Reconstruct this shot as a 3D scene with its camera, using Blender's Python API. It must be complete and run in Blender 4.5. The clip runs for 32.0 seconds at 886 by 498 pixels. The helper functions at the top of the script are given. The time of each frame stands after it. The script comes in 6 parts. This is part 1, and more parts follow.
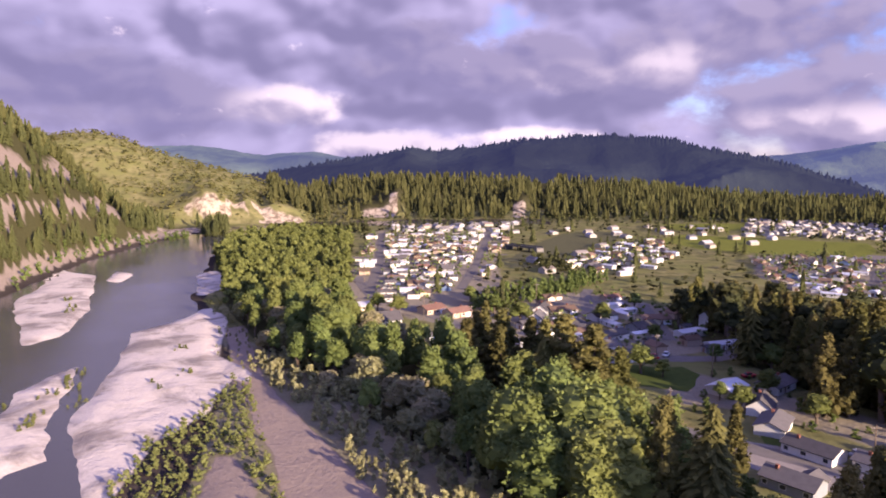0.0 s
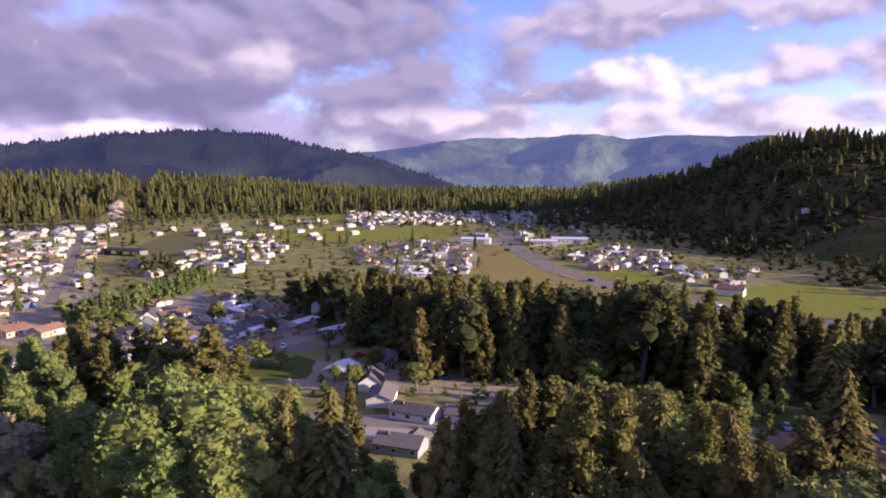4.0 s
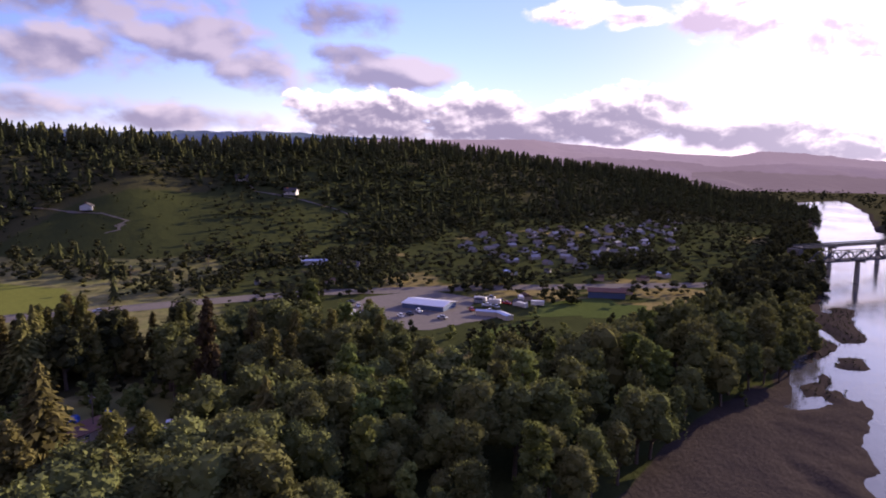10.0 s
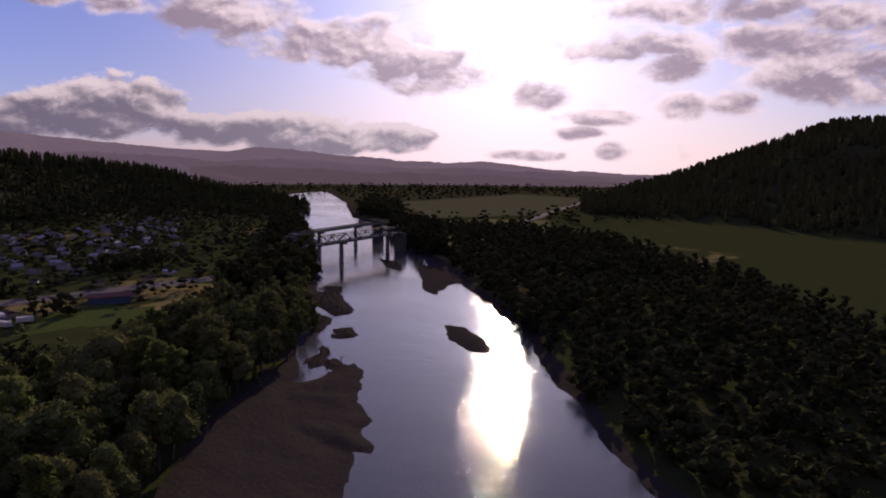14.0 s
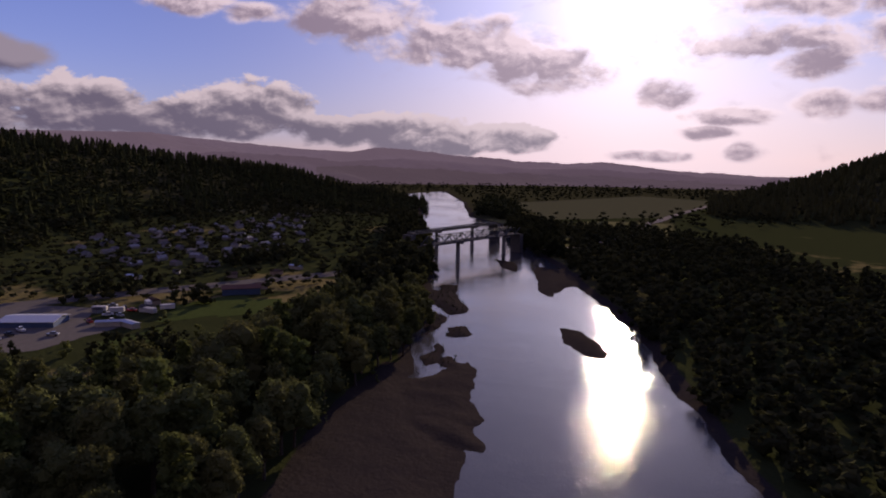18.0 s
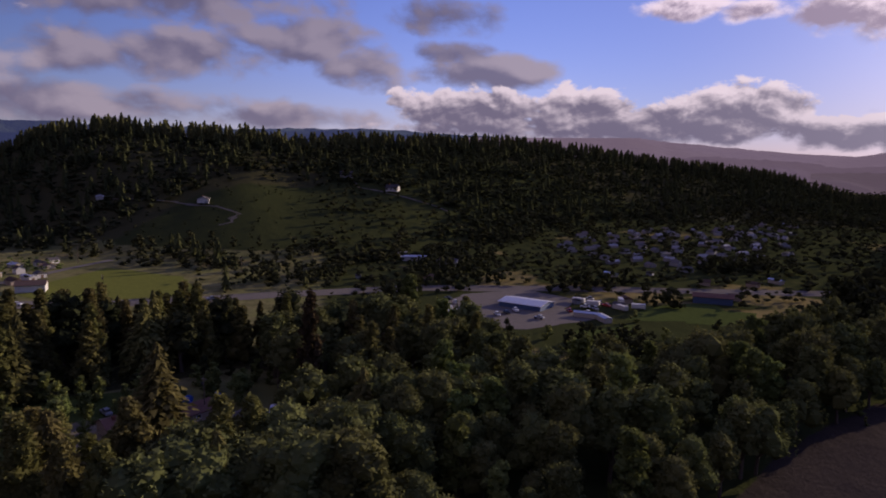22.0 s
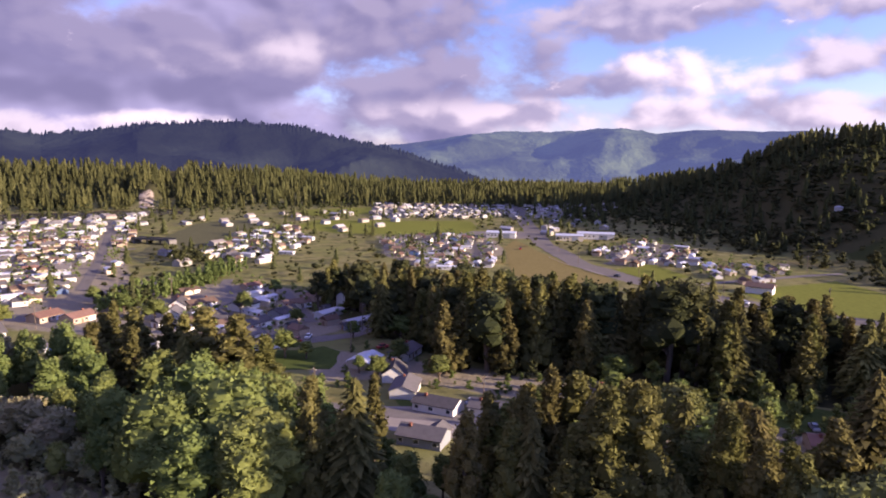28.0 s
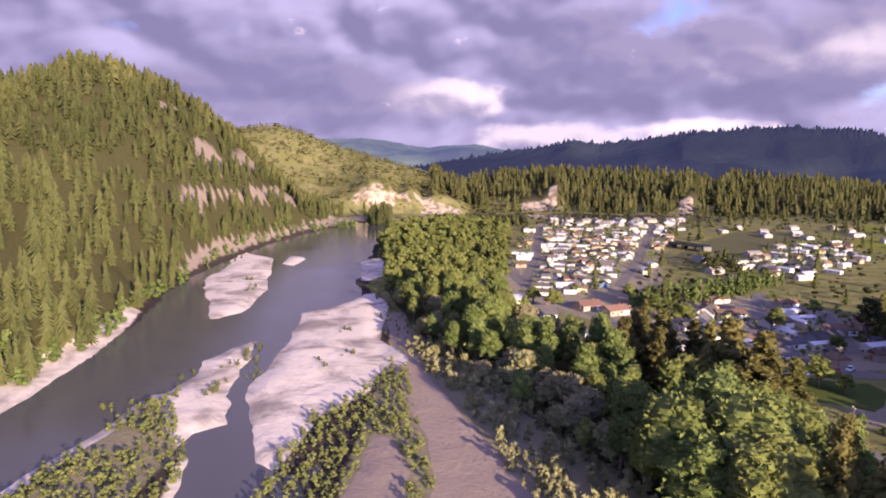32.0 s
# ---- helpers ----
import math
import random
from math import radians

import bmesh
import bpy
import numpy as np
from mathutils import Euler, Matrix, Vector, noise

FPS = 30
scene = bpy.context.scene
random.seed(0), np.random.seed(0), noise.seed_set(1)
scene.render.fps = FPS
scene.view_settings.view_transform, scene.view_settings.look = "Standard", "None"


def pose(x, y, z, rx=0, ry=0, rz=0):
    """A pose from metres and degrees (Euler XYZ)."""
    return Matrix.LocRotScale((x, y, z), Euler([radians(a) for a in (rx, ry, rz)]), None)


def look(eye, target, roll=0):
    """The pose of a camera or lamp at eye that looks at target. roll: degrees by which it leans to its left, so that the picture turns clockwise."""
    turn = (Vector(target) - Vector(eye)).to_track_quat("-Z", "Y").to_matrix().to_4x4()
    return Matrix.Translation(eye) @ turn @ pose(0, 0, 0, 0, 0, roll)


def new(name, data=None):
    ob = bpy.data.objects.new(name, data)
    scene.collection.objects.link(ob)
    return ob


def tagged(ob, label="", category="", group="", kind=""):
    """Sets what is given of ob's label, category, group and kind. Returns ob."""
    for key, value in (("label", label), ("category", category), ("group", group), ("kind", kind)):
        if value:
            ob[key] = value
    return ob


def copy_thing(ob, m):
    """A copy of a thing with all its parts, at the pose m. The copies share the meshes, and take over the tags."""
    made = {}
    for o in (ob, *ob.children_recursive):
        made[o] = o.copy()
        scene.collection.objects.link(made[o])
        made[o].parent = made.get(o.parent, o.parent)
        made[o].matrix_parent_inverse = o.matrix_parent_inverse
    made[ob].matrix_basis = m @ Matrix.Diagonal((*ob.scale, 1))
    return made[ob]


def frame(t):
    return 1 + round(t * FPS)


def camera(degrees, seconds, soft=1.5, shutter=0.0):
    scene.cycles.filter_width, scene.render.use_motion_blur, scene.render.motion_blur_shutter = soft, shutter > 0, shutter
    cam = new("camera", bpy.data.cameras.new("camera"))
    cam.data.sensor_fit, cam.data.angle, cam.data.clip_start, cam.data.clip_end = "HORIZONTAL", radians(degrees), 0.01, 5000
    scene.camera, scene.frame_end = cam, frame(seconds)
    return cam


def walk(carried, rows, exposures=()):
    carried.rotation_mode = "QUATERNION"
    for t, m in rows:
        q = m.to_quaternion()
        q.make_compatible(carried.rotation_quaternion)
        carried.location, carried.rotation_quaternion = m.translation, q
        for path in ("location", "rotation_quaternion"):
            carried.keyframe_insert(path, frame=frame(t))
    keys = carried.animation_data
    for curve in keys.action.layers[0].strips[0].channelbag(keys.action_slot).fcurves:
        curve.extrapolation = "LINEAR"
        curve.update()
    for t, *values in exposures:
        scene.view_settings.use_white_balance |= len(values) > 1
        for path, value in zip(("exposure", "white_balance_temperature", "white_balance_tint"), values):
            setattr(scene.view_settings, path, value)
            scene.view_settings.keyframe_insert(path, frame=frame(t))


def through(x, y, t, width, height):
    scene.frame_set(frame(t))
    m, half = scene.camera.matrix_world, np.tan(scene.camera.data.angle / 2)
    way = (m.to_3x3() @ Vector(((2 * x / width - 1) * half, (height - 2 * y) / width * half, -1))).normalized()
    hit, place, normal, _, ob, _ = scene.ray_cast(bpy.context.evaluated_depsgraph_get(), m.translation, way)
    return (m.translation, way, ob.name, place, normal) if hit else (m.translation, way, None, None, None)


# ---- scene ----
# ---------------------------------------------------------------- camera
# A drone that hovers 70 m over the river's edge and turns: seconds, yaw, pitch, roll.
HOVER = 70.0
cam = camera(64.5, 32.0, soft=1.9)
PATH = [
    (0.0, -0.00, -6.98, -0.38),
    (0.5, -4.85, -6.99, -0.36),
    (1.0, -7.65, -6.99, -0.37),
    (1.5, -13.17, -7.00, -0.36),
    (2.0, -17.84, -7.00, -0.33),
    (2.5, -22.67, -7.03, -0.33),
    (4.5, -34.58, -7.15, -0.34),
    (5.0, -39.06, -7.20, -0.35),
    (5.5, -42.46, -7.19, -0.34),
    (6.0, -45.12, -7.20, -0.36),
    (6.5, -47.89, -7.22, -0.39),
    (7.0, -52.11, -7.20, -0.38),
    (7.5, -57.48, -7.23, -0.42),
    (8.0, -65.65, -7.25, -0.45),
    (8.5, -73.43, -7.25, -0.44),
    (9.0, -78.81, -7.28, -0.39),
    (9.5, -86.30, -7.30, -0.36),
    (10.0, -92.67, -7.36, -0.36),
    (10.5, -101.36, -7.37, -0.38),
    (11.0, -109.57, -7.42, -0.40),
    (11.5, -114.16, -7.45, -0.42),
    (12.0, -118.84, -7.49, -0.46),
    (12.5, -123.36, -7.50, -0.52),
    (13.0, -126.86, -7.47, -0.55),
    (13.5, -130.23, -7.42, -0.55),
    (14.0, -131.78, -7.45, -0.57),
    (14.5, -132.67, -7.45, -0.60),
    (16.5, -128.19, -7.52, -0.61),
    (17.0, -126.24, -7.52, -0.63),
    (17.5, -124.56, -7.52, -0.65),
    (18.0, -122.23, -7.51, -0.68),
    (18.5, -118.85, -7.51, -0.73),
    (19.0, -114.33, -7.52, -0.74),
    (19.5, -108.62, -7.52, -0.76),
    (20.0, -103.69, -7.52, -0.76),
    (20.5, -99.60, -7.54, -0.79),
    (21.0, -94.69, -7.56, -0.81),
    (21.5, -90.12, -7.56, -0.79),
    (22.0, -84.55, -7.60, -0.78),
    (22.5, -79.54, -7.57, -0.78),
    (23.0, -74.89, -7.59, -0.78),
    (23.5, -69.62, -7.63, -0.79),
    (24.0, -62.77, -7.65, -0.81),
    (24.5, -58.55, -7.67, -0.84),
    (26.5, -43.60, -7.69, -0.89),
    (27.0, -38.83, -7.67, -0.90),
    (27.5, -33.93, -7.67, -0.88),
    (28.0, -29.07, -7.69, -0.86),
    (28.5, -24.19, -7.70, -0.84),
    (29.0, -18.02, -7.73, -0.82),
    (29.5, -10.96, -7.77, -0.80),
    (30.0, -5.74, -7.74, -0.77),
    (30.5, 0.02, -7.74, -0.77),
    (31.0, 4.86, -7.71, -0.75),
    (31.5, 9.75, -7.69, -0.73),
    (32.0, 12.92, -7.68, -0.70),
]
EXPOSURES = [  # seconds, stops, kelvin, tint
    (0.0, 1.2, 6500, 22), (6.0, 1.15, 6300, 22), (9.0, 0.90, 6250, 23), (10.5, 0.6, 6350, 24), (11.0, 0.45, 6500, 25), (12.0, 0.15, 6500, 25), (14.0, -0.62, 6500, 25),
    (17.0, -0.75, 6500, 25), (19.0, -0.88, 6500, 25), (20.0, -1.0, 6500, 24), (21.0, -0.88, 6350, 23), (23.0, 0.0, 6200, 24), (24.5, 0.55, 6250, 22), (27.0, 1.12, 6400, 21), (32.0, 1.2, 6500, 22),
]
walk(cam, [(t, pose(0, 0, HOVER, 90 + p, r, y)) for t, y, p, r in PATH], EXPOSURES)

# ---------------------------------------------------------------- sky and sun
SUN_BEARING, SUN_HEIGHT = -137.0, 13.5      # degrees, left of north is positive


def heading(bearing, height=0.0):
    b, h = radians(bearing), radians(height)
    return Vector((-math.sin(b) * math.cos(h), math.cos(b) * math.cos(h), math.sin(h)))


class Nodes:
    """Short spelling for node trees."""

    def __init__(self, tree):
        self.tree = tree

    def add(self, kind, **sets):
        n = self.tree.nodes.new(kind)
        for k, v in sets.items():
            setattr(n, k, v)
        return n

    def put(self, socket, value):
        if isinstance(value, bpy.types.NodeSocket):
            self.tree.links.new(value, socket)
        elif value is not None:
            socket.default_value = value

    def math(self, op, a, b=None, c=None, clamp=False):
        n = self.add("ShaderNodeMath", operation=op, use_clamp=clamp)
        for s, v in zip(n.inputs, (a, b, c)):
            self.put(s, v)
        return n.outputs[0]

    def vec(self, op, a, b=None):
        n = self.add("ShaderNodeVectorMath", operation=op)
        self.put(n.inputs[0], a)
        self.put(n.inputs[1], b)
        return n.outputs["Value"] if op in ("DOT_PRODUCT", "LENGTH") else n.outputs[0]

    def noise(self, vector, scale, detail=4.0, rough=0.55, warp=0.0):
        n = self.add("ShaderNodeTexNoise")
        self.put(n.inputs["Vector"], vector)
        self.put(n.inputs["Scale"], scale)
        n.inputs["Detail"].default_value, n.inputs["Roughness"].default_value = detail, rough
        n.inputs["Distortion"].default_value = warp
        return n.outputs["Fac"]

    def ramp(self, value, lo, hi, out_lo=0.0, out_hi=1.0, smooth=True):
        n = self.add("ShaderNodeMapRange", interpolation_type="SMOOTHSTEP" if smooth else "LINEAR")
        for s, v in zip(n.inputs, (value, lo, hi, out_lo, out_hi)):
            self.put(s, v)
        return n.outputs[0]

    def mix(self, fac, a, b, kind="MIX"):
        n = self.add("ShaderNodeMix", data_type="RGBA", blend_type=kind)
        self.put(n.inputs[0], fac)
        for s, v in zip((n.inputs[6], n.inputs[7]), (a, b)):
            self.put(s, (*v, 1.0) if isinstance(v, tuple) and len(v) == 3 else v)
        return n.outputs[2]


world = bpy.data.worlds.new("sky")
scene.world = world
world.use_nodes = True
world.node_tree.nodes.clear()
W = Nodes(world.node_tree)
sky = W.add("ShaderNodeTexSky", sky_type="NISHITA", sun_disc=False, sun_elevation=radians(SUN_HEIGHT),
            sun_rotation=radians(-SUN_BEARING), altitude=100.0, air_density=1.0, dust_density=0.1, ozone_density=2.0)
way = W.add("ShaderNodeTexCoord").outputs["Generated"]
sep = W.add("ShaderNodeSeparateXYZ")
W.put(sep.inputs[0], way)
dx, dy, dz = sep.outputs
deg = 180.0 / math.pi
bearing = W.math("MULTIPLY", W.math("ARCTAN2", W.math("MULTIPLY", dx, -1.0), dy), deg)      # -180..180
height = W.math("MULTIPLY", W.math("ARCSINE", dz), deg)
# bearing counted from due east-south-east so that it does not jump inside the view
turned = W.math("SUBTRACT", W.math("WRAP", W.math("ADD", bearing, 66.0), 180.0, -180.0), 66.0)

# the clouds are drawn from billows; a second reading towards the sun shades their sides
ragged = W.add("ShaderNodeCombineXYZ")
W.put(ragged.inputs[0], W.math("MULTIPLY", turned, 0.15))
W.put(ragged.inputs[1], W.math("MULTIPLY", height, 0.23))
ragged = ragged.outputs[0]


def billows(shift, scale, detail, rough, warp):
    return W.noise(W.vec("ADD", ragged, shift), scale, detail, rough, warp)


broad = billows((3.1, 8.2, 0.0), 0.60, 3.0, 0.42, 0.2)
puff = billows((9.7, 1.3, 0.0), 1.15, 9.0, 0.54, 0.15)
relief = W.math("SUBTRACT", puff, billows((9.62, 1.44, 0.0), 1.15, 9.0, 0.54, 0.15))
soft_puff = billows((9.7, 1.3, 0.0), 1.15, 2.0, 0.40, 0.15)
soft_relief = W.math("SUBTRACT", soft_puff, billows((9.58, 1.52, 0.0), 1.15, 2.0, 0.40, 0.15))
ruffle = W.math("SUBTRACT", puff, 0.5)
crisp = billows((2.7, 6.3, 0.0), 2.3, 9.0, 0.58, 0.2)
crisp_relief = W.math("SUBTRACT", crisp, billows((2.66, 6.38, 0.0), 2.3, 9.0, 0.58, 0.2))
tatter = W.math("ADD", W.math("MULTIPLY", ruffle, 0.5), W.math("SUBTRACT", crisp, 0.5))

SKY_GAIN = 0.085
blue = W.mix(1.0, sky.outputs[0], tuple(SKY_GAIN * c for c in (0.92, 0.90, 1.50)), "MULTIPLY")
# brighter, pinker air round the sun and low down before it
sunward = W.ramp(W.math("ABSOLUTE", W.math("SUBTRACT", turned, SUN_BEARING)), 36.0, 5.0)
blue = W.mix(W.math("MULTIPLY", W.math("MULTIPLY", sunward, W.ramp(height, 11.0, 0.0)), 0.92), blue, (0.98, 0.80, 0.84))
blue = W.mix(W.math("MULTIPLY", W.ramp(turned, -42.0, -80.0), W.ramp(turned, -122.0, -82.0)), blue, W.mix(1.0, blue, (1.42, 1.36, 1.42), "MULTIPLY"))
blue = W.mix(W.math("MULTIPLY", W.ramp(turned, -86.0, -112.0), W.ramp(turned, -140.0, -112.0)), blue, W.mix(1.0, blue, (0.72, 0.74, 0.84), "MULTIPLY"))

# thick violet-grey overcast in the north, torn open towards the east
body = W.math("ADD", W.math("MULTIPLY", broad, 0.6), W.math("MULTIPLY", puff, 0.4))
cover = W.ramp(turned, -50.0, -14.0, 0.62, 0.26)
cloud = W.ramp(body, cover, W.math("ADD", cover, 0.15))
tone = W.math("ADD", W.math("MULTIPLY", W.math("SUBTRACT", 0.52, broad), 2.4), W.math("ADD", W.math("MULTIPLY", soft_relief, 3.2), W.math("MULTIPLY", relief, 0.7)))
tone = W.ramp(tone, -0.65, 0.95)
look_up = W.mix(cloud, blue, W.mix(tone, (0.120, 0.112, 0.198), (0.270, 0.248, 0.380)))
shut = W.math("MULTIPLY", cloud, 0.5)

# single clouds: bearing, height, half width, half height, lightness
VEILS = [
    (12.3, 4.3, 3.7, 1.3, 0.95), (-6.6, 2.1, 5.0, 0.8, 1.0), (4.3, 1.7, 4.6, 0.9, 0.75), (-17.6, 7.7, 2.6, 1.1, 1.0), (24.8, 4.7, 9.0, 2.2, 0.12), (-2.9, 7.9, 9.0, 2.2, 0.14),
    (-9.6, 6.6, 3.6, 1.1, 0.6), (-25.2, 7.2, 11.5, 3.8, 0.20), (-41.5, 5.4, 3.0, 1.0, 0.30), (-48.0, 6.3, 5.2, 1.8, 1.0), (-34.3, 3.0, 10.2, 1.1, 0.88),
    (-44.0, 10.7, 8.7, 1.8, 0.50), (-62.8, 7.3, 6.5, 1.5, 0.72), (-64.2, 11.1, 10.2, 1.4, 0.60), (-73.6, 8.9, 4.5, 1.5, 0.68), (-72.7, 2.8, 5.3, 0.8, 0.95),
    (-78.4, 6.7, 2.6, 1.6, 0.80), (-87.7, 6.5, 5.2, 1.0, 0.90), (-54.4, 3.4, 12.0, 1.1, 0.85), (-84.5, 10.6, 3.6, 1.2, 0.50), (-84.8, 8.0, 2.4, 0.8, 0.45),
]
HEAPS = [
    (-86.6, 3.7, 6.2, 1.7, 0.95), (-95.4, 3.7, 3.8, 1.9, 1.0), (-106.9, 3.6, 4.9, 2.1, 1.0), (-116.9, 2.0, 7.3, 1.4, 0.95), (-127.3, 1.5, 4.4, 1.2, 0.9),
    (-99.8, 2.2, 18.5, 1.1, 0.6), (-101.3, 2.8, 2.8, 1.1, 0.9), (-120.8, 0.9, 5.2, 0.9, 0.85),
]
BACKLIT = [
    (-102.9, 11.1, 2.6, 0.8, 0.9), (-106.5, 10.4, 1.2, 0.6, 0.9), (-115.9, 10.5, 5.2, 1.5, 0.35), (-123.9, 9.0, 6.8, 1.5, 0.35), (-130.6, 6.8, 4.0, 1.6, 0.15), (-139.4, 4.9, 1.8, 1.0, 0.3),
    (-145.2, 8.6, 4.6, 1.1, 0.3), (-149.4, 6.8, 2.6, 0.9, 0.35), (-156.3, 8.2, 5.7, 1.3, 0.3), (-150.4, 4.0, 2.1, 0.9, 0.7), (-153.7, 4.1, 2.3, 0.8, 0.7), (-160.1, 5.9, 4.4, 1.7, 0.4),
    (-144.1, 3.2, 3.1, 0.6, 1.0), (-142.2, 2.0, 1.8, 0.5, 0.6), (-145.1, 0.5, 1.5, 0.7, 0.5), (-138.9, 0.2, 2.5, 0.5, 0.7), (-152.0, 10.9, 7.5, 0.9, 0.6), (-160.5, 9.7, 3.8, 1.0, 0.6),
    (-108.0, 10.6, 2.2, 0.6, 0.9), (-166.0, 9.0, 5.0, 1.4, 0.5),
]


def gather(clouds, grow):
    """How deep a direction lies in the nearest cloud, and its side, level and lightness there."""
    deep, total_w, sums = None, 0.001, [0.0, 0.0, 0.0]
    for a, e, w, h, light in clouds:
        u = W.math("DIVIDE", W.math("SUBTRACT", turned, a), w * grow)
        v = W.math("DIVIDE", W.math("SUBTRACT", height, e), h * grow)
        k = W.math("SUBTRACT", 1.0, W.math("ADD", W.math("MULTIPLY", u, u), W.math("MULTIPLY", v, v)))
        deep = k if deep is None else W.math("MAXIMUM", deep, k)
        weight = W.math("POWER", W.math("MAXIMUM", W.math("ADD", k, 1.2), 0.0), 3.0)
        total_w = W.math("ADD", total_w, weight)
        sums = [W.math("MULTIPLY_ADD", weight, value, s) for value, s in zip((u, v, light), sums)]
    return [deep] + [W.math("DIVIDE", s, total_w) for s in sums]


GREY, PALE_CLOUD = (0.112, 0.106, 0.200), (0.54, 0.465, 0.51)
deep, side, level, light = gather(VEILS, 1.2)
deep = W.math("ADD", W.math("MAXIMUM", deep, -1.5), W.math("MULTIPLY", ruffle, 6.0))
mask = W.ramp(deep, -0.6, 0.8, 0.0, 0.95)
lit = W.math("ADD", W.math("ADD", W.math("MULTIPLY", soft_relief, 3.2), W.math("MULTIPLY", relief, 2.6)), W.math("SUBTRACT", W.math("MULTIPLY", level, 0.30), W.math("MULTIPLY", side, 0.28)))
c = W.mix(W.math("MULTIPLY", W.ramp(lit, -0.55, 0.55, 0.30, 1.0), light), GREY, PALE_CLOUD)
look_up, shut = W.mix(mask, look_up, c), W.math("MAXIMUM", shut, W.math("MULTIPLY", mask, 0.6))

deep, side, level, light = gather(HEAPS, 1.12)
deep = W.math("ADD", W.math("MAXIMUM", deep, -1.5), W.math("MULTIPLY", tatter, 2.9))
mask = W.ramp(deep, -0.05, W.ramp(level, -0.7, 0.2, 0.8, 0.28))
lit = W.math("ADD", W.math("ADD", W.math("MULTIPLY", soft_relief, 1.6), W.math("MULTIPLY", crisp_relief, 2.0)), W.math("SUBTRACT", W.math("MULTIPLY", level, 0.50), W.math("MULTIPLY", W.math("MINIMUM", deep, 1.3), 0.30)))
c = W.mix(W.math("MULTIPLY", W.ramp(lit, -0.38, 0.32, 0.05, 1.0), light), (0.19, 0.170, 0.250), (1.05, 0.91, 0.92))
look_up, shut = W.mix(mask, look_up, c), W.math("MAXIMUM", shut, W.math("MULTIPLY", mask, 0.75))

wisp = billows((1.7, 4.4, 0.0), 1.5, 7.0, 0.60, 0.5)
wisp = W.math("MULTIPLY", W.ramp(wisp, 0.50, 0.70), W.math("MULTIPLY", W.ramp(turned, -110.0, -128.0), W.ramp(height, 3.0, 7.5)))
look_up, shut = W.mix(W.math("MULTIPLY", wisp, 0.55), look_up, (0.56, 0.46, 0.53)), W.math("MAXIMUM", shut, W.math("MULTIPLY", wisp, 0.35))

deep, side, level, light = gather(BACKLIT, 1.12)
deep = W.math("ADD", W.math("MAXIMUM", deep, -1.5), W.math("MULTIPLY", tatter, 4.2))
mask = W.ramp(deep, -0.75, 0.65, 0.0, 0.96)
towards = W.math("MULTIPLY", side, W.ramp(turned, SUN_BEARING - 8.0, SUN_BEARING + 8.0, 0.22, -0.22))          # the flank nearest to the sun
lit = W.math("ADD", W.math("ADD", W.math("MULTIPLY", soft_relief, 1.6), W.math("MULTIPLY", crisp_relief, 2.6)), W.math("ADD", W.math("ADD", towards, W.math("MULTIPLY", light, 0.35)), W.math("SUBTRACT", W.math("MULTIPLY", level, 0.16), W.math("MULTIPLY", W.math("MINIMUM", deep, 1.2), 0.22))))
c = W.mix(W.ramp(lit, -0.35, 0.55), (0.40, 0.315, 0.40), (1.22, 1.03, 1.06))
look_up, shut = W.mix(mask, look_up, c), W.math("MAXIMUM", shut, W.math("MULTIPLY", mask, W.ramp(deep, -0.2, 0.6, 0.2, 0.88)))

toward = heading(SUN_BEARING, SUN_HEIGHT)
near_sun = W.math("MAXIMUM", W.vec("DOT_PRODUCT", way, tuple(toward)), 0.0)
wide_glow = W.math("ADD", W.math("MULTIPLY", W.math("POWER", near_sun, 45.0), 0.50), W.math("MULTIPLY", W.math("POWER", near_sun, 10.0), 0.62))
core = W.math("ADD", W.math("MULTIPLY", W.math("POWER", near_sun, 240.0), 1.1), W.math("MULTIPLY", W.math("POWER", near_sun, 1500.0), 6.0))
aureole = W.math("MULTIPLY", W.math("ADD", wide_glow, core), W.math("SUBTRACT", 1.0, W.math("MULTIPLY", shut, 0.8)))
aure = W.vec("SCALE", (1.0, 0.92, 0.90))
W.put(aure.node.inputs["Scale"], aureole)
total = W.vec("ADD", look_up, aure)
# the unseen sky overhead is brightened and made bluer to fill the shadows
overhead = W.ramp(height, 16.0, 40.0)
total = W.mix(overhead, total, W.mix(1.0, total, (1.22, 1.20, 1.42), "MULTIPLY"))
back = W.add("ShaderNodeBackground")
W.put(back.inputs["Color"], total)
back.inputs["Strength"].default_value = 1.0
W.tree.links.new(back.outputs[0], W.add("ShaderNodeOutputWorld").inputs[0])

sun = new("sun", bpy.data.lights.new("sun", "SUN"))
sun.data.energy, sun.data.angle, sun.data.color = 5.9, radians(0.6), (1.0, 0.82, 0.58)
sun.matrix_world = look(toward * 1000.0, (0, 0, 0))

# ---------------------------------------------------------------- materials
def surface(name, rough=0.8, metal=0.0, spec=0.3):
    m = bpy.data.materials.new(name)
    m.use_nodes = True
    n = Nodes(m.node_tree)
    b = m.node_tree.nodes["Principled BSDF"]
    b.inputs["Roughness"].default_value, b.inputs["Metallic"].default_value = rough, metal
    b.inputs["Specular IOR Level"].default_value = spec
    return m, n, b


def bump(n, b, value, strength=0.4, distance=0.1):
    k = n.add("ShaderNodeBump")
    k.inputs["Strength"].default_value, k.inputs["Distance"].default_value = strength, distance
    n.put(k.inputs["Height"], value)
    n.put(b.inputs["Normal"], k.outputs[0])


def place(n):
    return n.add("ShaderNodeNewGeometry").outputs["Position"]


def own(n):
    return n.add("ShaderNodeTexCoord").outputs["Object"]


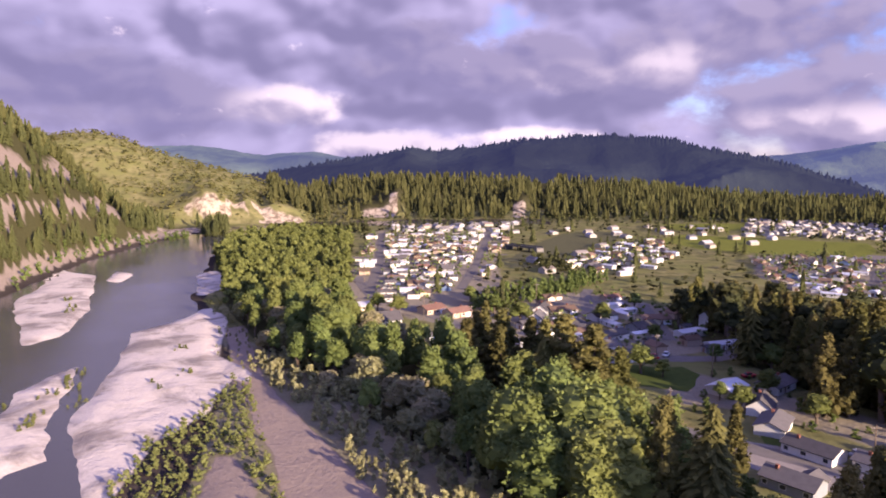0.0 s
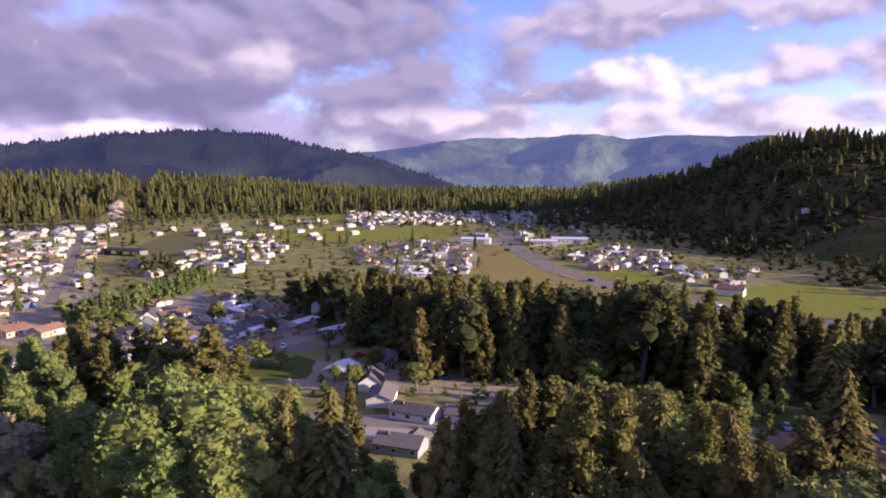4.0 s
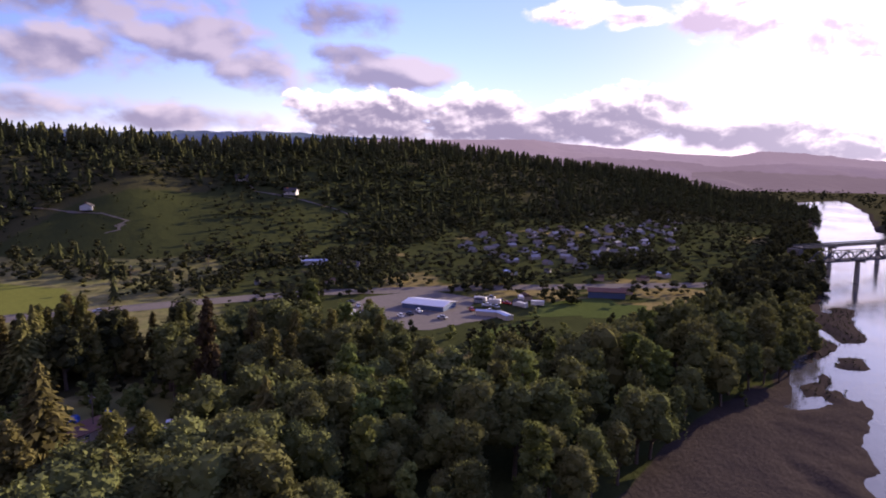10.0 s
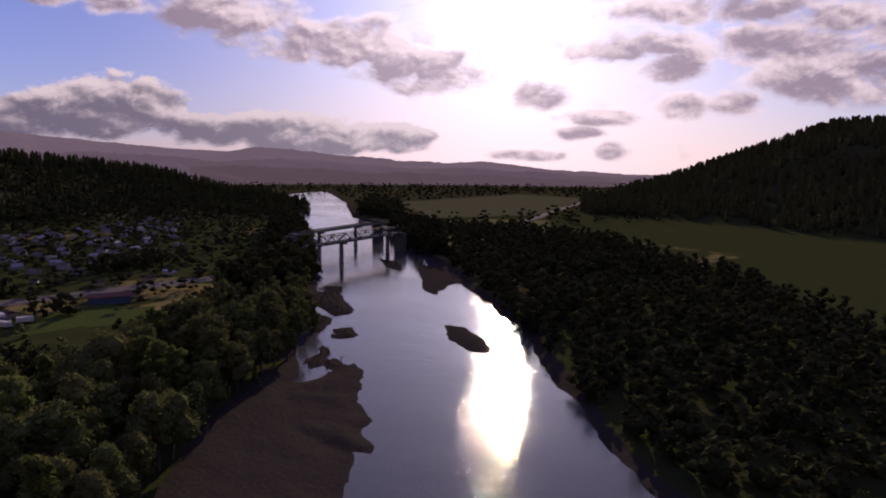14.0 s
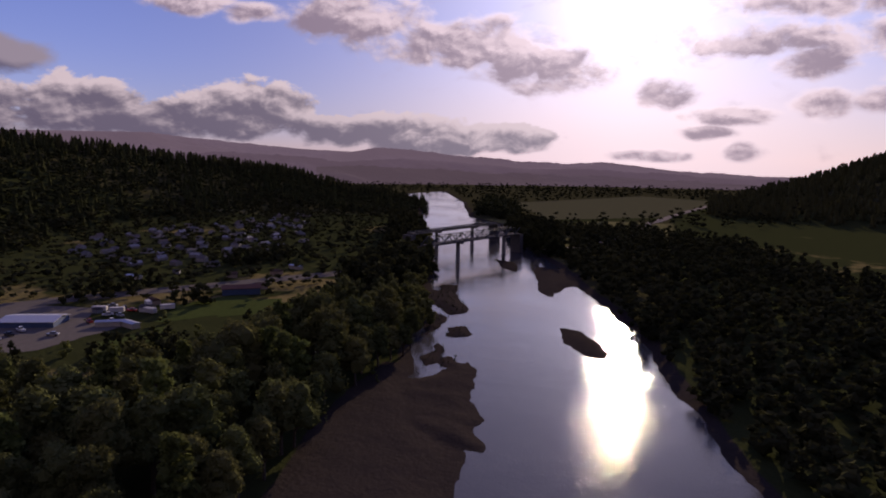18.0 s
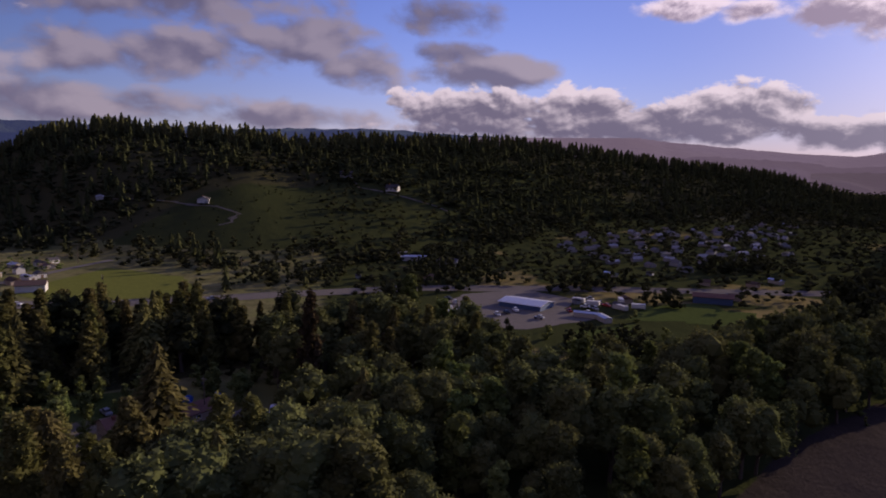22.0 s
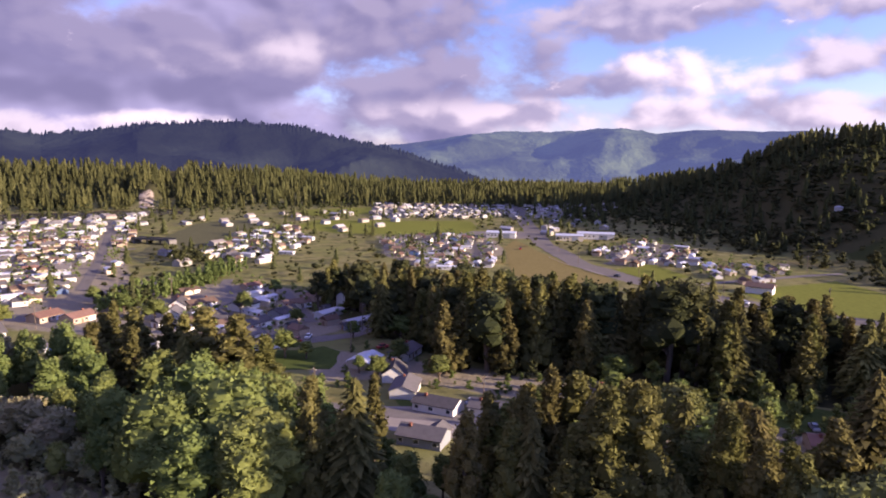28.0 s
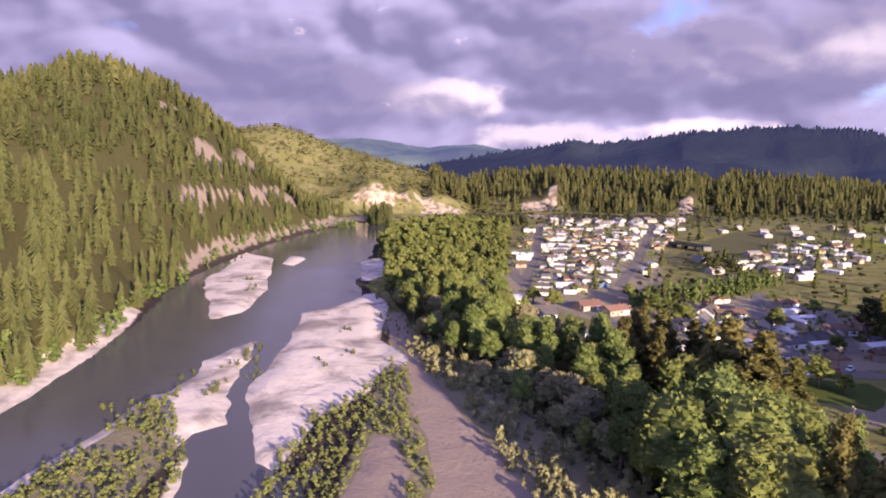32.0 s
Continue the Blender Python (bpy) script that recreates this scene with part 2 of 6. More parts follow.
def painted(name, colour, rough=0.7, worn=0.25, grain=3.0, vary=0.12, metal=0.0):
    """Paint, plaster, tar paper and the like: a colour with broad stains, fine grain and a spread from thing to thing."""
    m, n, b = surface(name, rough, metal, 0.3 if rough < 0.85 else 0.0)
    at = own(n)
    stain = n.ramp(n.noise(at, 0.5, 5.0, 0.6), 0.35, 0.7)
    grit = n.noise(at, grain * 6.0, 4.0, 0.6)
    dark = tuple(c * (1.0 - worn) for c in colour)
    c = n.mix(n.math("MULTIPLY", stain, 0.8), colour, dark)
    c = n.mix(0.35, c, n.mix(grit, tuple(x * 0.7 for x in colour), tuple(min(1, x * 1.2) for x in colour)))
    rand = n.add("ShaderNodeObjectInfo").outputs["Random"]
    gain = n.ramp(rand, 0.0, 1.0, 1.0 - vary, 1.0 + vary, smooth=False)
    k = n.vec("SCALE", c)
    n.put(k.node.inputs["Scale"], gain)
    n.put(b.inputs["Base Color"], k)
    bump(n, b, grit, 0.2, 0.02)
    return m


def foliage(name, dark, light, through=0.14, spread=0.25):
    """Leaves: colour by clump and place in the crown, by tree and by broad patches, with light that shines through."""
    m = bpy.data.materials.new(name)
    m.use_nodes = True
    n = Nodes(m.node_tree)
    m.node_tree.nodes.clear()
    # tint also carries painted light: crown tops and tips paler, insides darker
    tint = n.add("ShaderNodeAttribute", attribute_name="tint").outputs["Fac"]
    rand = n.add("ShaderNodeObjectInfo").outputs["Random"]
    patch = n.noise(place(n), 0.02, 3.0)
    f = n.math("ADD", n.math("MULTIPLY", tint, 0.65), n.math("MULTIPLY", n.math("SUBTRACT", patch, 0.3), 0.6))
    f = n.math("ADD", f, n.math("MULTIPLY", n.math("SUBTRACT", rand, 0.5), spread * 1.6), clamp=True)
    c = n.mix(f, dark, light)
    hue = n.add("ShaderNodeHueSaturation")
    n.put(hue.inputs["Color"], c)
    n.put(hue.inputs["Hue"], n.ramp(n.math("FRACT", n.math("MULTIPLY", rand, 7.13)), 0.0, 1.0, 0.5 - 0.016 * spread * 4, 0.5 + 0.024 * spread * 4, smooth=False))
    d, t, x = n.add("ShaderNodeBsdfDiffuse"), n.add("ShaderNodeBsdfTranslucent"), n.add("ShaderNodeMixShader")
    n.put(d.inputs["Color"], hue.outputs[0])
    n.put(t.inputs["Color"], hue.outputs[0])
    x.inputs[0].default_value = through
    n.tree.links.new(d.outputs[0], x.inputs[1])
    n.tree.links.new(t.outputs[0], x.inputs[2])
    n.tree.links.new(x.outputs[0], n.add("ShaderNodeOutputMaterial").inputs[0])
    return m


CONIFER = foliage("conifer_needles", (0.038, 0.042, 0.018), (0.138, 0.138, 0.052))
# CONIFER brightened: low sun on the near trees is put into the colour
LIT_REDWOOD = foliage("redwood_needles", (0.055, 0.053, 0.021), (0.225, 0.200, 0.070), 0.22)
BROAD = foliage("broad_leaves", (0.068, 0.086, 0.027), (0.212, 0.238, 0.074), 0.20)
# BROAD darkened: shade on the hill and south woods is put into the colour
SHADED_LEAF = foliage("oak_leaves", (0.025, 0.029, 0.014), (0.078, 0.081, 0.035), 0.10)
DIM_LEAF = foliage("dusky_leaves", (0.060, 0.068, 0.026), (0.185, 0.188, 0.068), 0.15)
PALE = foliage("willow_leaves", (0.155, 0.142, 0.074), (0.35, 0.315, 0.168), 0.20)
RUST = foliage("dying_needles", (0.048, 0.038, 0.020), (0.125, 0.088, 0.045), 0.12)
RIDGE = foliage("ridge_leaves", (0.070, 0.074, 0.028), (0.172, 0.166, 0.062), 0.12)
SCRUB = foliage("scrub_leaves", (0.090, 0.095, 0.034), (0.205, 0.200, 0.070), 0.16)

BARK, _n, _b = surface("bark", 0.95)
_g = _n.noise(own(_n), 3.0, 6.0, 0.65)
_n.put(_b.inputs["Base Color"], _n.mix(_g, (0.05, 0.035, 0.025), (0.17, 0.13, 0.10)))
bump(_n, _b, _g, 0.8, 0.1)

# the ground: grass and earth, with sand, mud, dry grass, meadow and bare rock where the plan has them
GROUND, _n, _b = surface("ground", 1.0, 0.0, 0.0)
_at = place(_n)
_wide, _mid, _fine = _n.noise(_at, 0.012, 4.0), _n.noise(_at, 0.09, 5.0, 0.6), _n.noise(_at, 0.8, 6.0, 0.65)


def zone(n, name):
    return n.add("ShaderNodeAttribute", attribute_name=name).outputs["Fac"]


_c = _n.mix(_n.ramp(_mid, 0.3, 0.7), (0.105, 0.102, 0.040), (0.240, 0.215, 0.098))
_c = _n.mix(_n.ramp(_n.noise(_at, 0.045, 5.0, 0.6), 0.45, 0.62), _c, (0.165, 0.165, 0.060))
_edge = _n.math("MULTIPLY", _n.math("SUBTRACT", _mid, 0.5), 0.7)


def zoned(c, name, lo, hi):
    k = _n.ramp(_n.math("ADD", zone(_n, name), _edge), 0.35, 0.65)
    return _n.mix(k, c, _n.mix(_fine, lo, hi))


_c = zoned(_c, "town", (0.15, 0.132, 0.090), (0.34, 0.285, 0.205))
_c = zoned(_c, "litter", (0.036, 0.036, 0.016), (0.088, 0.082, 0.037))
# meadow grass darkened: the hill's cloud shade is put into the colour
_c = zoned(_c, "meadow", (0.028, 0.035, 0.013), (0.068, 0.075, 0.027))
_c = zoned(_c, "dry", (0.17, 0.135, 0.055), (0.27, 0.22, 0.09))
_streak = _n.noise(_n.vec("MULTIPLY", _at, (0.16, 0.16, 0.03)), 1.0, 6.0, 0.65)
_c = _n.mix(_n.ramp(_n.math("ADD", zone(_n, "rock"), _edge), 0.35, 0.65), _c, _n.mix(_n.ramp(_streak, 0.36, 0.62), (0.12, 0.090, 0.065), (0.43, 0.355, 0.27)))
_c = zoned(_c, "crag", (0.150, 0.120, 0.098), (0.330, 0.262, 0.212))
_c = zoned(_c, "shore", (0.135, 0.122, 0.070), (0.275, 0.240, 0.150))
# one mud in two colours: backlit downstream and sunlit upstream are painted in
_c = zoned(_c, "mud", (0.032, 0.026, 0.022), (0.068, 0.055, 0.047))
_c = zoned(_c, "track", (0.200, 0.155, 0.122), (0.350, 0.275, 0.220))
_silt = _n.ramp(_n.noise(_at, 0.05, 6.0, 0.65, 0.6), 0.42, 0.66)
_c = _n.mix(_n.ramp(_n.math("ADD", zone(_n, "sand"), _edge), 0.35, 0.65), _c, _n.mix(_silt, _n.mix(_fine, (0.50, 0.42, 0.345), (0.74, 0.645, 0.54)), _n.mix(_fine, (0.20, 0.165, 0.14), (0.34, 0.29, 0.25))))
_n.put(_b.inputs["Base Color"], _c)
bump(_n, _b, _n.math("ADD", _fine, _n.math("MULTIPLY", _mid, 3.0)), 0.5, 0.5)

WATER, _n, _b = surface("river_water", 0.045, 0.0, 0.6)
_b.inputs["Base Color"].default_value = (0.075, 0.072, 0.075, 1)
_b.inputs["IOR"].default_value = 1.33
_at = place(_n)
_rip = _n.math("ADD", _n.math("MULTIPLY", _n.noise(_at, 2.2, 2.0, 0.6), 0.42), _n.math("ADD", _n.math("MULTIPLY", _n.noise(_at, 0.75, 4.0, 0.65), 0.75), _n.noise(_at, 0.16, 3.0, 0.5, 0.4)))
_calm = _n.ramp(_n.noise(_at, 0.014, 3.0), 0.36, 0.62, 0.35, 1.0)
_riffle = _n.ramp(_n.math("ADD", _n.vec("LENGTH", _n.vec("SUBTRACT", _at, (108.0, -128.0, 0.0))), _n.math("MULTIPLY", _n.noise(_at, 0.06, 3.0), 40.0)), 80.0, 45.0)      # quick broken water
_rip = _n.math("ADD", _n.math("MULTIPLY", _rip, _calm), _n.math("MULTIPLY", _riffle, _n.math("MULTIPLY", _n.noise(_at, 1.5, 3.0, 0.6), 0.40)))
bump(_n, _b, _rip, 0.6, 0.115)

ASPHALT = painted("asphalt", (0.185, 0.165, 0.145), 0.9, 0.25, 1.0, 0.05)
DIRT = painted("dirt_road", (0.30, 0.26, 0.22), 0.95, 0.25, 1.0, 0.05)
TRACK = painted("rutted_track", (0.17, 0.15, 0.115), 0.95, 0.25, 1.0, 0.05)
TURF = painted("pasture_grass", (0.160, 0.172, 0.040), 0.95, 0.30, 0.6, 0.06)
HAY = painted("dry_pasture", (0.215, 0.175, 0.070), 0.95, 0.30, 0.6, 0.06)
PLOUGH = painted("farmland", (0.115, 0.112, 0.060), 0.95, 0.35, 0.3, 0.06)
LAWN = painted("lawn", (0.075, 0.098, 0.028), 0.95, 0.30, 1.0, 0.10)

# ---------------------------------------------------------------- the form of the land
# terrain form
def value_noise(x, y, seed=0):
    xi, yi = np.floor(x), np.floor(y)
    u, v = x - xi, y - yi
    u, v = u * u * (3 - 2 * u), v * v * (3 - 2 * v)

    def h(a, b):
        k = np.sin(a * 127.1 + b * 311.7 + seed * 74.7) * 43758.5453
        return k - np.floor(k)
    return (h(xi, yi) * (1 - u) + h(xi + 1, yi) * u) * (1 - v) + (h(xi, yi + 1) * (1 - u) + h(xi + 1, yi + 1) * u) * v


def rough_noise(x, y, size, octaves=4, seed=0):
    total, gain, norm = 0.0, 1.0, 0.0
    for k in range(octaves):
        total = total + gain * value_noise(x / size + 31.7 * k, y / size - 17.3 * k, seed + k)
        norm += gain
        size, gain = size / 2.1, gain * 0.5
    return total / norm - 0.5


def outline_distance(x, y, poly):
    """Distance to a closed outline, positive inside."""
    best, odd = np.full(x.shape, 1e9), np.zeros(x.shape, bool)
    for (ax, ay), (bx, by) in zip(poly, poly[1:] + poly[:1]):
        ex, ey = bx - ax, by - ay
        t = np.clip(((x - ax) * ex + (y - ay) * ey) / (ex * ex + ey * ey), 0, 1)
        best = np.minimum(best, np.hypot(x - ax - t * ex, y - ay - t * ey))
        if ay != by:
            odd ^= ((ay > y) != (by > y)) & (x < ex * (y - ay) / (by - ay) + ax)
    return np.where(odd, best, -best)


def step(t):
    t = np.clip(t, 0, 1)
    return t * t * (3 - 2 * t)


LAND = 1.2
RIVER = [
    (-154, 148), (-160, 168), (-166, 189), (-174, 219), (-191, 262), (-214, 316), (-230, 378), (-248, 483), (-252, 586),
    (-240, 660), (-225, 727), (-170, 800), (-60, 850), (120, 880), (120, 820), (-60, 790), (-150, 740), (-190, 680), (-190, 600),
    (-160, 470), (-132, 365), (-105, 300), (-84, 250), (-66, 175), (-55, 120), (-40, 60), (10, -25), (60, -50), (113, -76), (134, -91),
    (165, -101), (188, -107), (229, -132), (265, -157), (302, -183), (345, -211), (387, -238), (407, -252), (490, -301), (617, -366),
    (800, -474), (1150, -650), (1200, -760), (882, -594), (677, -462), (568, -435), (434, -348), (348, -308), (275, -262), (232, -238),
    (189, -211), (150, -179), (126, -163), (95, -138), (74, -127), (20, -112), (-50, -75), (-105, -10), (-135, 60), (-148, 120),
]
SAND_BARS = [
    [(-74, 139), (-85, 157), (-101, 186), (-109, 229), (-127, 280), (-117, 300), (-112, 326), (-98, 302), (-83, 246), (-66, 222), (-62, 190), (-60, 150), (-64, 136)],
    [(-121, 172), (-122, 190), (-128, 206), (-125, 233), (-113, 206), (-105, 180), (-93, 158), (-99, 150), (-96, 138), (-108, 140)],
    [(-118, 104), (-118, 134), (-122, 157), (-124, 174), (-108, 160), (-98, 141), (-90, 138), (-81, 117), (-90, 98)],
    [(-210, 340), (-239, 440), (-216, 430), (-190, 375), (-168, 327), (-154, 276), (-159, 259)],
    [(-197, 408), (-206, 443), (-193, 432), (-187, 401)],
    [(-150, 424), (-147, 440), (-120, 382), (-126, 366)],
    [(-198, 262), (-178, 218), (-160, 172), (-148, 130), (-158, 130), (-175, 184), (-192, 230)],
]
BAR_SCRUB = [
    [(-66, 116), (-70, 135), (-73, 166), (-67, 186), (-68, 221), (-60, 214), (-50, 185), (-39, 153), (-32, 136), (-34, 108)],
    [(-116, 104), (-118, 134), (-122, 157), (-123, 174), (-110, 162), (-100, 146), (-92, 140), (-83, 117), (-92, 98)],
    [(-84, 250), (-66, 224), (-60, 230), (-84, 290), (-104, 336), (-130, 380), (-116, 340), (-98, 302)],
    [(-58, 246), (-20, 204), (2, 172), (14, 146), (30, 114), (34, 92), (4, 92), (-12, 136), (-24, 160), (-38, 186), (-56, 215), (-68, 232)],
]
ISLETS = [
    [(214, -193), (205, -197), (186, -189), (170, -177), (177, -171), (197, -178)],
    [(352, -291), (329, -297), (284, -271), (277, -252), (262, -229), (283, -237), (310, -260)],
    [(186, -104), (189, -122), (195, -135), (170, -121), (160, -113), (148, -108), (140, -100), (128, -94), (150, -82), (176, -94)],
    [(323, -203), (318, -210), (288, -193), (257, -178), (255, -165), (283, -172), (293, -177)],
    [(276, -164), (255, -165), (236, -148), (229, -135), (250, -149)],
    [(239, -153), (237, -163), (220, -153), (225, -144)],
    [(207, -120), (222, -140), (207, -134), (192, -115)],
    [(203, -126), (203, -134), (190, -128), (193, -122)],
    [(390, -287), (374, -291), (352, -280), (330, -263), (356, -270)],
]
MUD = [
    [(-56, 211), (-39, 184), (-25, 160), (-13, 136), (16, 80), (60, 0), (112, -28), (128, -40), (160, -62), (188, -88), (206, -108), (190, -116),
     (134, -88), (110, -72), (60, -45), (10, -18), (-22, 66), (-31, 133), (-38, 154), (-50, 182), (-68, 226), (-90, 286), (-84, 290)],
    [(-92, 152), (-122, 176), (-118, 196), (-98, 175), (-90, 160)],
]
BARE = [(-54, 160), (-48, 158), (-38, 140), (-36, 120), (-48, 118)]
SHORE = [(-118, 330), (-84, 286), (-54, 240), (-22, 194), (9, 150), (34, 112), (30, 50), (-40, 50), (-112, 96), (-126, 160), (-95, 306)]
# hills as seen round the compass: bearing, height of the crest in degrees, foot, crest (metres)
HILLS = [
    [(12, -6.5, 700, 760), (19.5, -5.1, 664, 722), (23.1, -3.2, 620, 705), (24.8, -2.1, 585, 702), (26.6, -0.8, 545, 695), (28.2, 1.4, 505, 690),
     (30.3, 3.0, 445, 665), (32.3, 4.9, 405, 640), (35, 6.2, 335, 605), (37.6, 7.1, 285, 580), (39.4, 7.4, 262, 570), (40.8, 7.1, 248, 560),
     (42.6, 6.1, 232, 540), (44.6, 5.6, 220, 525), (60, 6.0, 190, 520), (90, 5.0, 200, 560)],
    [(-1, -4.5, 830, 1000), (9.4, -3.9, 820, 1000), (10.8, -2.5, 815, 1020), (13.1, -1.2, 810, 1050), (15.8, -0.2, 805, 1080), (18.6, 0.6, 800, 1100), (21.3, 1.4, 800, 1120),
     (23.9, 2.4, 800, 1150), (26.1, 3.1, 800, 1170), (28.6, 2.7, 800, 1180), (36, 2.0, 800, 1180), (50, 1.5, 800, 1200)],
    [(-44, -3.6, 1000, 1300), (-34, -3.0, 960, 1300), (-26, -2.2, 940, 1280), (-18.5, -1.7, 930, 1250), (-14.2, -1.1, 920, 1250), (-5.3, -0.9, 900, 1250), (3.8, -0.8, 890, 1250),
     (7.5, -1.0, 880, 1250), (11.5, -1.7, 870, 1230), (18, -2.5, 870, 1230)],
    [(-121, -5.2, 830, 1000), (-119.5, -3.8, 840, 1150), (-114.9, -2.3, 870, 1240), (-110.3, -0.9, 890, 1260), (-105.7, -0.3, 830, 1200), (-101.2, 0.15, 770, 1140),
     (-96.3, 1.0, 650, 1020), (-92.9, 1.4, 615, 985), (-88.5, 1.7, 535, 905), (-81.8, 1.8, 465, 835), (-77.2, 1.7, 445, 815), (-72.3, 1.6, 420, 790), (-69.2, 2.2, 430, 800), (-65.8, 2.2, 450, 820),
     (-63.4, 2.2, 465, 835), (-60.5, 2.7, 480, 850), (-57.5, 2.4, 520, 890), (-54.9, 1.7, 560, 930), (-52.2, 0.5, 590, 940), (-49.5, -0.7, 620, 930), (-45.9, -1.5, 680, 940), (-42.2, -2.6, 740, 960), (-38, -4.0, 800, 980)],
    [(-270, 5.0, 240, 600), (-240, 5.0, 300, 700), (-200, 4.5, 480, 1000), (-175, 3.6, 640, 1250), (-163.6, 3.2, 720, 1300), (-162.3, 3.3, 725, 1300), (-160.3, 3.1, 740, 1300), (-157.8, 2.1, 780, 1300),
     (-154.1, 0.8, 820, 1300), (-150.2, -0.7, 850, 1280), (-146, -1.9, 880, 1250), (-142.6, -3.3, 920, 1200), (-139, -4.6, 950, 1150)],
]


def bearing_of(x, y):
    b = np.degrees(np.arctan2(-x, y))
    return np.where(b > 90, b - 360, b)


def rounded(values, width):
    """A running mean, three times over."""
    for _ in range(3):
        values = np.convolve(np.pad(values, width // 2, "edge"), np.ones(width) / width, "valid")
    return values


CURVES = {}
for _hill in HILLS:
    _t = np.array(sorted(_hill))
    _fine = np.arange(_t[0, 0], _t[-1, 0] + 0.2, 0.2)
    CURVES[id(_hill)] = (_t[0, 0], _t[-1, 0], _fine, [rounded(np.interp(_fine, _t[:, 0], _t[:, k]), w) for k, w in ((1, 7), (2, 45), (3, 45))])


def hill_height(x, y):
    r, b = np.hypot(x, y), bearing_of(x, y)
    out = np.zeros(x.shape)
    for hill in HILLS:
        first, last, fine, curves = CURVES[id(hill)]
        if b.max() < first - 4 or b.min() > last + 4:
            continue
        top, foot, crest = (np.interp(b, fine, c) for c in curves)
        rise = HOVER + crest * np.tan(np.radians(top)) - 19.0 - LAND
        rise = np.maximum(rise, 0.0) * step((b - first + 4) / 4) * step((last + 4 - b) / 4)
        u = (r - foot) / (crest - foot)
        up = 0.55 * np.clip(u, 0, 1) + 0.45 * step(u)
        up = up * (1 - 0.6 * step((r - crest) / (0.9 * crest)))
        if hill is HILLS[1]:                             # pale cliffs along its foot
            up = up + np.interp(b, [9, 10.8, 12, 13.5, 14.6, 15.4, 16.4, 17.5, 18.8, 20.5, 23], [0, 6, 13, 19, 10, 24, 13, 26, 31, 14, 0]) * step((r - foot - 8) / 30) * (1 - step((r - foot) / 330)) / np.maximum(rise, 1)
        if hill is HILLS[2]:                             # slips in its foot
            up = up + np.interp(b, [-7.6, -7, -6.4, -5.6, -5, 2.8, 3.4, 4.4, 5, 6.7, 7.4], [0, 16, 20, 12, 0, 0, 30, 24, 14, 10, 0]) * step((r - foot) / 50) * (1 - step((r - foot - 60) / 250)) / np.maximum(rise, 1)
        gully = 1 + 0.35 * rough_noise(x, y, 150.0, 4, 3) * step(np.clip(u, 0, 1) * 4) * (1 - step((u - 0.55) / 0.4))
        out = np.maximum(out, rise * up * gully)
    return out


def land_height(x, y):
    x, y = np.asarray(x, float), np.asarray(y, float)
    wx, wy = x + 7 * rough_noise(x, y, 22.0, 3, 11), y + 7 * rough_noise(x, y, 22.0, 3, 23)
    d = -outline_distance(wx, wy, RIVER)                 # metres inland
    z = np.where(d > 0, LAND * step(d / 14), -2.5 * step(-d / 10))
    for bars, top, bent in ((SAND_BARS, 0.9, 0.7), (ISLETS, 0.9, 0.5)):
        for poly in bars:
            k = outline_distance(x + bent * (wx - x), y + bent * (wy - y), poly)
            z = np.maximum(z, np.where(k > -6, top * np.clip((k - (0.6 if bars is ISLETS else -0.6)) / 5, -1.5, 1) + 0.5 * rough_noise(x, y, 16.0, 3, 5) + (0.6 if bars is ISLETS else 0.2) * rough_noise(x, y, 5.0, 2, 6), -9))
    z = z + np.where(d > 14, 0.1 * rough_noise(x, y, 40.0, 3, 8), 0)
    return z + hill_height(x, y) * step(d / 25) - 0.03 * np.maximum(np.hypot(x, y) - 1650, 0)
# end of terrain form


def fast_mesh(name, verts, faces, materials=(), smooth=False, **attributes):
    """A mesh from arrays; faces all of one size; attributes hold a number for each vertex."""
    me = bpy.data.meshes.new(name)
    verts, faces = np.asarray(verts, np.float32), np.asarray(faces, np.int32)
    me.vertices.add(len(verts))
    me.vertices.foreach_set("co", verts.ravel())
    me.loops.add(faces.size)
    me.loops.foreach_set("vertex_index", faces.ravel())
    me.polygons.add(len(faces))
    me.polygons.foreach_set("loop_start", np.arange(0, faces.size, faces.shape[1], dtype=np.int32))
    slot = attributes.pop("slot", None)
    if slot is not None:
        me.polygons.foreach_set("material_index", np.asarray(slot, np.int32))
    me.polygons.foreach_set("use_smooth", np.full(len(faces), smooth))
    me.update(calc_edges=True)
    normals = attributes.pop("normals", None)
    if normals is not None:
        me.attributes.new("custom_normal", "FLOAT_VECTOR", "POINT").data.foreach_set("vector", np.asarray(normals, np.float32).ravel())
    for k, v in attributes.items():
        me.attributes.new(k, "FLOAT", "POINT").data.foreach_set("value", np.asarray(v, np.float32))
    for m in materials:
        me.materials.append(m)
    return me


def grid_faces(rows, cols, closed=False):
    i, j = np.meshgrid(np.arange(rows - 1), np.arange(cols if closed else cols - 1), indexing="ij")
    k = (j + 1) % cols
    return np.stack([i * cols + j, i * cols + k, (i + 1) * cols + k, (i + 1) * cols + j], -1).reshape(-1, 4)


# zones of the ground: outline, name
MEADOWS = [
    [(450, 288), (501, 282), (561, 262), (602, 225), (640, 172), (646, 140), (634, 100), (628, 63), (612, 48), (560, 58), (486, 61), (432, 155)],
    [(560, -480), (846, -660), (900, -1000), (700, -1050), (530, -660)],
    [(350, -520), (120, -400), (150, -720), (420, -720)],
    [(600, -40), (680, -80), (640, -140), (560, -80)],
]
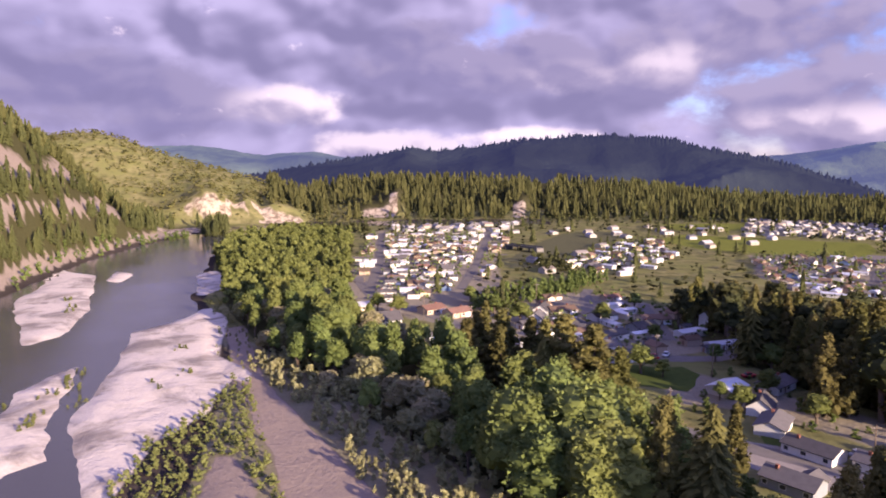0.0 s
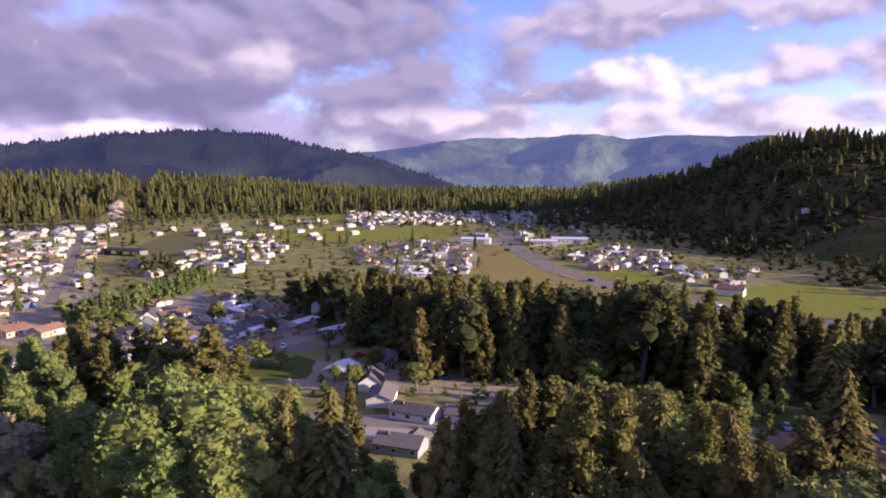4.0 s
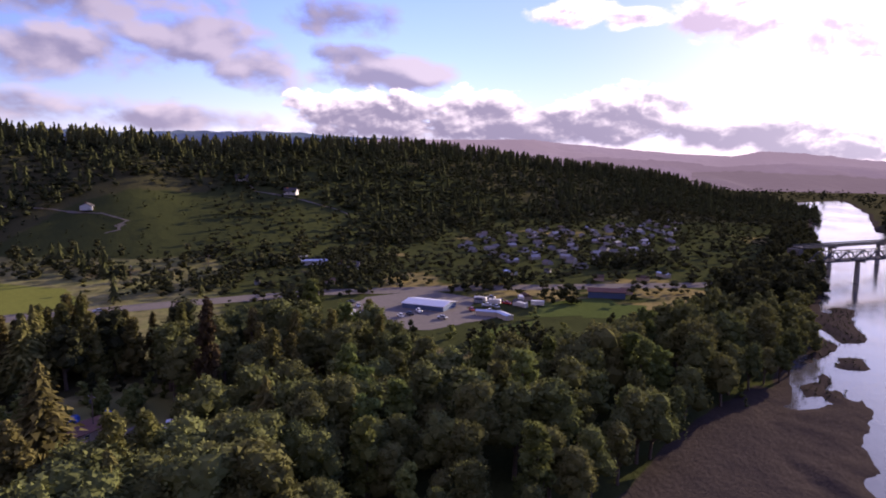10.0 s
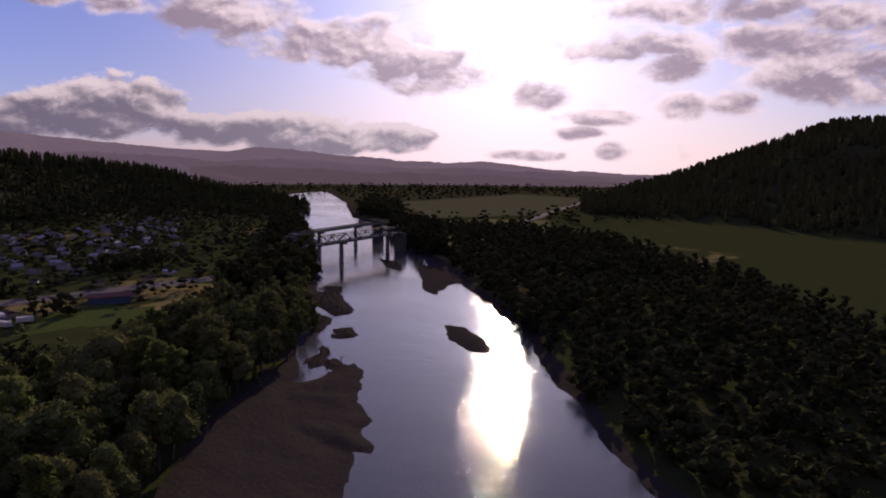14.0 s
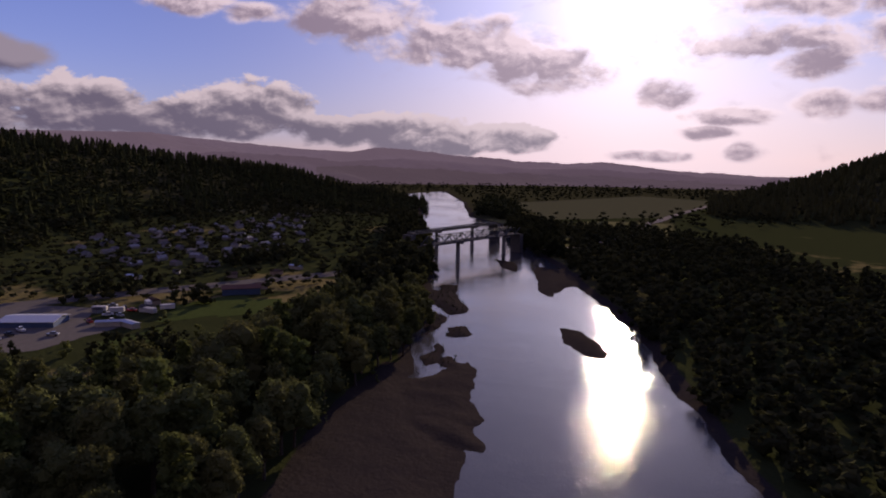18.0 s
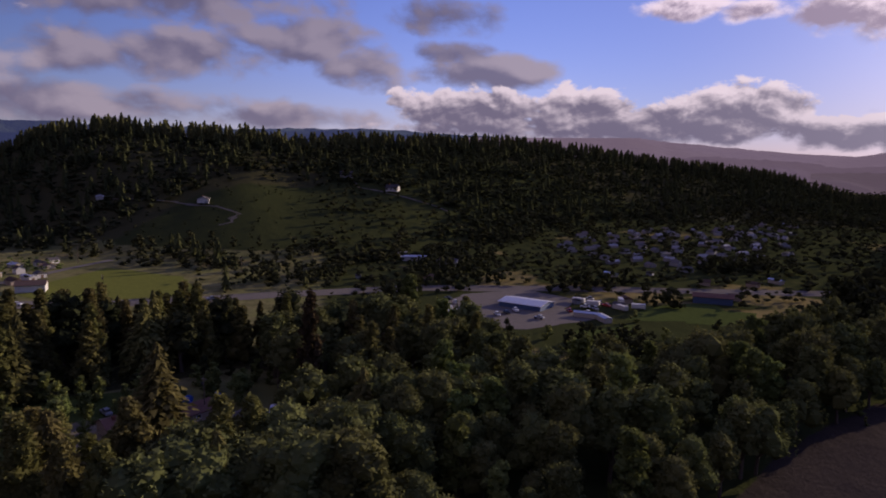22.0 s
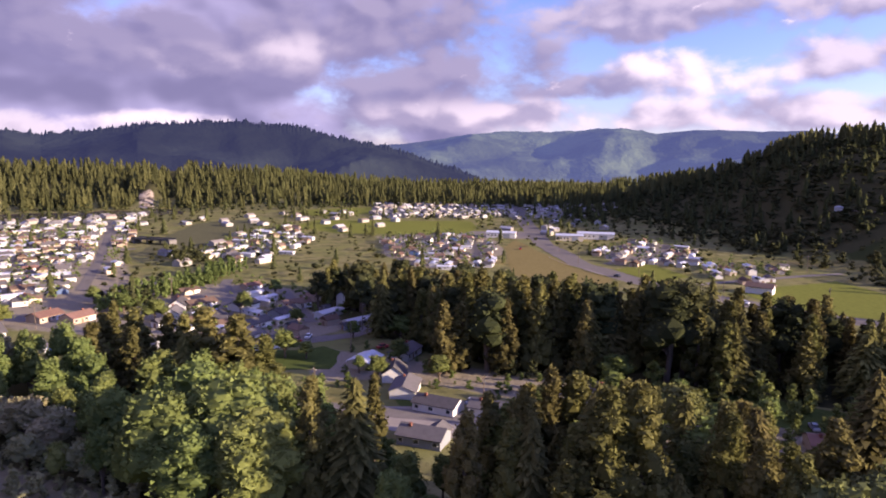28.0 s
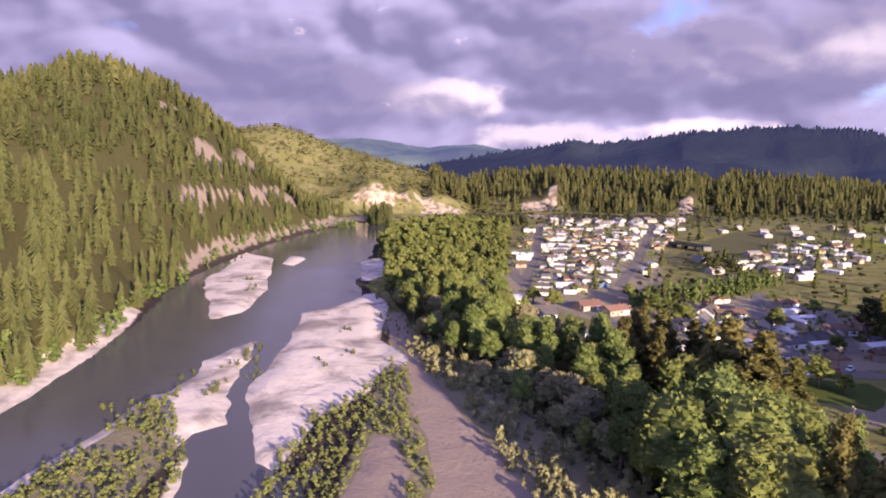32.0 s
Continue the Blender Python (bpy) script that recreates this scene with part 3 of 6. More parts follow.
# under the dense woods the earth is dark with leaf litter
WOODED = [
    [(564, -444), (454, -424), (352, -318), (282, -270), (234, -243), (152, -184), (95, -142), (30, -118), (0, -220), (63, -290), (107, -340), (185, -400), (352, -500), (480, -520)],
    [(94, 6), (128, 46), (192, 8), (222, -52), (340, -155), (500, -285), (625, -358), (486, -296), (405, -248), (334, -200), (246, -150), (190, -92), (120, -30)],
    [(-172, 526), (-103, 334), (-60, 240), (-27, 194), (4, 150), (30, 116), (60, 100), (60, 150), (28, 205), (-20, 275), (-46, 322), (-56, 410), (-85, 650), (-150, 690), (-186, 640)],
    [(95, 312), (112, 218), (136, 167), (168, 134), (214, 86), (205, 38), (245, 70), (222, 134), (186, 198), (150, 290), (132, 330)],
]
TOWN_GROUND = [
    [(-60, 330), (-10, 300), (40, 240), (75, 235), (125, 260), (125, 320), (95, 370), (60, 385), (40, 400), (50, 560), (70, 720), (-72, 720), (-64, 470)],
    [(190, 370), (240, 350), (320, 460), (330, 540), (230, 540), (190, 430)],
    [(60, 190), (84, 185), (112, 150), (125, 110), (180, 60), (180, 100), (150, 150), (100, 220), (70, 250)],
    [(310, 340), (350, 305), (430, 360), (440, 440), (350, 400)],
]
ROCKS = [(-317, 493, 26), (-314, 600, 34), (-284, 490, 32), (-285, 562, 36), (-272, 605, 40), (-262, 625, 30), (-340, 560, 24), (-205, 300, 12), (-262, 430, 14), (-275, 500, 18)]
SCARS = [(3.4, 4.6, 960), (4.2, 6.7, 925), (-7.0, -5.6, 950)]      # bare slips in the bench: bearings, far edge


def table(hill, column):
    t = np.array(sorted(HILLS[hill]))
    return lambda b: np.interp(b, t[:, 0], t[:, column])


def rock_mask(x, y, z):
    """How far the rock lies bare, 0 to 1."""
    r, b = np.hypot(x, y), bearing_of(x, y)
    along, steep = np.radians(b) * r, z * 2.2
    bare = rough_noise(along, steep, 34.0, 4, 51)
    out = np.zeros(x.shape)
    for cx, cy, size in ROCKS:
        out = np.maximum(out, step(1.3 - np.hypot(x - cx, y - cy) / size) * step((bare + 0.10) / 0.12))
    foot = table(0, 2)(b)
    out = np.maximum(out, 0.9 * step((bare + 0.10) / 0.07) * step((b - 18) / 2) * step((36 - b) / 4) * step((r - foot) / 12) * step((foot + 150 - r) / 60))
    foot = table(1, 2)(b)
    out = np.maximum(out, step((b - 9.5) / 1.2) * step((21 - b) / 1.5) * step((r - foot) / 8) * step((foot + 48 - r) / 10) * step((rough_noise(along, steep, 22.0, 4, 61) + 0.04) / 0.12))
    foot = table(2, 2)(b)
    for b0, b1, far in SCARS:
        out = np.maximum(out, step((b - b0) / 0.4) * step((b1 - b) / 0.4) * step((r - foot + 4) / 8) * step((far - r) / 10))
    return out




def build_ground():
    az = np.concatenate([np.arange(-192, 56, 0.5), np.arange(56, 168, 2.0)])
    r = [0.02, 2.0, 12.0, 22.0, 30.0]
    while r[-1] < 4900:
        r.append(r[-1] + max(1.6, r[-1] * (0.0115 if r[-1] < 420 else 0.018 if r[-1] < 1450 else 0.06)))
    r = np.array(r)
    R, Z = np.meshgrid(r, np.radians(az), indexing="ij")
    x, y = -R * np.sin(Z), R * np.cos(Z)
    z = land_height(x, y)
    marks = {}
    j = 5 * rough_noise(x, y, 30.0, 3, 41)
    low = step((3.2 - z) / 1.2)
    sand = np.zeros(x.shape)
    for poly in SAND_BARS:
        sand = np.maximum(sand, step((outline_distance(x, y, poly) + 6 + j) / 5))
    for poly in BAR_SCRUB[:2]:
        sand = sand * (1 - step((outline_distance(x, y, poly) + j) / 4))
    marks["sand"] = sand * low
    mud = np.zeros(x.shape)
    for poly in MUD + ISLETS:
        mud = np.maximum(mud, step((outline_distance(x, y, poly) + 3 + j) / 4))
    river_edge = -outline_distance(x, y, RIVER)
    mud = np.maximum(mud, step((river_edge + 40) / 10) * step((9 + j - river_edge) / 6))
    marks["mud"] = mud
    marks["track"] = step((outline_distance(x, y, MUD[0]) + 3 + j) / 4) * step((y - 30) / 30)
    marks["track"] = np.maximum(marks["track"], step((outline_distance(x, y, BARE) + 2 + j) / 4))      # the same mud upstream of the hover, in its sunlit, paler colour
    shore = step((outline_distance(x, y, SHORE) + j) / 5)
    shore = np.maximum(shore, step((outline_distance(x, y, BAR_SCRUB[1]) + j) / 4))
    marks["shore"] = shore * low
    meadow = np.zeros(x.shape)
    for poly in MEADOWS:
        meadow = np.maximum(meadow, step((outline_distance(x, y, poly) + 3 * j) / 20))
    bearings = bearing_of(x, y)
    meadow = np.maximum(meadow, 0.75 * step((-73 - bearings) / 3) * step((bearings + 121) / 2) * step((900 - R) / 100))      # the darkened meadow colour, spread downriver
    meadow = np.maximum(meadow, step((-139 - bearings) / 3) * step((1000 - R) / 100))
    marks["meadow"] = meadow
    wooded = step((hill_height(x, y) - 3) / 6) * (1 - step((bearing_of(x, y) - 6) / 3) * step((R - 760) / 30))
    for poly in WOODED:
        wooded = np.maximum(wooded, step((outline_distance(x, y, poly) + 4 + j) / 6))
    wooded = np.maximum(wooded, step((R - 760) / 60) * step((-106 - bearing_of(x, y)) / 4) * step((bearing_of(x, y) + 165) / 4))
    marks["litter"] = wooded
    town = np.zeros(x.shape)
    for poly in TOWN_GROUND:
        town = np.maximum(town, step((outline_distance(x, y, poly) + 2 * j) / 10))
    marks["town"] = 0.75 * town
    rock = rock_mask(x, y, z)
    on_crag = step((bearing_of(x, y) - 17.5) / 1.0) * step((720 - R) / 20)
    marks["rock"], marks["crag"] = rock * (1 - on_crag), rock * on_crag
    marks["dry"] = 0.6 * step((rough_noise(x, y, 60.0, 4, 77) - 0.05) / 0.2) * (1 - wooded) * step((900 - R) / 300)
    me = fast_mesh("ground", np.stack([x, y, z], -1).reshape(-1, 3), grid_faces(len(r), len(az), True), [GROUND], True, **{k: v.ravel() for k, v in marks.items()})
    me.flip_normals()
    tagged(new("ground", me), "valley floor of grass, earth, pale gravel bars and wooded slopes", "ground", kind="structure")


build_ground()


def build_water():
    step_m = 12.0
    xs, ys = np.arange(-280, 1220, step_m), np.arange(-790, 920, step_m)
    X, Y = np.meshgrid(xs, ys, indexing="ij")
    keep = outline_distance(X, Y, RIVER) > -22
    ids = -np.ones(X.shape, int)
    ids[keep] = np.arange(keep.sum())
    f = np.stack([ids[:-1, :-1], ids[1:, :-1], ids[1:, 1:], ids[:-1, 1:]], -1).reshape(-1, 4)
    f = f[(f >= 0).all(1)]
    me = fast_mesh("water", np.stack([X[keep], Y[keep], np.zeros(keep.sum())], -1), f, [WATER], True)
    tagged(new("water", me), "broad slate-grey river with a rippled sheen", "river", kind="structure")


build_water()


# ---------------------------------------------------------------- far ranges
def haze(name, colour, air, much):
    """Far slopes: forest, blue haze of several kilometres of air put in as emission."""
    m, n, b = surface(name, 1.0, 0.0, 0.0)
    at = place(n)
    # broad paler patches stand for sunlit slopes, put into the colour
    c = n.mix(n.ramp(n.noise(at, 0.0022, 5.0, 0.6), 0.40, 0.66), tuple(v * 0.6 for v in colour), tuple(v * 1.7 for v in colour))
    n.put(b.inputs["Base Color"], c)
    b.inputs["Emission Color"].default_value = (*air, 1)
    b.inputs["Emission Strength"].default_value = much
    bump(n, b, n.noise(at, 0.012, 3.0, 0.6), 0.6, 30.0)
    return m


def far_range(name, label, crest, dist, deep, material, seed, trees=0.0):
    """A mountain range as a relief: bearings and heights of its crest line, its distance and depth."""
    t = np.array(sorted(crest))
    az = np.arange(t[0, 0], t[-1, 0], 0.06 if trees else 0.09)
    top = HOVER + dist * np.tan(np.radians(np.interp(az, t[:, 0], t[:, 1])))
    rows = np.linspace(0, 1, 26)
    A, U = np.meshgrid(az, rows, indexing="ij")
    T = np.repeat(top[:, None], len(rows), 1)
    r = dist - deep * (1 - U) ** 1.1
    x, y = -r * np.sin(np.radians(A)), r * np.cos(np.radians(A))
    n1 = 0.42 - 1.9 * np.abs(rough_noise(x, y, dist * 0.22, 4, seed))          # spurs and gullies
    rr = r - 0.08 * dist * n1 * np.sin(U * math.pi)
    x, y = -rr * np.sin(np.radians(A)), rr * np.cos(np.radians(A))
    z = -110 + (T + 110) * (0.35 * U + 0.65 * U ** 1.5) * (1 + 1.0 * n1 * np.sin(U * math.pi))
    z[:, -1] += dist * (0.0065 * rough_noise(x[:, -1], y[:, -1], dist * 0.045, 5, seed + 5) + 0.0028 * rough_noise(x[:, -1], y[:, -1], dist * 0.008, 3, seed + 6))
    if trees:
        spike = rough_noise(A[:, -1] * 1000, A[:, -1] * 0, 130.0, 2, seed + 9)
        z[:, -1] += trees * np.abs(spike) * 2
    me = fast_mesh(name, np.stack([x, y, z], -1).reshape(-1, 3), grid_faces(len(az), len(rows)), [material], True)
    tagged(new(name, me), label, "mountains", kind="structure")


# base colour of the north ridge darkened to hold its cloud shadow
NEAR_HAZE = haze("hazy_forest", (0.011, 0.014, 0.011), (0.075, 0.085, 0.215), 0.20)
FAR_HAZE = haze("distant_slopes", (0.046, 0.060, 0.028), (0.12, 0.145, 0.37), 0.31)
# pink haze before the sun, likewise put in as emission
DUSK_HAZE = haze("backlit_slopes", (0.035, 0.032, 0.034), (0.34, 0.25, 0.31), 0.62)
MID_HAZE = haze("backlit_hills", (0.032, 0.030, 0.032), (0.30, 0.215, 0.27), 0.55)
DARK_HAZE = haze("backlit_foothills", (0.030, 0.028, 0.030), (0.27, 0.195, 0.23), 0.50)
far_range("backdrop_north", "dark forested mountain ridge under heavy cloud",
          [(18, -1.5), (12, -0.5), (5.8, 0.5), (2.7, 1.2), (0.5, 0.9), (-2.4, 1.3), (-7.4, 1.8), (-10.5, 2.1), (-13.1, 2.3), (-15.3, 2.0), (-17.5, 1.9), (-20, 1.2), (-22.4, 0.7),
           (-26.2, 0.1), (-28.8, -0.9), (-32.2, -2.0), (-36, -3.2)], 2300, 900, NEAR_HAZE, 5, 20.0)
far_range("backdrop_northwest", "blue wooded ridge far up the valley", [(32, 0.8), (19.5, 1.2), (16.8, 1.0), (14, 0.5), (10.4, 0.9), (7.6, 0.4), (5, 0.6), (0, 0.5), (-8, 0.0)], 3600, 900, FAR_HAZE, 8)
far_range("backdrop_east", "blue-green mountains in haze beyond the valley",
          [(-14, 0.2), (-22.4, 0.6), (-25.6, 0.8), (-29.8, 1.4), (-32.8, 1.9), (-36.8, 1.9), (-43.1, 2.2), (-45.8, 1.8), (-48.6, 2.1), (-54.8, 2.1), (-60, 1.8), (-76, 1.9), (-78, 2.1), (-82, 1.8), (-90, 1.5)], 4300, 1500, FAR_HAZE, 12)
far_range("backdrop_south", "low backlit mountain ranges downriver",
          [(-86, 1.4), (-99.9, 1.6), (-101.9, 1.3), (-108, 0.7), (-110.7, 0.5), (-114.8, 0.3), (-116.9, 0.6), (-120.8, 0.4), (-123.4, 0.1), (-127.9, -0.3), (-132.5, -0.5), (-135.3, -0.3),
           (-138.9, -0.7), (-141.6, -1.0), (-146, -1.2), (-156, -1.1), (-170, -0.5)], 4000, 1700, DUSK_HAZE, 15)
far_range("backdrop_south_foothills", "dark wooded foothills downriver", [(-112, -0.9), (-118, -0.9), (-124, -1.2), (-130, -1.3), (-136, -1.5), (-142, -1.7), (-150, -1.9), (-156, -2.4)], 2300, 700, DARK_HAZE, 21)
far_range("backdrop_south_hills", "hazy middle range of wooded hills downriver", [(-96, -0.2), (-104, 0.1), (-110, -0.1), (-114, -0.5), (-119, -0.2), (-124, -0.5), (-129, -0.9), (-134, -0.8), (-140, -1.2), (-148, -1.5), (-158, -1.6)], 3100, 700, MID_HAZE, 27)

# ---------------------------------------------------------------- helpers for things
def part(name, bm, material, parent, label=""):
    """One mesh object under a thing or a part."""
    me = bpy.data.meshes.new(name)
    bm.to_mesh(me)
    bm.free()
    me.materials.append(material)
    ob = new(name, me)
    ob.parent = parent
    return tagged(ob, label)


def box(bm, x, y, z, sx, sy, sz, turn=0.0):
    """A box with its centre at x, y, z."""
    m = pose(x, y, z, 0, 0, turn) @ Matrix.Diagonal((sx, sy, sz, 1))
    return bmesh.ops.create_cube(bm, size=1.0, matrix=m)["verts"]


def block(*at, turn=0.0, bevel=0.0):
    bm = bmesh.new()
    box(bm, *at, turn=turn)
    if bevel:
        bmesh.ops.bevel(bm, geom=bm.edges[:], offset=bevel, segments=1, affect="EDGES")
    return bm


def rod(x, y, z0, z1, r0, r1, sides=8):
    bm = bmesh.new()
    bmesh.ops.create_cone(bm, cap_ends=True, segments=sides, radius1=r0, radius2=r1, depth=z1 - z0, matrix=Matrix.Translation((x, y, (z0 + z1) / 2)))
    return bm


def ground_at(x, y):
    return float(land_height(np.array([x]), np.array([y]))[0])


def inside(poly, x, y, margin=0.0):
    x, y = np.asarray(x, float), np.asarray(y, float)
    if x.size == 1:                                      # far outside the outline's box
        (x0, y0), (x1, y1), m = map(min, zip(*poly)), map(max, zip(*poly)), min(margin, 0.0)
        if not (x0 + m <= x.flat[0] <= x1 - m and y0 + m <= y.flat[0] <= y1 - m):
            return np.zeros(x.shape, bool)
    return outline_distance(x, y, poly) > margin


def fill(poly, spacing, seed, jitter=0.62):
    """Points spread unevenly over an outline."""
    rng = np.random.default_rng(seed)
    p = np.array(poly, float)
    (x0, y0), (x1, y1) = p.min(0), p.max(0)
    xs, ys = np.meshgrid(np.arange(x0, x1, spacing), np.arange(y0, y1, spacing), indexing="ij")
    xs = xs + rng.uniform(-jitter, jitter, xs.shape) * spacing
    ys = ys + rng.uniform(-jitter, jitter, ys.shape) * spacing
    k = inside(poly, xs, ys)
    return np.stack([xs[k], ys[k]], -1)


def sector(b0, b1, r0, r1, spacing, seed):
    """Points spread over a piece of a ring; r0 and r1 may follow the bearing."""
    rng = np.random.default_rng(seed)
    out = []
    b = b0
    area_b = np.arange(b0, b1, 0.5)
    for a in area_b:
        lo, hi = (r0(a) if callable(r0) else r0), (r1(a) if callable(r1) else r1)
        n = rng.poisson(max(0.0, (hi * hi - lo * lo) / 2 * math.radians(0.5) / spacing ** 2))
        r = np.sqrt(rng.uniform(lo * lo, hi * hi, n))
        t = np.radians(a + rng.uniform(0, 0.5, n))
        out.append(np.stack([-r * np.sin(t), r * np.cos(t)], -1))
    return np.concatenate(out)


def way_distance(x, y, line):
    best = np.full(np.shape(x), 1e9)
    for (ax, ay), (bx, by) in zip(line, line[1:]):
        ex, ey = bx - ax, by - ay
        t = np.clip(((x - ax) * ex + (y - ay) * ey) / (ex * ex + ey * ey), 0, 1)
        best = np.minimum(best, np.hypot(x - ax - t * ex, y - ay - t * ey))
    return best


# ---------------------------------------------------------------- roads and fields
def rounded_line(line, every=6.0):
    p = np.array(line, float)
    for _ in range(3):
        q = np.empty((2 * len(p), 2))
        q[0::2] = np.concatenate([p[:1], 0.75 * p[:-1] + 0.25 * p[1:]])
        q[1::2] = np.concatenate([0.25 * p[:-1] + 0.75 * p[1:], p[-1:]])
        p = q
    d = np.concatenate([[0], np.cumsum(np.hypot(*np.diff(p, axis=0).T))])
    k = np.arange(0, d[-1], every)
    return np.stack([np.interp(k, d, p[:, 0]), np.interp(k, d, p[:, 1])], -1)


def ribbon(name, label, line, width, material, lift=0.12, category="road"):
    p = rounded_line(line)
    t = np.gradient(p, axis=0)
    t /= np.linalg.norm(t, axis=1)[:, None]
    side = np.stack([-t[:, 1], t[:, 0]], -1) * width / 2
    cross = np.linspace(-1, 1, 5)
    q = p[:, None, :] + side[:, None, :] * cross[None, :, None]
    z = np.maximum(land_height(q[..., 0], q[..., 1]), LAND - 0.06) + lift
    v = np.concatenate([q, z[..., None]], -1).reshape(-1, 3)
    ob = new(name, fast_mesh(name, v, grid_faces(len(p), 5)[:, ::-1], [material]))
    return tagged(ob, label, category, kind="structure")


def patch(name, label, poly, material, lift=0.08, category="field"):
    ragged, k = random.Random(int(poly[0][0])), []
    for (ax, ay), (bx, by) in zip(poly, poly[1:] + poly[:1]):
        n = max(1, int(math.hypot(bx - ax, by - ay) / 5))
        k += [(ax + (bx - ax) * i / n + ragged.uniform(-1.1, 1.1), ay + (by - ay) * i / n + ragged.uniform(-1.1, 1.1)) for i in range(n)]
    bm = bmesh.new()
    bm.faces.new([bm.verts.new((x, y, LAND + lift)) for x, y in k])
    bmesh.ops.recalc_face_normals(bm, faces=bm.faces[:])
    if bm.faces[:][0].normal.z < 0:
        bmesh.ops.reverse_faces(bm, faces=bm.faces[:])
    bmesh.ops.triangulate(bm, faces=bm.faces[:])
    me = bpy.data.meshes.new(name)
    bm.to_mesh(me)
    bm.free()
    me.materials.append(material)
    return tagged(new(name, me), label, category, kind="structure")


HIGHWAY = [(560, 800), (460, 640), (362, 490), (303, 380), (283, 311), (284, 262), (286, 212), (295, 177), (318, 128), (350, 75), (366, 20), (370, -60), (374, -130), (378, -190), (382, -224)]
SOUTH_ROAD = [(399, -336), (410, -440), (470, -510), (530, -600), (604, -764), (700, -940)]
STREETS = [
    [(-52, 420), (-40, 372), (-34, 352), (-17, 334), (4, 297), (18, 278), (40, 262), (62, 245), (84, 240), (111, 247), (128, 268)],
    [(55, 182), (76, 164), (92, 151), (110, 133), (121, 113), (132, 98), (150, 80), (178, 66)],
    [(118, 118), (134, 127), (148, 144)],
    [(-50, 520), (0, 520), (55, 530)], [(-58, 600), (0, 604), (60, 610)], [(-52, 450), (-10, 452), (30, 450)], [(10, 380), (20, 450), (30, 530), (40, 640), (50, 760)],
    [(-40, 372), (-42, 450), (-45, 520), (-55, 600), (-60, 690)],
    [(46, 340), (70, 350), (100, 345)], [(62, 245), (66, 300), (70, 350), (82, 385)], [(90, 270), (96, 320), (100, 345)],
    [(200, 400), (240, 440), (300, 500)], [(240, 380), (270, 440), (310, 480)], [(310, 340), (380, 360), (430, 400)], [(300, 262), (350, 262), (420, 250)],
]
ribbon("road", "two-lane asphalt highway across the valley floor", HIGHWAY, 15, ASPHALT)
ribbon("road", "pale country road leading away from the bridge", SOUTH_ROAD, 9, DIRT)
for k, line in enumerate(STREETS):
    ribbon("road", "grey asphalt residential street", line, 7 if k < 2 else 5.5, ASPHALT, 0.10 + 0.004 * k)
for line in ([(662, 150), (640, 142), (628, 132), (626, 90), (612, 52)], [(546, 330), (540, 290), (540, 243), (522, 216), (510, 191), (489, 214)]):
    ribbon("road", "pale dirt track up the grassy hillside", line, 1.8, TRACK, 0.3)
ribbon("railing", "grey steel guard rail line along the highway", [(x - 9, y) for x, y in HIGHWAY[3:8]], 0.5, DIRT, 0.5, "guard rail")

PATCHES = [
    ("pasture", "bright green pasture in low sun", [(196, 640), (238, 690), (380, 622), (350, 560), (317, 524), (269, 538), (212, 568)], TURF),
    ("pasture", "pale green pasture below the wooded ridge", [(255, 815), (428, 840), (400, 745), (246, 735)], TURF),
    ("pasture", "dry golden pasture beside the highway", [(297, 437), (330, 470), (306, 405), (284, 340), (274, 292), (250, 282), (230, 330)], HAY),
    ("pasture", "mown green field by the farm buildings", [(312, 240), (390, 236), (368, 178), (325, 150), (305, 180), (296, 212)], TURF),
    ("pasture", "green verge field by the highway", [(297, 322), (338, 328), (322, 282), (293, 276)], TURF),
    ("lawn", "open lawn beside the street", [(56, 236), (82, 233), (86, 224), (76, 208), (58, 214)], LAWN),
    ("lawn", "front lawn of the ranch house", [(84, 178), (92, 170), (98, 163), (90, 158), (80, 168)], LAWN),
    ("lawn", "back gardens behind the trees", [(130, 158), (170, 140), (190, 100), (180, 90), (150, 120)], LAWN),
    ("lawn", "small green field before the grove", [(240, 70), (262, 62), (262, 40), (240, 42)], TURF),
    ("lawn", "green paddock beyond the car park", [(300, -50), (330, -66), (345, -100), (300, -100)], LAWN),
    ("pasture", "flat green farmland downriver", [(600, -520), (846, -660), (900, -1000), (716, -1000), (560, -660)], PLOUGH),
    ("pasture", "brown stubble field behind the houses", [(48, 505), (80, 600), (118, 690), (165, 720), (190, 690), (130, 590), (90, 500)], PLOUGH),
    ("lawn", "green paddock by the long shed", [(331, -84), (321, -113), (294, -100), (297, -76)], LAWN),
    ("lawn", "rough green lot beside the trailers", [(277, -28), (292, -53), (272, -48), (266, -29)], LAWN),
    ("car_park", "grey asphalt yard of the workshop", [(308, 34), (345, 22), (362, -10), (340, -34), (318, -26), (300, -40), (276, -8), (284, 16)], ASPHALT),
    ("car_park", "asphalt lot between shops", [(290, 500), (330, 540), (380, 515), (350, 470)], ASPHALT),
    ("car_park", "dirt yard of the house near the trees", [(68, 172), (84, 166), (100, 146), (88, 138), (70, 152)], DIRT),
]
for k, (name, label, poly, material) in enumerate(PATCHES):
    patch(name, label, poly, material, 0.06 + 0.003 * k)
LANES = [HIGHWAY, SOUTH_ROAD] + STREETS

# ---------------------------------------------------------------- houses
WHITE = painted("white_siding", (0.60, 0.58, 0.55), 0.6, 0.12)
CREAM = painted("cream_siding", (0.58, 0.50, 0.38), 0.65, 0.15)
TAN = painted("tan_stucco", (0.40, 0.31, 0.23), 0.75, 0.2)
GREY = painted("grey_siding", (0.26, 0.27, 0.29), 0.65, 0.2)
SLATE_BLUE = painted("blue_siding", (0.10, 0.15, 0.27), 0.6, 0.2)
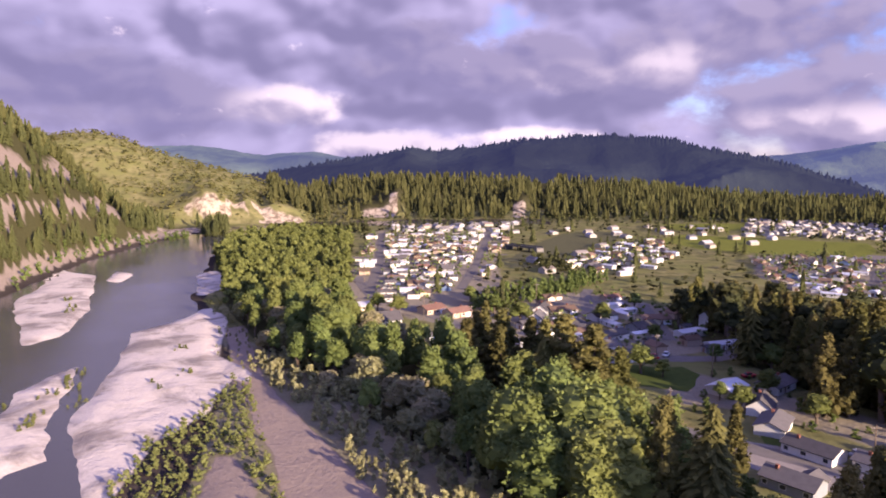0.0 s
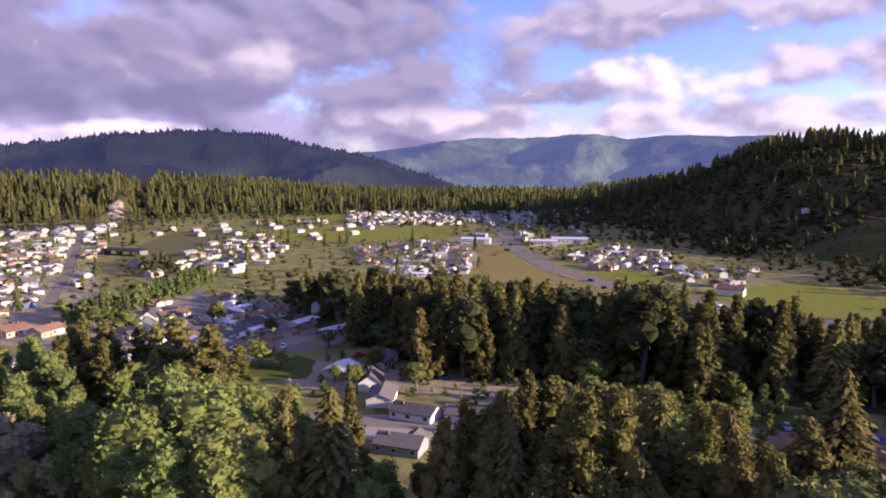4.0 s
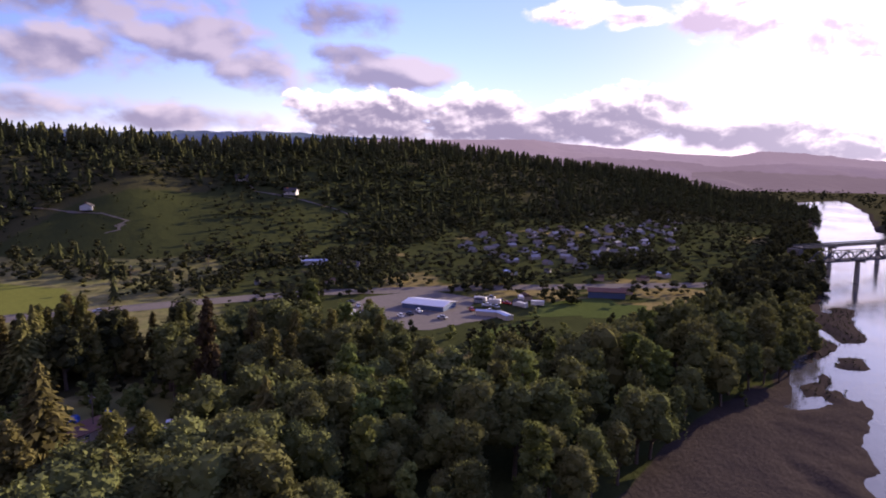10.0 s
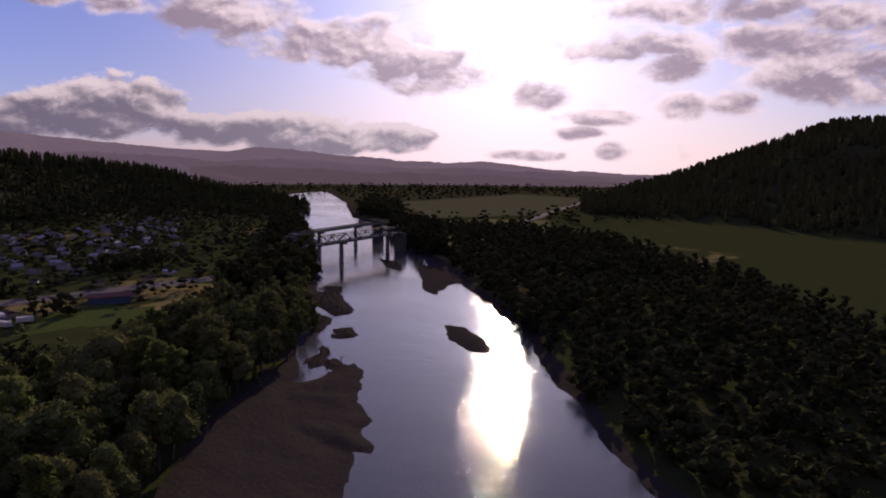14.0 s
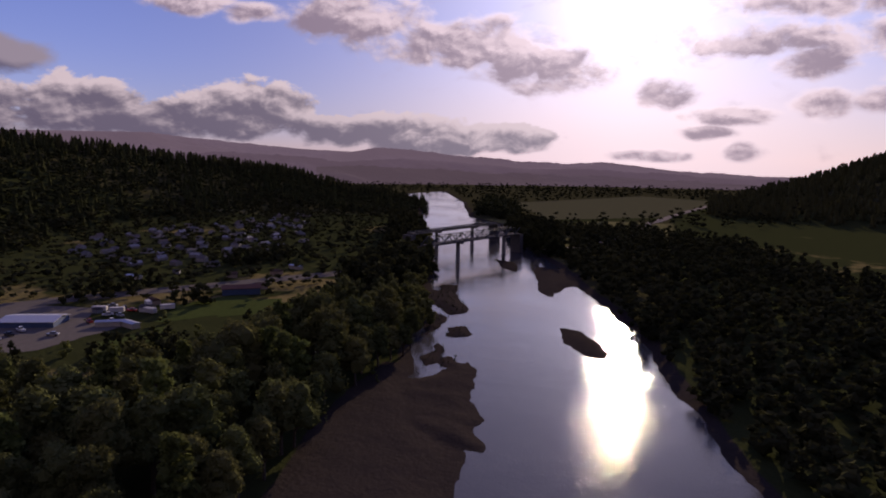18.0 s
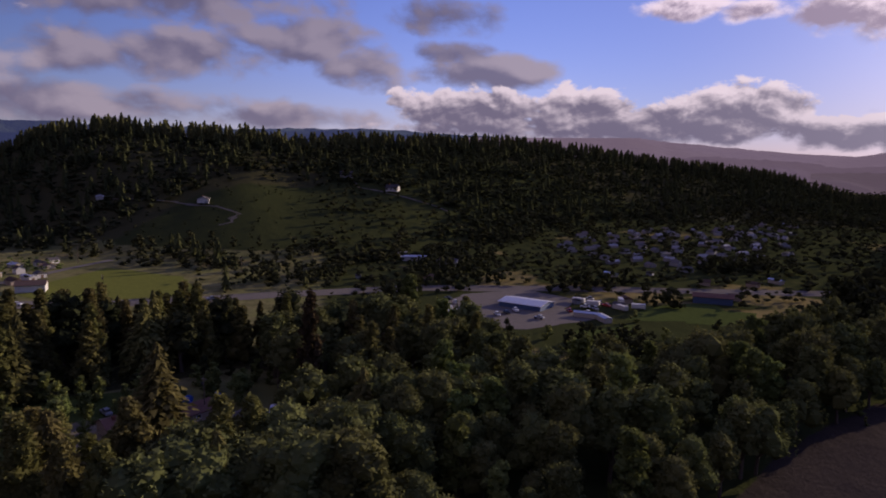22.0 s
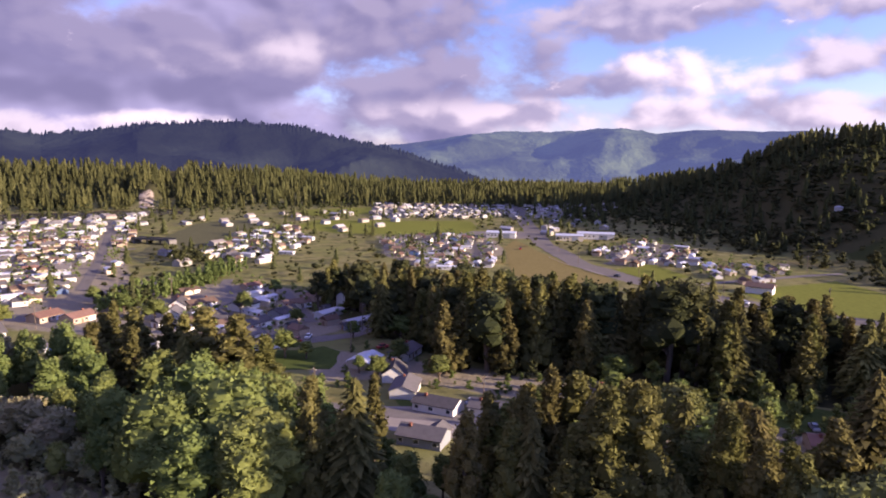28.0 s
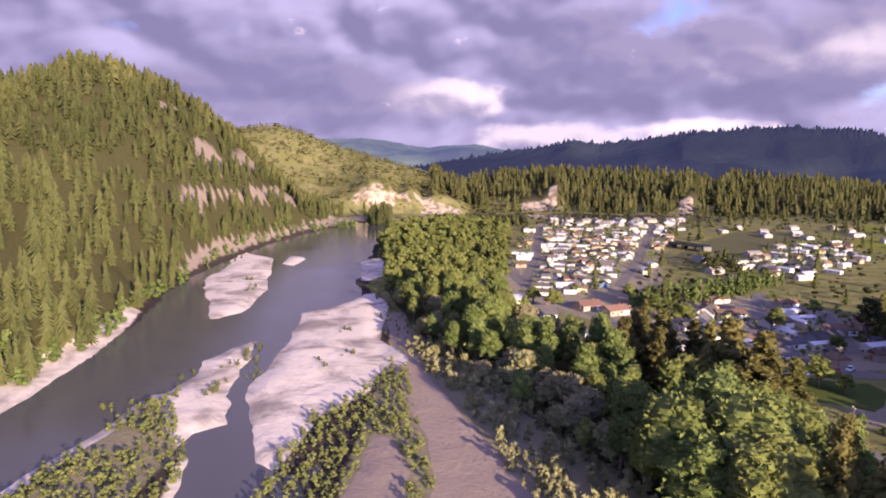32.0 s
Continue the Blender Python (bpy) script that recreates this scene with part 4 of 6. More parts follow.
BRICK_RED = painted("red_siding", (0.27, 0.09, 0.07), 0.7, 0.2)
SHINGLE = painted("asphalt_shingle", (0.115, 0.105, 0.105), 0.9, 0.3, 2.0, 0.25)
BROWN_SHINGLE = painted("brown_shingle", (0.17, 0.115, 0.085), 0.9, 0.3, 2.0, 0.25)
RED_SHINGLE = painted("red_shingle", (0.20, 0.115, 0.09), 0.9, 0.3, 2.0, 0.2)
PALE_ROOF = painted("pale_metal_roof", (0.58, 0.58, 0.60), 0.45, 0.15, 1.0, 0.1, 0.2)
TRIM = painted("white_trim", (0.75, 0.74, 0.72), 0.55, 0.1)
DOOR = painted("painted_door", (0.20, 0.12, 0.08), 0.5, 0.2)
TIMBER = painted("weathered_timber", (0.17, 0.13, 0.10), 0.9, 0.3)
STEEL = painted("grey_steel", (0.07, 0.075, 0.075), 0.7, 0.3, 1.0, 0.1)
CONCRETE = painted("concrete", (0.34, 0.32, 0.30), 0.9, 0.3)
BRICK = painted("chimney_brick", (0.24, 0.11, 0.08), 0.9, 0.3)
GLASS, _n, _b = surface("window_glass", 0.05, 0.0, 0.5)
_b.inputs["Base Color"].default_value = (0.03, 0.035, 0.04, 1)
RUBBER = painted("tyre_rubber", (0.025, 0.025, 0.025), 0.9, 0.2)


def gable_roof(w, d, z, rise, over=0.5, thick=0.22):
    """Two sloping slabs over a w by d plan, the ridge along x."""
    bm = bmesh.new()
    hw, hd = w / 2 + over, d / 2 + over
    low = z - rise * over / (d / 2)
    for s in (1, -1):
        a = [bm.verts.new(c) for c in ((-hw, s * hd, low), (hw, s * hd, low), (hw, 0, z + rise), (-hw, 0, z + rise))]
        b = [bm.verts.new((v.co.x, v.co.y, v.co.z + thick)) for v in a]
        bm.faces.new(a), bm.faces.new(b)
        for i in range(4):
            bm.faces.new((a[i], a[(i + 1) % 4], b[(i + 1) % 4], b[i]))
    bmesh.ops.recalc_face_normals(bm, faces=bm.faces[:])
    return bm


def gable_walls(w, d, h, rise):
    bm = bmesh.new()
    hw, hd = w / 2, d / 2
    lo = [bm.verts.new(c) for c in ((-hw, -hd, -0.3), (hw, -hd, -0.3), (hw, hd, -0.3), (-hw, hd, -0.3))]
    up = [bm.verts.new((v.co.x, v.co.y, h)) for v in lo]
    e, wst = bm.verts.new((hw, 0, h + rise)), bm.verts.new((-hw, 0, h + rise))
    for i in range(4):
        j = (i + 1) % 4
        extra = {1: [e], 3: [wst]}.get(i, [])
        bm.faces.new([lo[i], lo[j], up[j]] + extra + [up[i]])
    bm.faces.new(lo[::-1])
    bm.faces.new((up[0], up[1], e, wst))
    bm.faces.new((up[2], up[3], wst, e))
    bmesh.ops.recalc_face_normals(bm, faces=bm.faces[:])
    return bm


def house(label, w, d, h, rise, wall, roof, wing=False, chimney=True, garage=True, windows=3, storeys=1, shed=False, category="house", name="house"):
    """A gabled timber house with its openings, at the origin, its front to -y."""
    top = tagged(new(name), label, category, "houses of the town" if name == "house" else "")
    part("wall", gable_walls(w, d, h, rise), wall, top)
    part("roof", gable_roof(w, d, h, rise), roof, top)
    if wing:
        bm = gable_walls(d * 0.55, w * 0.42, h * 0.96, rise * 0.75)
        bm.transform(pose(-w * 0.22, -d / 2, 0, 0, 0, 90))
        part("wing_wall", bm, wall, top)
        bm = gable_roof(d * 0.6, w * 0.42, h * 0.96, rise * 0.75)
        bm.transform(pose(-w * 0.22, -d / 2, 0.02, 0, 0, 90))
        part("wing_roof", bm, roof, top)
    if shed:
        part("loading_door", block(w * 0.2, -d / 2 - 0.04, h * 0.4, w * 0.22, 0.08, h * 0.8), GREY, top, "grey roller door")
        return top
    front = [(-w * 0.38, 1.3), (w * 0.05, 1.5), (w * 0.40, 1.2)][:windows]
    for level in range(storeys):
        for x, wide in front:
            for s in (-1, 1):
                if wing and s < 0 and x < 0:
                    continue
                if garage and s < 0 and x > w * 0.3 and level == 0:
                    continue
                f = part("window", block(x, s * (d / 2 + 0.03), 1.6 + 2.6 * level, wide + 0.2, 0.06, 1.3), TRIM, top, "white-framed window")
                part("pane", block(x, s * (d / 2 + 0.065), 1.6 + 2.6 * level, wide, 0.03, 1.1), GLASS, f)
    if garage:
        part("garage_door", block(w * 0.33, -d / 2 - 0.04, 1.1, min(4.4, w * 0.3), 0.07, 2.2), TRIM, top, "white garage door")
    part("door", block(-w * 0.12 if not wing else w * 0.16, -d / 2 - 0.04, 1.05, 0.95, 0.07, 2.1), DOOR, top, "brown front door")
    if chimney:
        part("chimney", block(w * 0.28, d * 0.12, h + rise * 0.9, 0.8, 0.8, 1.8), BRICK, top, "brick chimney")
    return top


HOUSE_KINDS = [
    ("low white ranch house with a grey shingle roof", 14, 8.5, 2.8, 1.7, WHITE, SHINGLE, {}),
    ("cream ranch house with a brown shingle roof", 15, 9, 2.8, 1.6, CREAM, BROWN_SHINGLE, {"wing": True}),
    ("white wooden house with a steep grey roof", 11, 8, 3.0, 2.8, WHITE, SHINGLE, {"garage": False}),
    ("tan stucco house with a red-brown roof", 13, 9, 2.8, 1.8, TAN, RED_SHINGLE, {}),
    ("grey-sided house with a dark shingle roof", 13, 8.5, 2.9, 2.0, GREY, SHINGLE, {"wing": True}),
    ("white mobile home with a pale metal roof", 16, 5.5, 2.7, 0.7, WHITE, PALE_ROOF, {"garage": False, "chimney": False}),
    ("two-storey white house with a gabled roof", 10, 8.5, 5.4, 2.4, WHITE, SHINGLE, {"garage": False, "storeys": 2}),
    ("blue-sided house with a grey roof", 12, 8.5, 2.9, 2.0, SLATE_BLUE, SHINGLE, {}),
    ("cream bungalow with a pale roof", 12, 9, 2.8, 1.5, CREAM, PALE_ROOF, {"chimney": False}),
]
HOUSE_MADE = {}
BUILT = []


def put_house(kind, x, y, turn, scale=1.0):
    label, w, d, h, rise, wall, roof, more = HOUSE_KINDS[kind]
    x, y = 0.965 * x, 0.965 * y
    m = pose(x, y, max(ground_at(x, y), LAND), 0, 0, turn) @ Matrix.Scale(scale, 4)
    BUILT.append((x, y, 0.55 * max(w, d) * scale))
    if kind not in HOUSE_MADE:
        HOUSE_MADE[kind] = house(label, w, d, h, rise, wall, roof, **more)
        HOUSE_MADE[kind].matrix_basis = m
        return HOUSE_MADE[kind]
    ob = copy_thing(HOUSE_MADE[kind], m)
    ob.matrix_basis = m
    return ob


# the houses nearest to the river: kind, x, y, turn
NEAR_HOUSES = [
    (0, 62, 264, 20), (0, 64, 250, 15), (5, 104, 288, 30), (5, 110, 268, 20), (0, 107, 218, 40), (8, 90, 214, 40), (2, 93, 197, 60), (0, 90, 183, 55),
    (0, 92, 166, 125), (0, 104, 156, 128), (0, 142, 150, 100), (4, 128, 131, 60), (3, 165, 97, 140), (3, 175, 84, 150), (8, 178, 57, 100),
    (4, 78, 148, 130), (7, -10, 277, 30), (8, -39, 337, 10), (3, -5, 331, 40), (3, 7, 324, 40), (2, 43, 312, 70), (4, 57, 297, 60), (1, 57, 330, 20), (0, 74, 318, 30),
    (2, 20, 240, 80), (0, 70, 282, 35), (2, 48, 330, 70), (2, 36, 268, 60), (6, 120, 305, 20), (4, 86, 296, 30), (1, 96, 312, 10),
]
for row in NEAR_HOUSES:
    put_house(*row, 0.86)
tagged(put_house(6, -24, 291, 25, 1.1), "two-storey white building at the end of the street", "house")

for row in ((2, 686, 161, 100), (2, 658, 110, 80), (5, 566, 346, 30), (0, 560, 252, 20), (5, 470, 64, 95), (0, 452, 40, 80)):
    put_house(*row)

TOWNS = [  # outline, spacing, street direction, seed
    ([(-50, 405), (-37, 345), (-12, 345), (5, 378), (28, 432), (40, 510), (45, 560), (-62, 560), (-60, 470)], 16, 8, 1),
    ([(-62, 565), (48, 565), (62, 660), (60, 700), (-70, 700)], 16.5, 4, 2),
    ([(42, 344), (68, 384), (97, 365), (112, 320), (98, 300), (76, 335)], 16, 25, 3),
    ([(34, 296), (44, 316), (66, 318), (98, 306), (118, 288), (108, 262), (84, 262), (66, 252), (48, 262)], 13, 20, 9),
    ([(80, 490), (140, 600), (205, 672), (180, 540), (140, 470), (112, 440)], 21, 40, 4),
    ([(195, 421), (236, 530), (312, 545), (316, 470), (262, 400), (237, 362), (200, 376)], 16, 48, 5),
    ([(318, 345), (355, 405), (437, 437), (428, 370), (370, 315)], 20, 30, 6),
    ([(322, 266), (345, 300), (402, 322), (417, 286), (380, 252)], 26, 60, 7),
]
for poly, spacing, turn, seed in TOWNS:
    rng = random.Random(seed)
    for x, y in fill(poly, spacing, seed, 0.16):
        if min(way_distance(x, y, line) for line in LANES) < 8 or any(math.hypot(0.965 * x - a, 0.965 * y - b) < 12.5 for a, b, _ in BUILT):
            continue
        put_house(rng.choices(range(9), (4, 3, 4, 2, 2, 4, 2, 1, 3))[0], x, y, turn + rng.choice((0, 0, 90, 180)) + rng.uniform(-8, 8), rng.uniform(0.54, 0.74))


def far_houses(name, label, polys, spacing, seed, size=1.0):
    """Houses too far off to pick apart, in one mesh: walls and gabled roofs."""
    rng = np.random.default_rng(seed)
    p = np.concatenate([fill(q, spacing, seed + i, 0.3) for i, q in enumerate(polys)])
    p = [q for q in p if min(way_distance(*q, line) for line in LANES) > 6.5 and not any(math.hypot(q[0] - a, q[1] - b) < 8.5 for a, b, _ in BUILT)]
    V, F, S, T = [], [], [], []
    for x, y in p:
        w, d, h, k = size * rng.uniform(7, 12), size * rng.uniform(5.5, 7.5), size * rng.uniform(2.3, 2.9), rng.uniform(1.0, 1.9)
        t = math.radians(rng.choice([20, 110, 40]) + rng.uniform(-10, 10))
        z = max(ground_at(x, y), LAND)
        v = np.array([(-w, -d, 0), (w, -d, 0), (w, d, 0), (-w, d, 0), (-w, -d, h * 2), (w, -d, h * 2), (w, d, h * 2), (-w, d, h * 2), (-w, 0, (h + k) * 2), (w, 0, (h + k) * 2)]) / 2
        v = np.stack([x + v[:, 0] * math.cos(t) - v[:, 1] * math.sin(t), y + v[:, 0] * math.sin(t) + v[:, 1] * math.cos(t), z + v[:, 2]], -1)
        n = 10 * len(V)
        V.append(v)
        F += [[n + i for i in f] for f in ((0, 1, 5, 4), (1, 2, 6, 5), (2, 3, 7, 6), (3, 0, 4, 7), (4, 5, 9, 8), (6, 7, 8, 9), (5, 6, 9, 9), (7, 4, 8, 8))]
        S += [0, 0, 0, 0, 1, 1, 0, 0]
        T += [rng.uniform()] * 10
    me = bpy.data.meshes.new(name)
    me.from_pydata(np.concatenate(V).tolist(), [], [list(dict.fromkeys(f)) for f in F])
    me.polygons.foreach_set("material_index", S)
    me.attributes.new("tint", "FLOAT", "POINT").data.foreach_set("value", T)
    for m in (FAR_WALL, FAR_ROOF):
        me.materials.append(m)
    me.update()
    tagged(new(name, me), label, "houses", kind="stuff")


def tinted(name, cols, rough=0.8):
    m, n, b = surface(name, rough)
    r = n.add("ShaderNodeValToRGB")
    n.put(r.inputs[0], zone(n, "tint"))
    r.color_ramp.interpolation = "CONSTANT"
    while len(r.color_ramp.elements) < len(cols):
        r.color_ramp.elements.new(0.5)
    for i, (e, c) in enumerate(zip(r.color_ramp.elements, cols)):
        e.position, e.color = i / len(cols), (*c, 1)
    n.put(b.inputs["Base Color"], n.mix(n.noise(place(n), 0.6, 3.0), r.outputs[0], (0.2, 0.18, 0.16)))
    n.tree.nodes[-1].inputs[0].default_value = 0.25
    return m


FAR_WALL = tinted("far_walls", [(0.60, 0.58, 0.55), (0.42, 0.38, 0.31), (0.56, 0.56, 0.57), (0.28, 0.26, 0.25), (0.48, 0.45, 0.40)])
FAR_ROOF = tinted("far_roofs", [(0.14, 0.13, 0.13), (0.5, 0.5, 0.52), (0.2, 0.13, 0.10), (0.11, 0.11, 0.12), (0.60, 0.60, 0.62), (0.24, 0.2, 0.18)])
far_houses("far_town", "pale houses of the far side of town", [[(300, 690), (373, 877), (522, 856), (667, 735), (600, 640), (518, 600), (430, 650), (398, 640)],
           [(-70, 705), (60, 705), (80, 790), (140, 800), (60, 800), (-40, 760)]], 17, 31)


def gable(w, d, h, rise, over=0.35):
    """A solid gabled roof over a box w by d, from height h."""
    bm = bmesh.new()
    a, b = w / 2 + over, d / 2 + over
    low = [bm.verts.new(p) for p in ((-a, -b, h), (a, -b, h), (a, b, h), (-a, b, h))]
    up = [bm.verts.new(p) for p in ((-a, -b, h + 0.18), (a, -b, h + 0.18), (a, b, h + 0.18), (-a, b, h + 0.18))]
    r0, r1 = bm.verts.new((-a, 0, h + rise)), bm.verts.new((a, 0, h + rise))
    for f in (low[::-1], (low[0], low[1], up[1], up[0]), (low[2], low[3], up[3], up[2]), (up[0], up[1], r1, r0), (up[2], up[3], r0, r1), (low[1], low[2], up[2], r1, up[1]), (low[3], low[0], up[0], r0, up[3])):
        bm.faces.new(f)
    return bm


def outbuilding(name, label, w, d, h, rise, wall, roof):
    top = tagged(new(name), label, name.replace("_", " "), "small buildings in town")
    part("wall", block(0, 0, h / 2 - 0.2, w, d, h + 0.4), wall, top)
    part("roof", gable(w, d, h, rise), roof, top)
    part("door", block(w / 2 + 0.02, 0, 1.0, 0.06, 1.8, 2.0), DOOR, top)
    return top


SMALL = [outbuilding("garage", "small white garage with a dark gabled roof", 7.5, 6.0, 2.6, 1.7, WHITE, SHINGLE), outbuilding("mobile_home", "long cream mobile home with a pale roof", 13.0, 4.6, 2.7, 0.9, CREAM, PALE_ROOF),
         outbuilding("garage", "tan garage with a brown shingle roof", 8.0, 6.5, 2.7, 1.9, TAN, BROWN_SHINGLE), outbuilding("mobile_home", "white mobile home with a grey metal roof", 12.0, 5.0, 2.7, 1.0, WHITE, PALE_ROOF),
         outbuilding("shed", "grey timber shed with a dark roof", 5.0, 4.0, 2.3, 1.2, GREY, SHINGLE)]
rng = random.Random(53)
first = set()
for outline, _, turn, seed in TOWNS:
    for x, y in fill([(0.965 * a, 0.965 * b) for a, b in outline], 11.0, 51 + seed, 0.3):
        if any(way_distance(x, y, line) < 6.5 for line in LANES) or any(math.hypot(x - a, y - b) < 8.5 for a, b, _ in BUILT):
            continue
        ob = SMALL[rng.choices(range(5), (4, 3, 4, 3, 2))[0]]
        m = pose(x, y, max(ground_at(x, y), LAND), 0, 0, turn + rng.choice((0, 90, 180)) + rng.uniform(-8, 8)) @ Matrix.Diagonal((0.8, 0.8, 0.85, 1))
        if ob.name in first:
            copy_thing(ob, Matrix.Identity(4)).matrix_basis = m
        else:
            first.add(ob.name)
            ob.matrix_basis = m
        BUILT.append((x, y, 4.0))
for x, y, turn in ((331, -33, 30), (303, -34, 70), (297, -41, 20), (324, -52, 50), (338, -57, 10), (390, -133, 40), (392, -108, 75), (381, 83, 20), (383, 44, 100), (412, -60, 30), (420, -84, 60), (352, -112, 80), (404, -150, 20)):
    copy_thing(rng.choice(SMALL), Matrix.Identity(4)).matrix_basis = pose(x, y, max(ground_at(x, y), LAND), 0, 0, turn) @ Matrix.Scale(0.72, 4)
    BUILT.append((x, y, 5.0))
far_houses("valley_houses", "scattered farmhouses and barns across the valley floor", [[(70, 410), (140, 440), (220, 560), (330, 660), (300, 780), (180, 760), (60, 700), (120, 600), (60, 480)], [(330, 420), (440, 450), (520, 590), (440, 640), (360, 560)]], 40, 61)
far_houses("far_settlement", "scattered houses along the river road", [[(577, -33), (640, -70), (788, -306), (660, -260), (526, -206), (435, -115), (442, -59)]], 22, 41, 0.72)


def big_building(label, w, d, h, rise, wall, roof, x, y, turn):
    ob = house(label, w, d, h, rise, wall, roof, shed=True, category="building", name="workshop")
    for i in range(4):
        f = part("window", block(-w * 0.42 + i * w * 0.12, -d / 2 - 0.03, h * 0.55, 1.6, 0.06, 1.3), TRIM, ob, "white-framed window")
        part("pane", block(-w * 0.42 + i * w * 0.12, -d / 2 - 0.065, h * 0.55, 1.4, 0.03, 1.1), GLASS, f)
    ob.matrix_basis = pose(x, y, LAND, 0, 0, turn)
    BUILT.append((x, y, max(w, d) * 0.6))


big_building("low workshop with blue walls and a pale metal roof", 21, 14, 2.3, 1.1, SLATE_BLUE, PALE_ROOF, 321, -9, 62)
big_building("long low blue shed with a rusty red roof", 18, 9, 3.2, 1.2, SLATE_BLUE, RED_SHINGLE, 344, -99, 75)
big_building("long white warehouse with a pale roof", 30, 13, 4.6, 1.0, WHITE, PALE_ROOF, 400, 452, -40)
big_building("cream store building with a pale roof", 22, 12, 4.2, 1.0, CREAM, PALE_ROOF, 372, 452, -40)
big_building("white barn with a brown roof", 13, 7.5, 3.6, 1.8, WHITE, BROWN_SHINGLE, 318, 232, 115)
big_building("grey warehouse among the far houses", 24, 12, 4.4, 1.0, WHITE, PALE_ROOF, 330, 490, -40)

# ---------------------------------------------------------------- bridges
# CONCRETE darkened: the river bridges' backlit shade is put into the colour
STEEL_BASE = painted("dark_concrete", (0.16, 0.15, 0.14), 0.9, 0.35)


def truss_bridge(label, x0, y0, length, turn, piers, truss=True, level=14.2):
    """A steel river bridge on concrete piers, from x0, y0 along a direction."""
    top = tagged(new("river_bridge"), label, "bridge", "bridges over the river")
    tall, half = 4.8, 3.8
    part("deck", block(length / 2, 0, level, length, 2 * half + 0.8, 0.45), STEEL_BASE, top, "concrete road deck")
    n = int(length // 6)
    for s in (-half, half):
        bm = bmesh.new()
        box(bm, length / 2, s, level - 0.2, length, 0.4, 0.8)
        if truss:
            box(bm, length / 2, s, level + tall, length - 12, 0.4, 0.45)
        else:
            box(bm, length / 2, s, level + 0.9, length, 0.12, 0.9)
        part("chord" if truss else "girder", bm, STEEL, top, "dark steel beams")
        for i in range(n if truss else 0):
            u = length / n * i
            a, b = (u, u + length / n) if i % 2 == 0 else (u + length / n, u)
            bm = bmesh.new()
            box(bm, 0, 0, 0, math.hypot(b - a, tall), 0.45, 0.45)
            bm.transform(pose((a + b) / 2, s, level + tall / 2, 0, -math.degrees(math.atan2(tall, b - a)), 0))
            part("diagonal", bm, STEEL, top)
            if i:
                part("hanger", block(u, s, level + tall / 2, 0.3, 0.3, tall), STEEL, top)
    for i in range(2, n - 1, 2) if truss else ():
        part("crossbeam", block(length / n * i, 0, level + tall, 0.4, 2 * half, 0.4), STEEL, top)
    for u in piers:
        p = part("pier", rod(u, 0, -3, level - 0.7, 1.6, 1.3, 10), CONCRETE, top, "concrete pier")
        part("pier_cap", block(u, 0, level - 1.2, 2.0, 2 * half + 1.5, 1.0), CONCRETE, p)
    for u in (-2.0, length + 2.0):
        part("abutment", block(u, 0, level / 2 - 1.0, 4.0, 2 * half + 1.0, level + 0.6), STEEL_BASE, top, "concrete abutment in the bank")
    top.matrix_basis = pose(x0, y0, 0, 0, 0, turn)


truss_bridge("steel truss bridge on concrete piers over the river", 377.6, -226.0, 102, -71.6, (33.0, 87.0))
truss_bridge("plain girder bridge on tall piers beyond the truss bridge", 433.9, -247.4, 108, -69.2, (30, 77), False, 15.0)

def overpass(x, y, turn):
    top = tagged(new("road_overpass"), "low concrete overpass with dark railings", "bridge")
    part("deck", block(0, 0, 3.6, 34, 8, 0.7), STEEL_BASE, top)
    for s in (-1, 1):
        part("railing", block(0, s * 3.9, 4.4, 34, 0.2, 0.9), STEEL, top, "dark railing")
        part("abutment", block(s * 16, 0, 1.4, 3, 8, 4.0), STEEL_BASE, top)
    for u in (-6, 6):
        part("pier", rod(u, 0, -0.5, 3.3, 0.6, 0.6), STEEL_BASE, top)
    top.matrix_basis = pose(x, y, LAND, 0, 0, turn)


overpass(64, 552, -48)

# ---------------------------------------------------------------- vehicles and poles
def car(label, paint, kind="car"):
    top = tagged(new(kind), label, "car" if kind == "car" else "truck", "parked vehicles")
    tall = 0.75 if kind == "car" else 0.9
    bm = block(0, 0, 0.35 + tall / 2 - 0.05, 4.5, 1.8, tall, bevel=0.12)
    body = part("body", bm, paint, top)
    bm = block(-0.2 if kind == "car" else 0.5, 0, 0.35 + tall + 0.25, 2.4 if kind == "car" else 1.7, 1.6, 0.62, bevel=0.16)
    for v in bm.verts:
        if v.co.z > 0.35 + tall + 0.2:
            v.co.x = v.co.x * 0.8
            v.co.y *= 0.86
    part("cabin", bm, GLASS, top, "dark glazed cabin")
    part("cabin_roof", block(-0.15 if kind == "car" else 0.4, 0, 0.35 + tall + 0.57, 1.6, 1.3, 0.06, bevel=0.02), paint, top)
    for s in (-1, 1):
        for x in (-1.4, 1.4):
            bm = bmesh.new()
            bmesh.ops.create_cone(bm, cap_ends=True, segments=12, radius1=0.34, radius2=0.34, depth=0.24, matrix=pose(x, s * 0.82, 0.34, 90))
            part("wheel", bm, RUBBER, top)
        part("headlight", block(2.25, s * 0.6, 0.75, 0.04, 0.3, 0.16), TRIM, body)
    return top


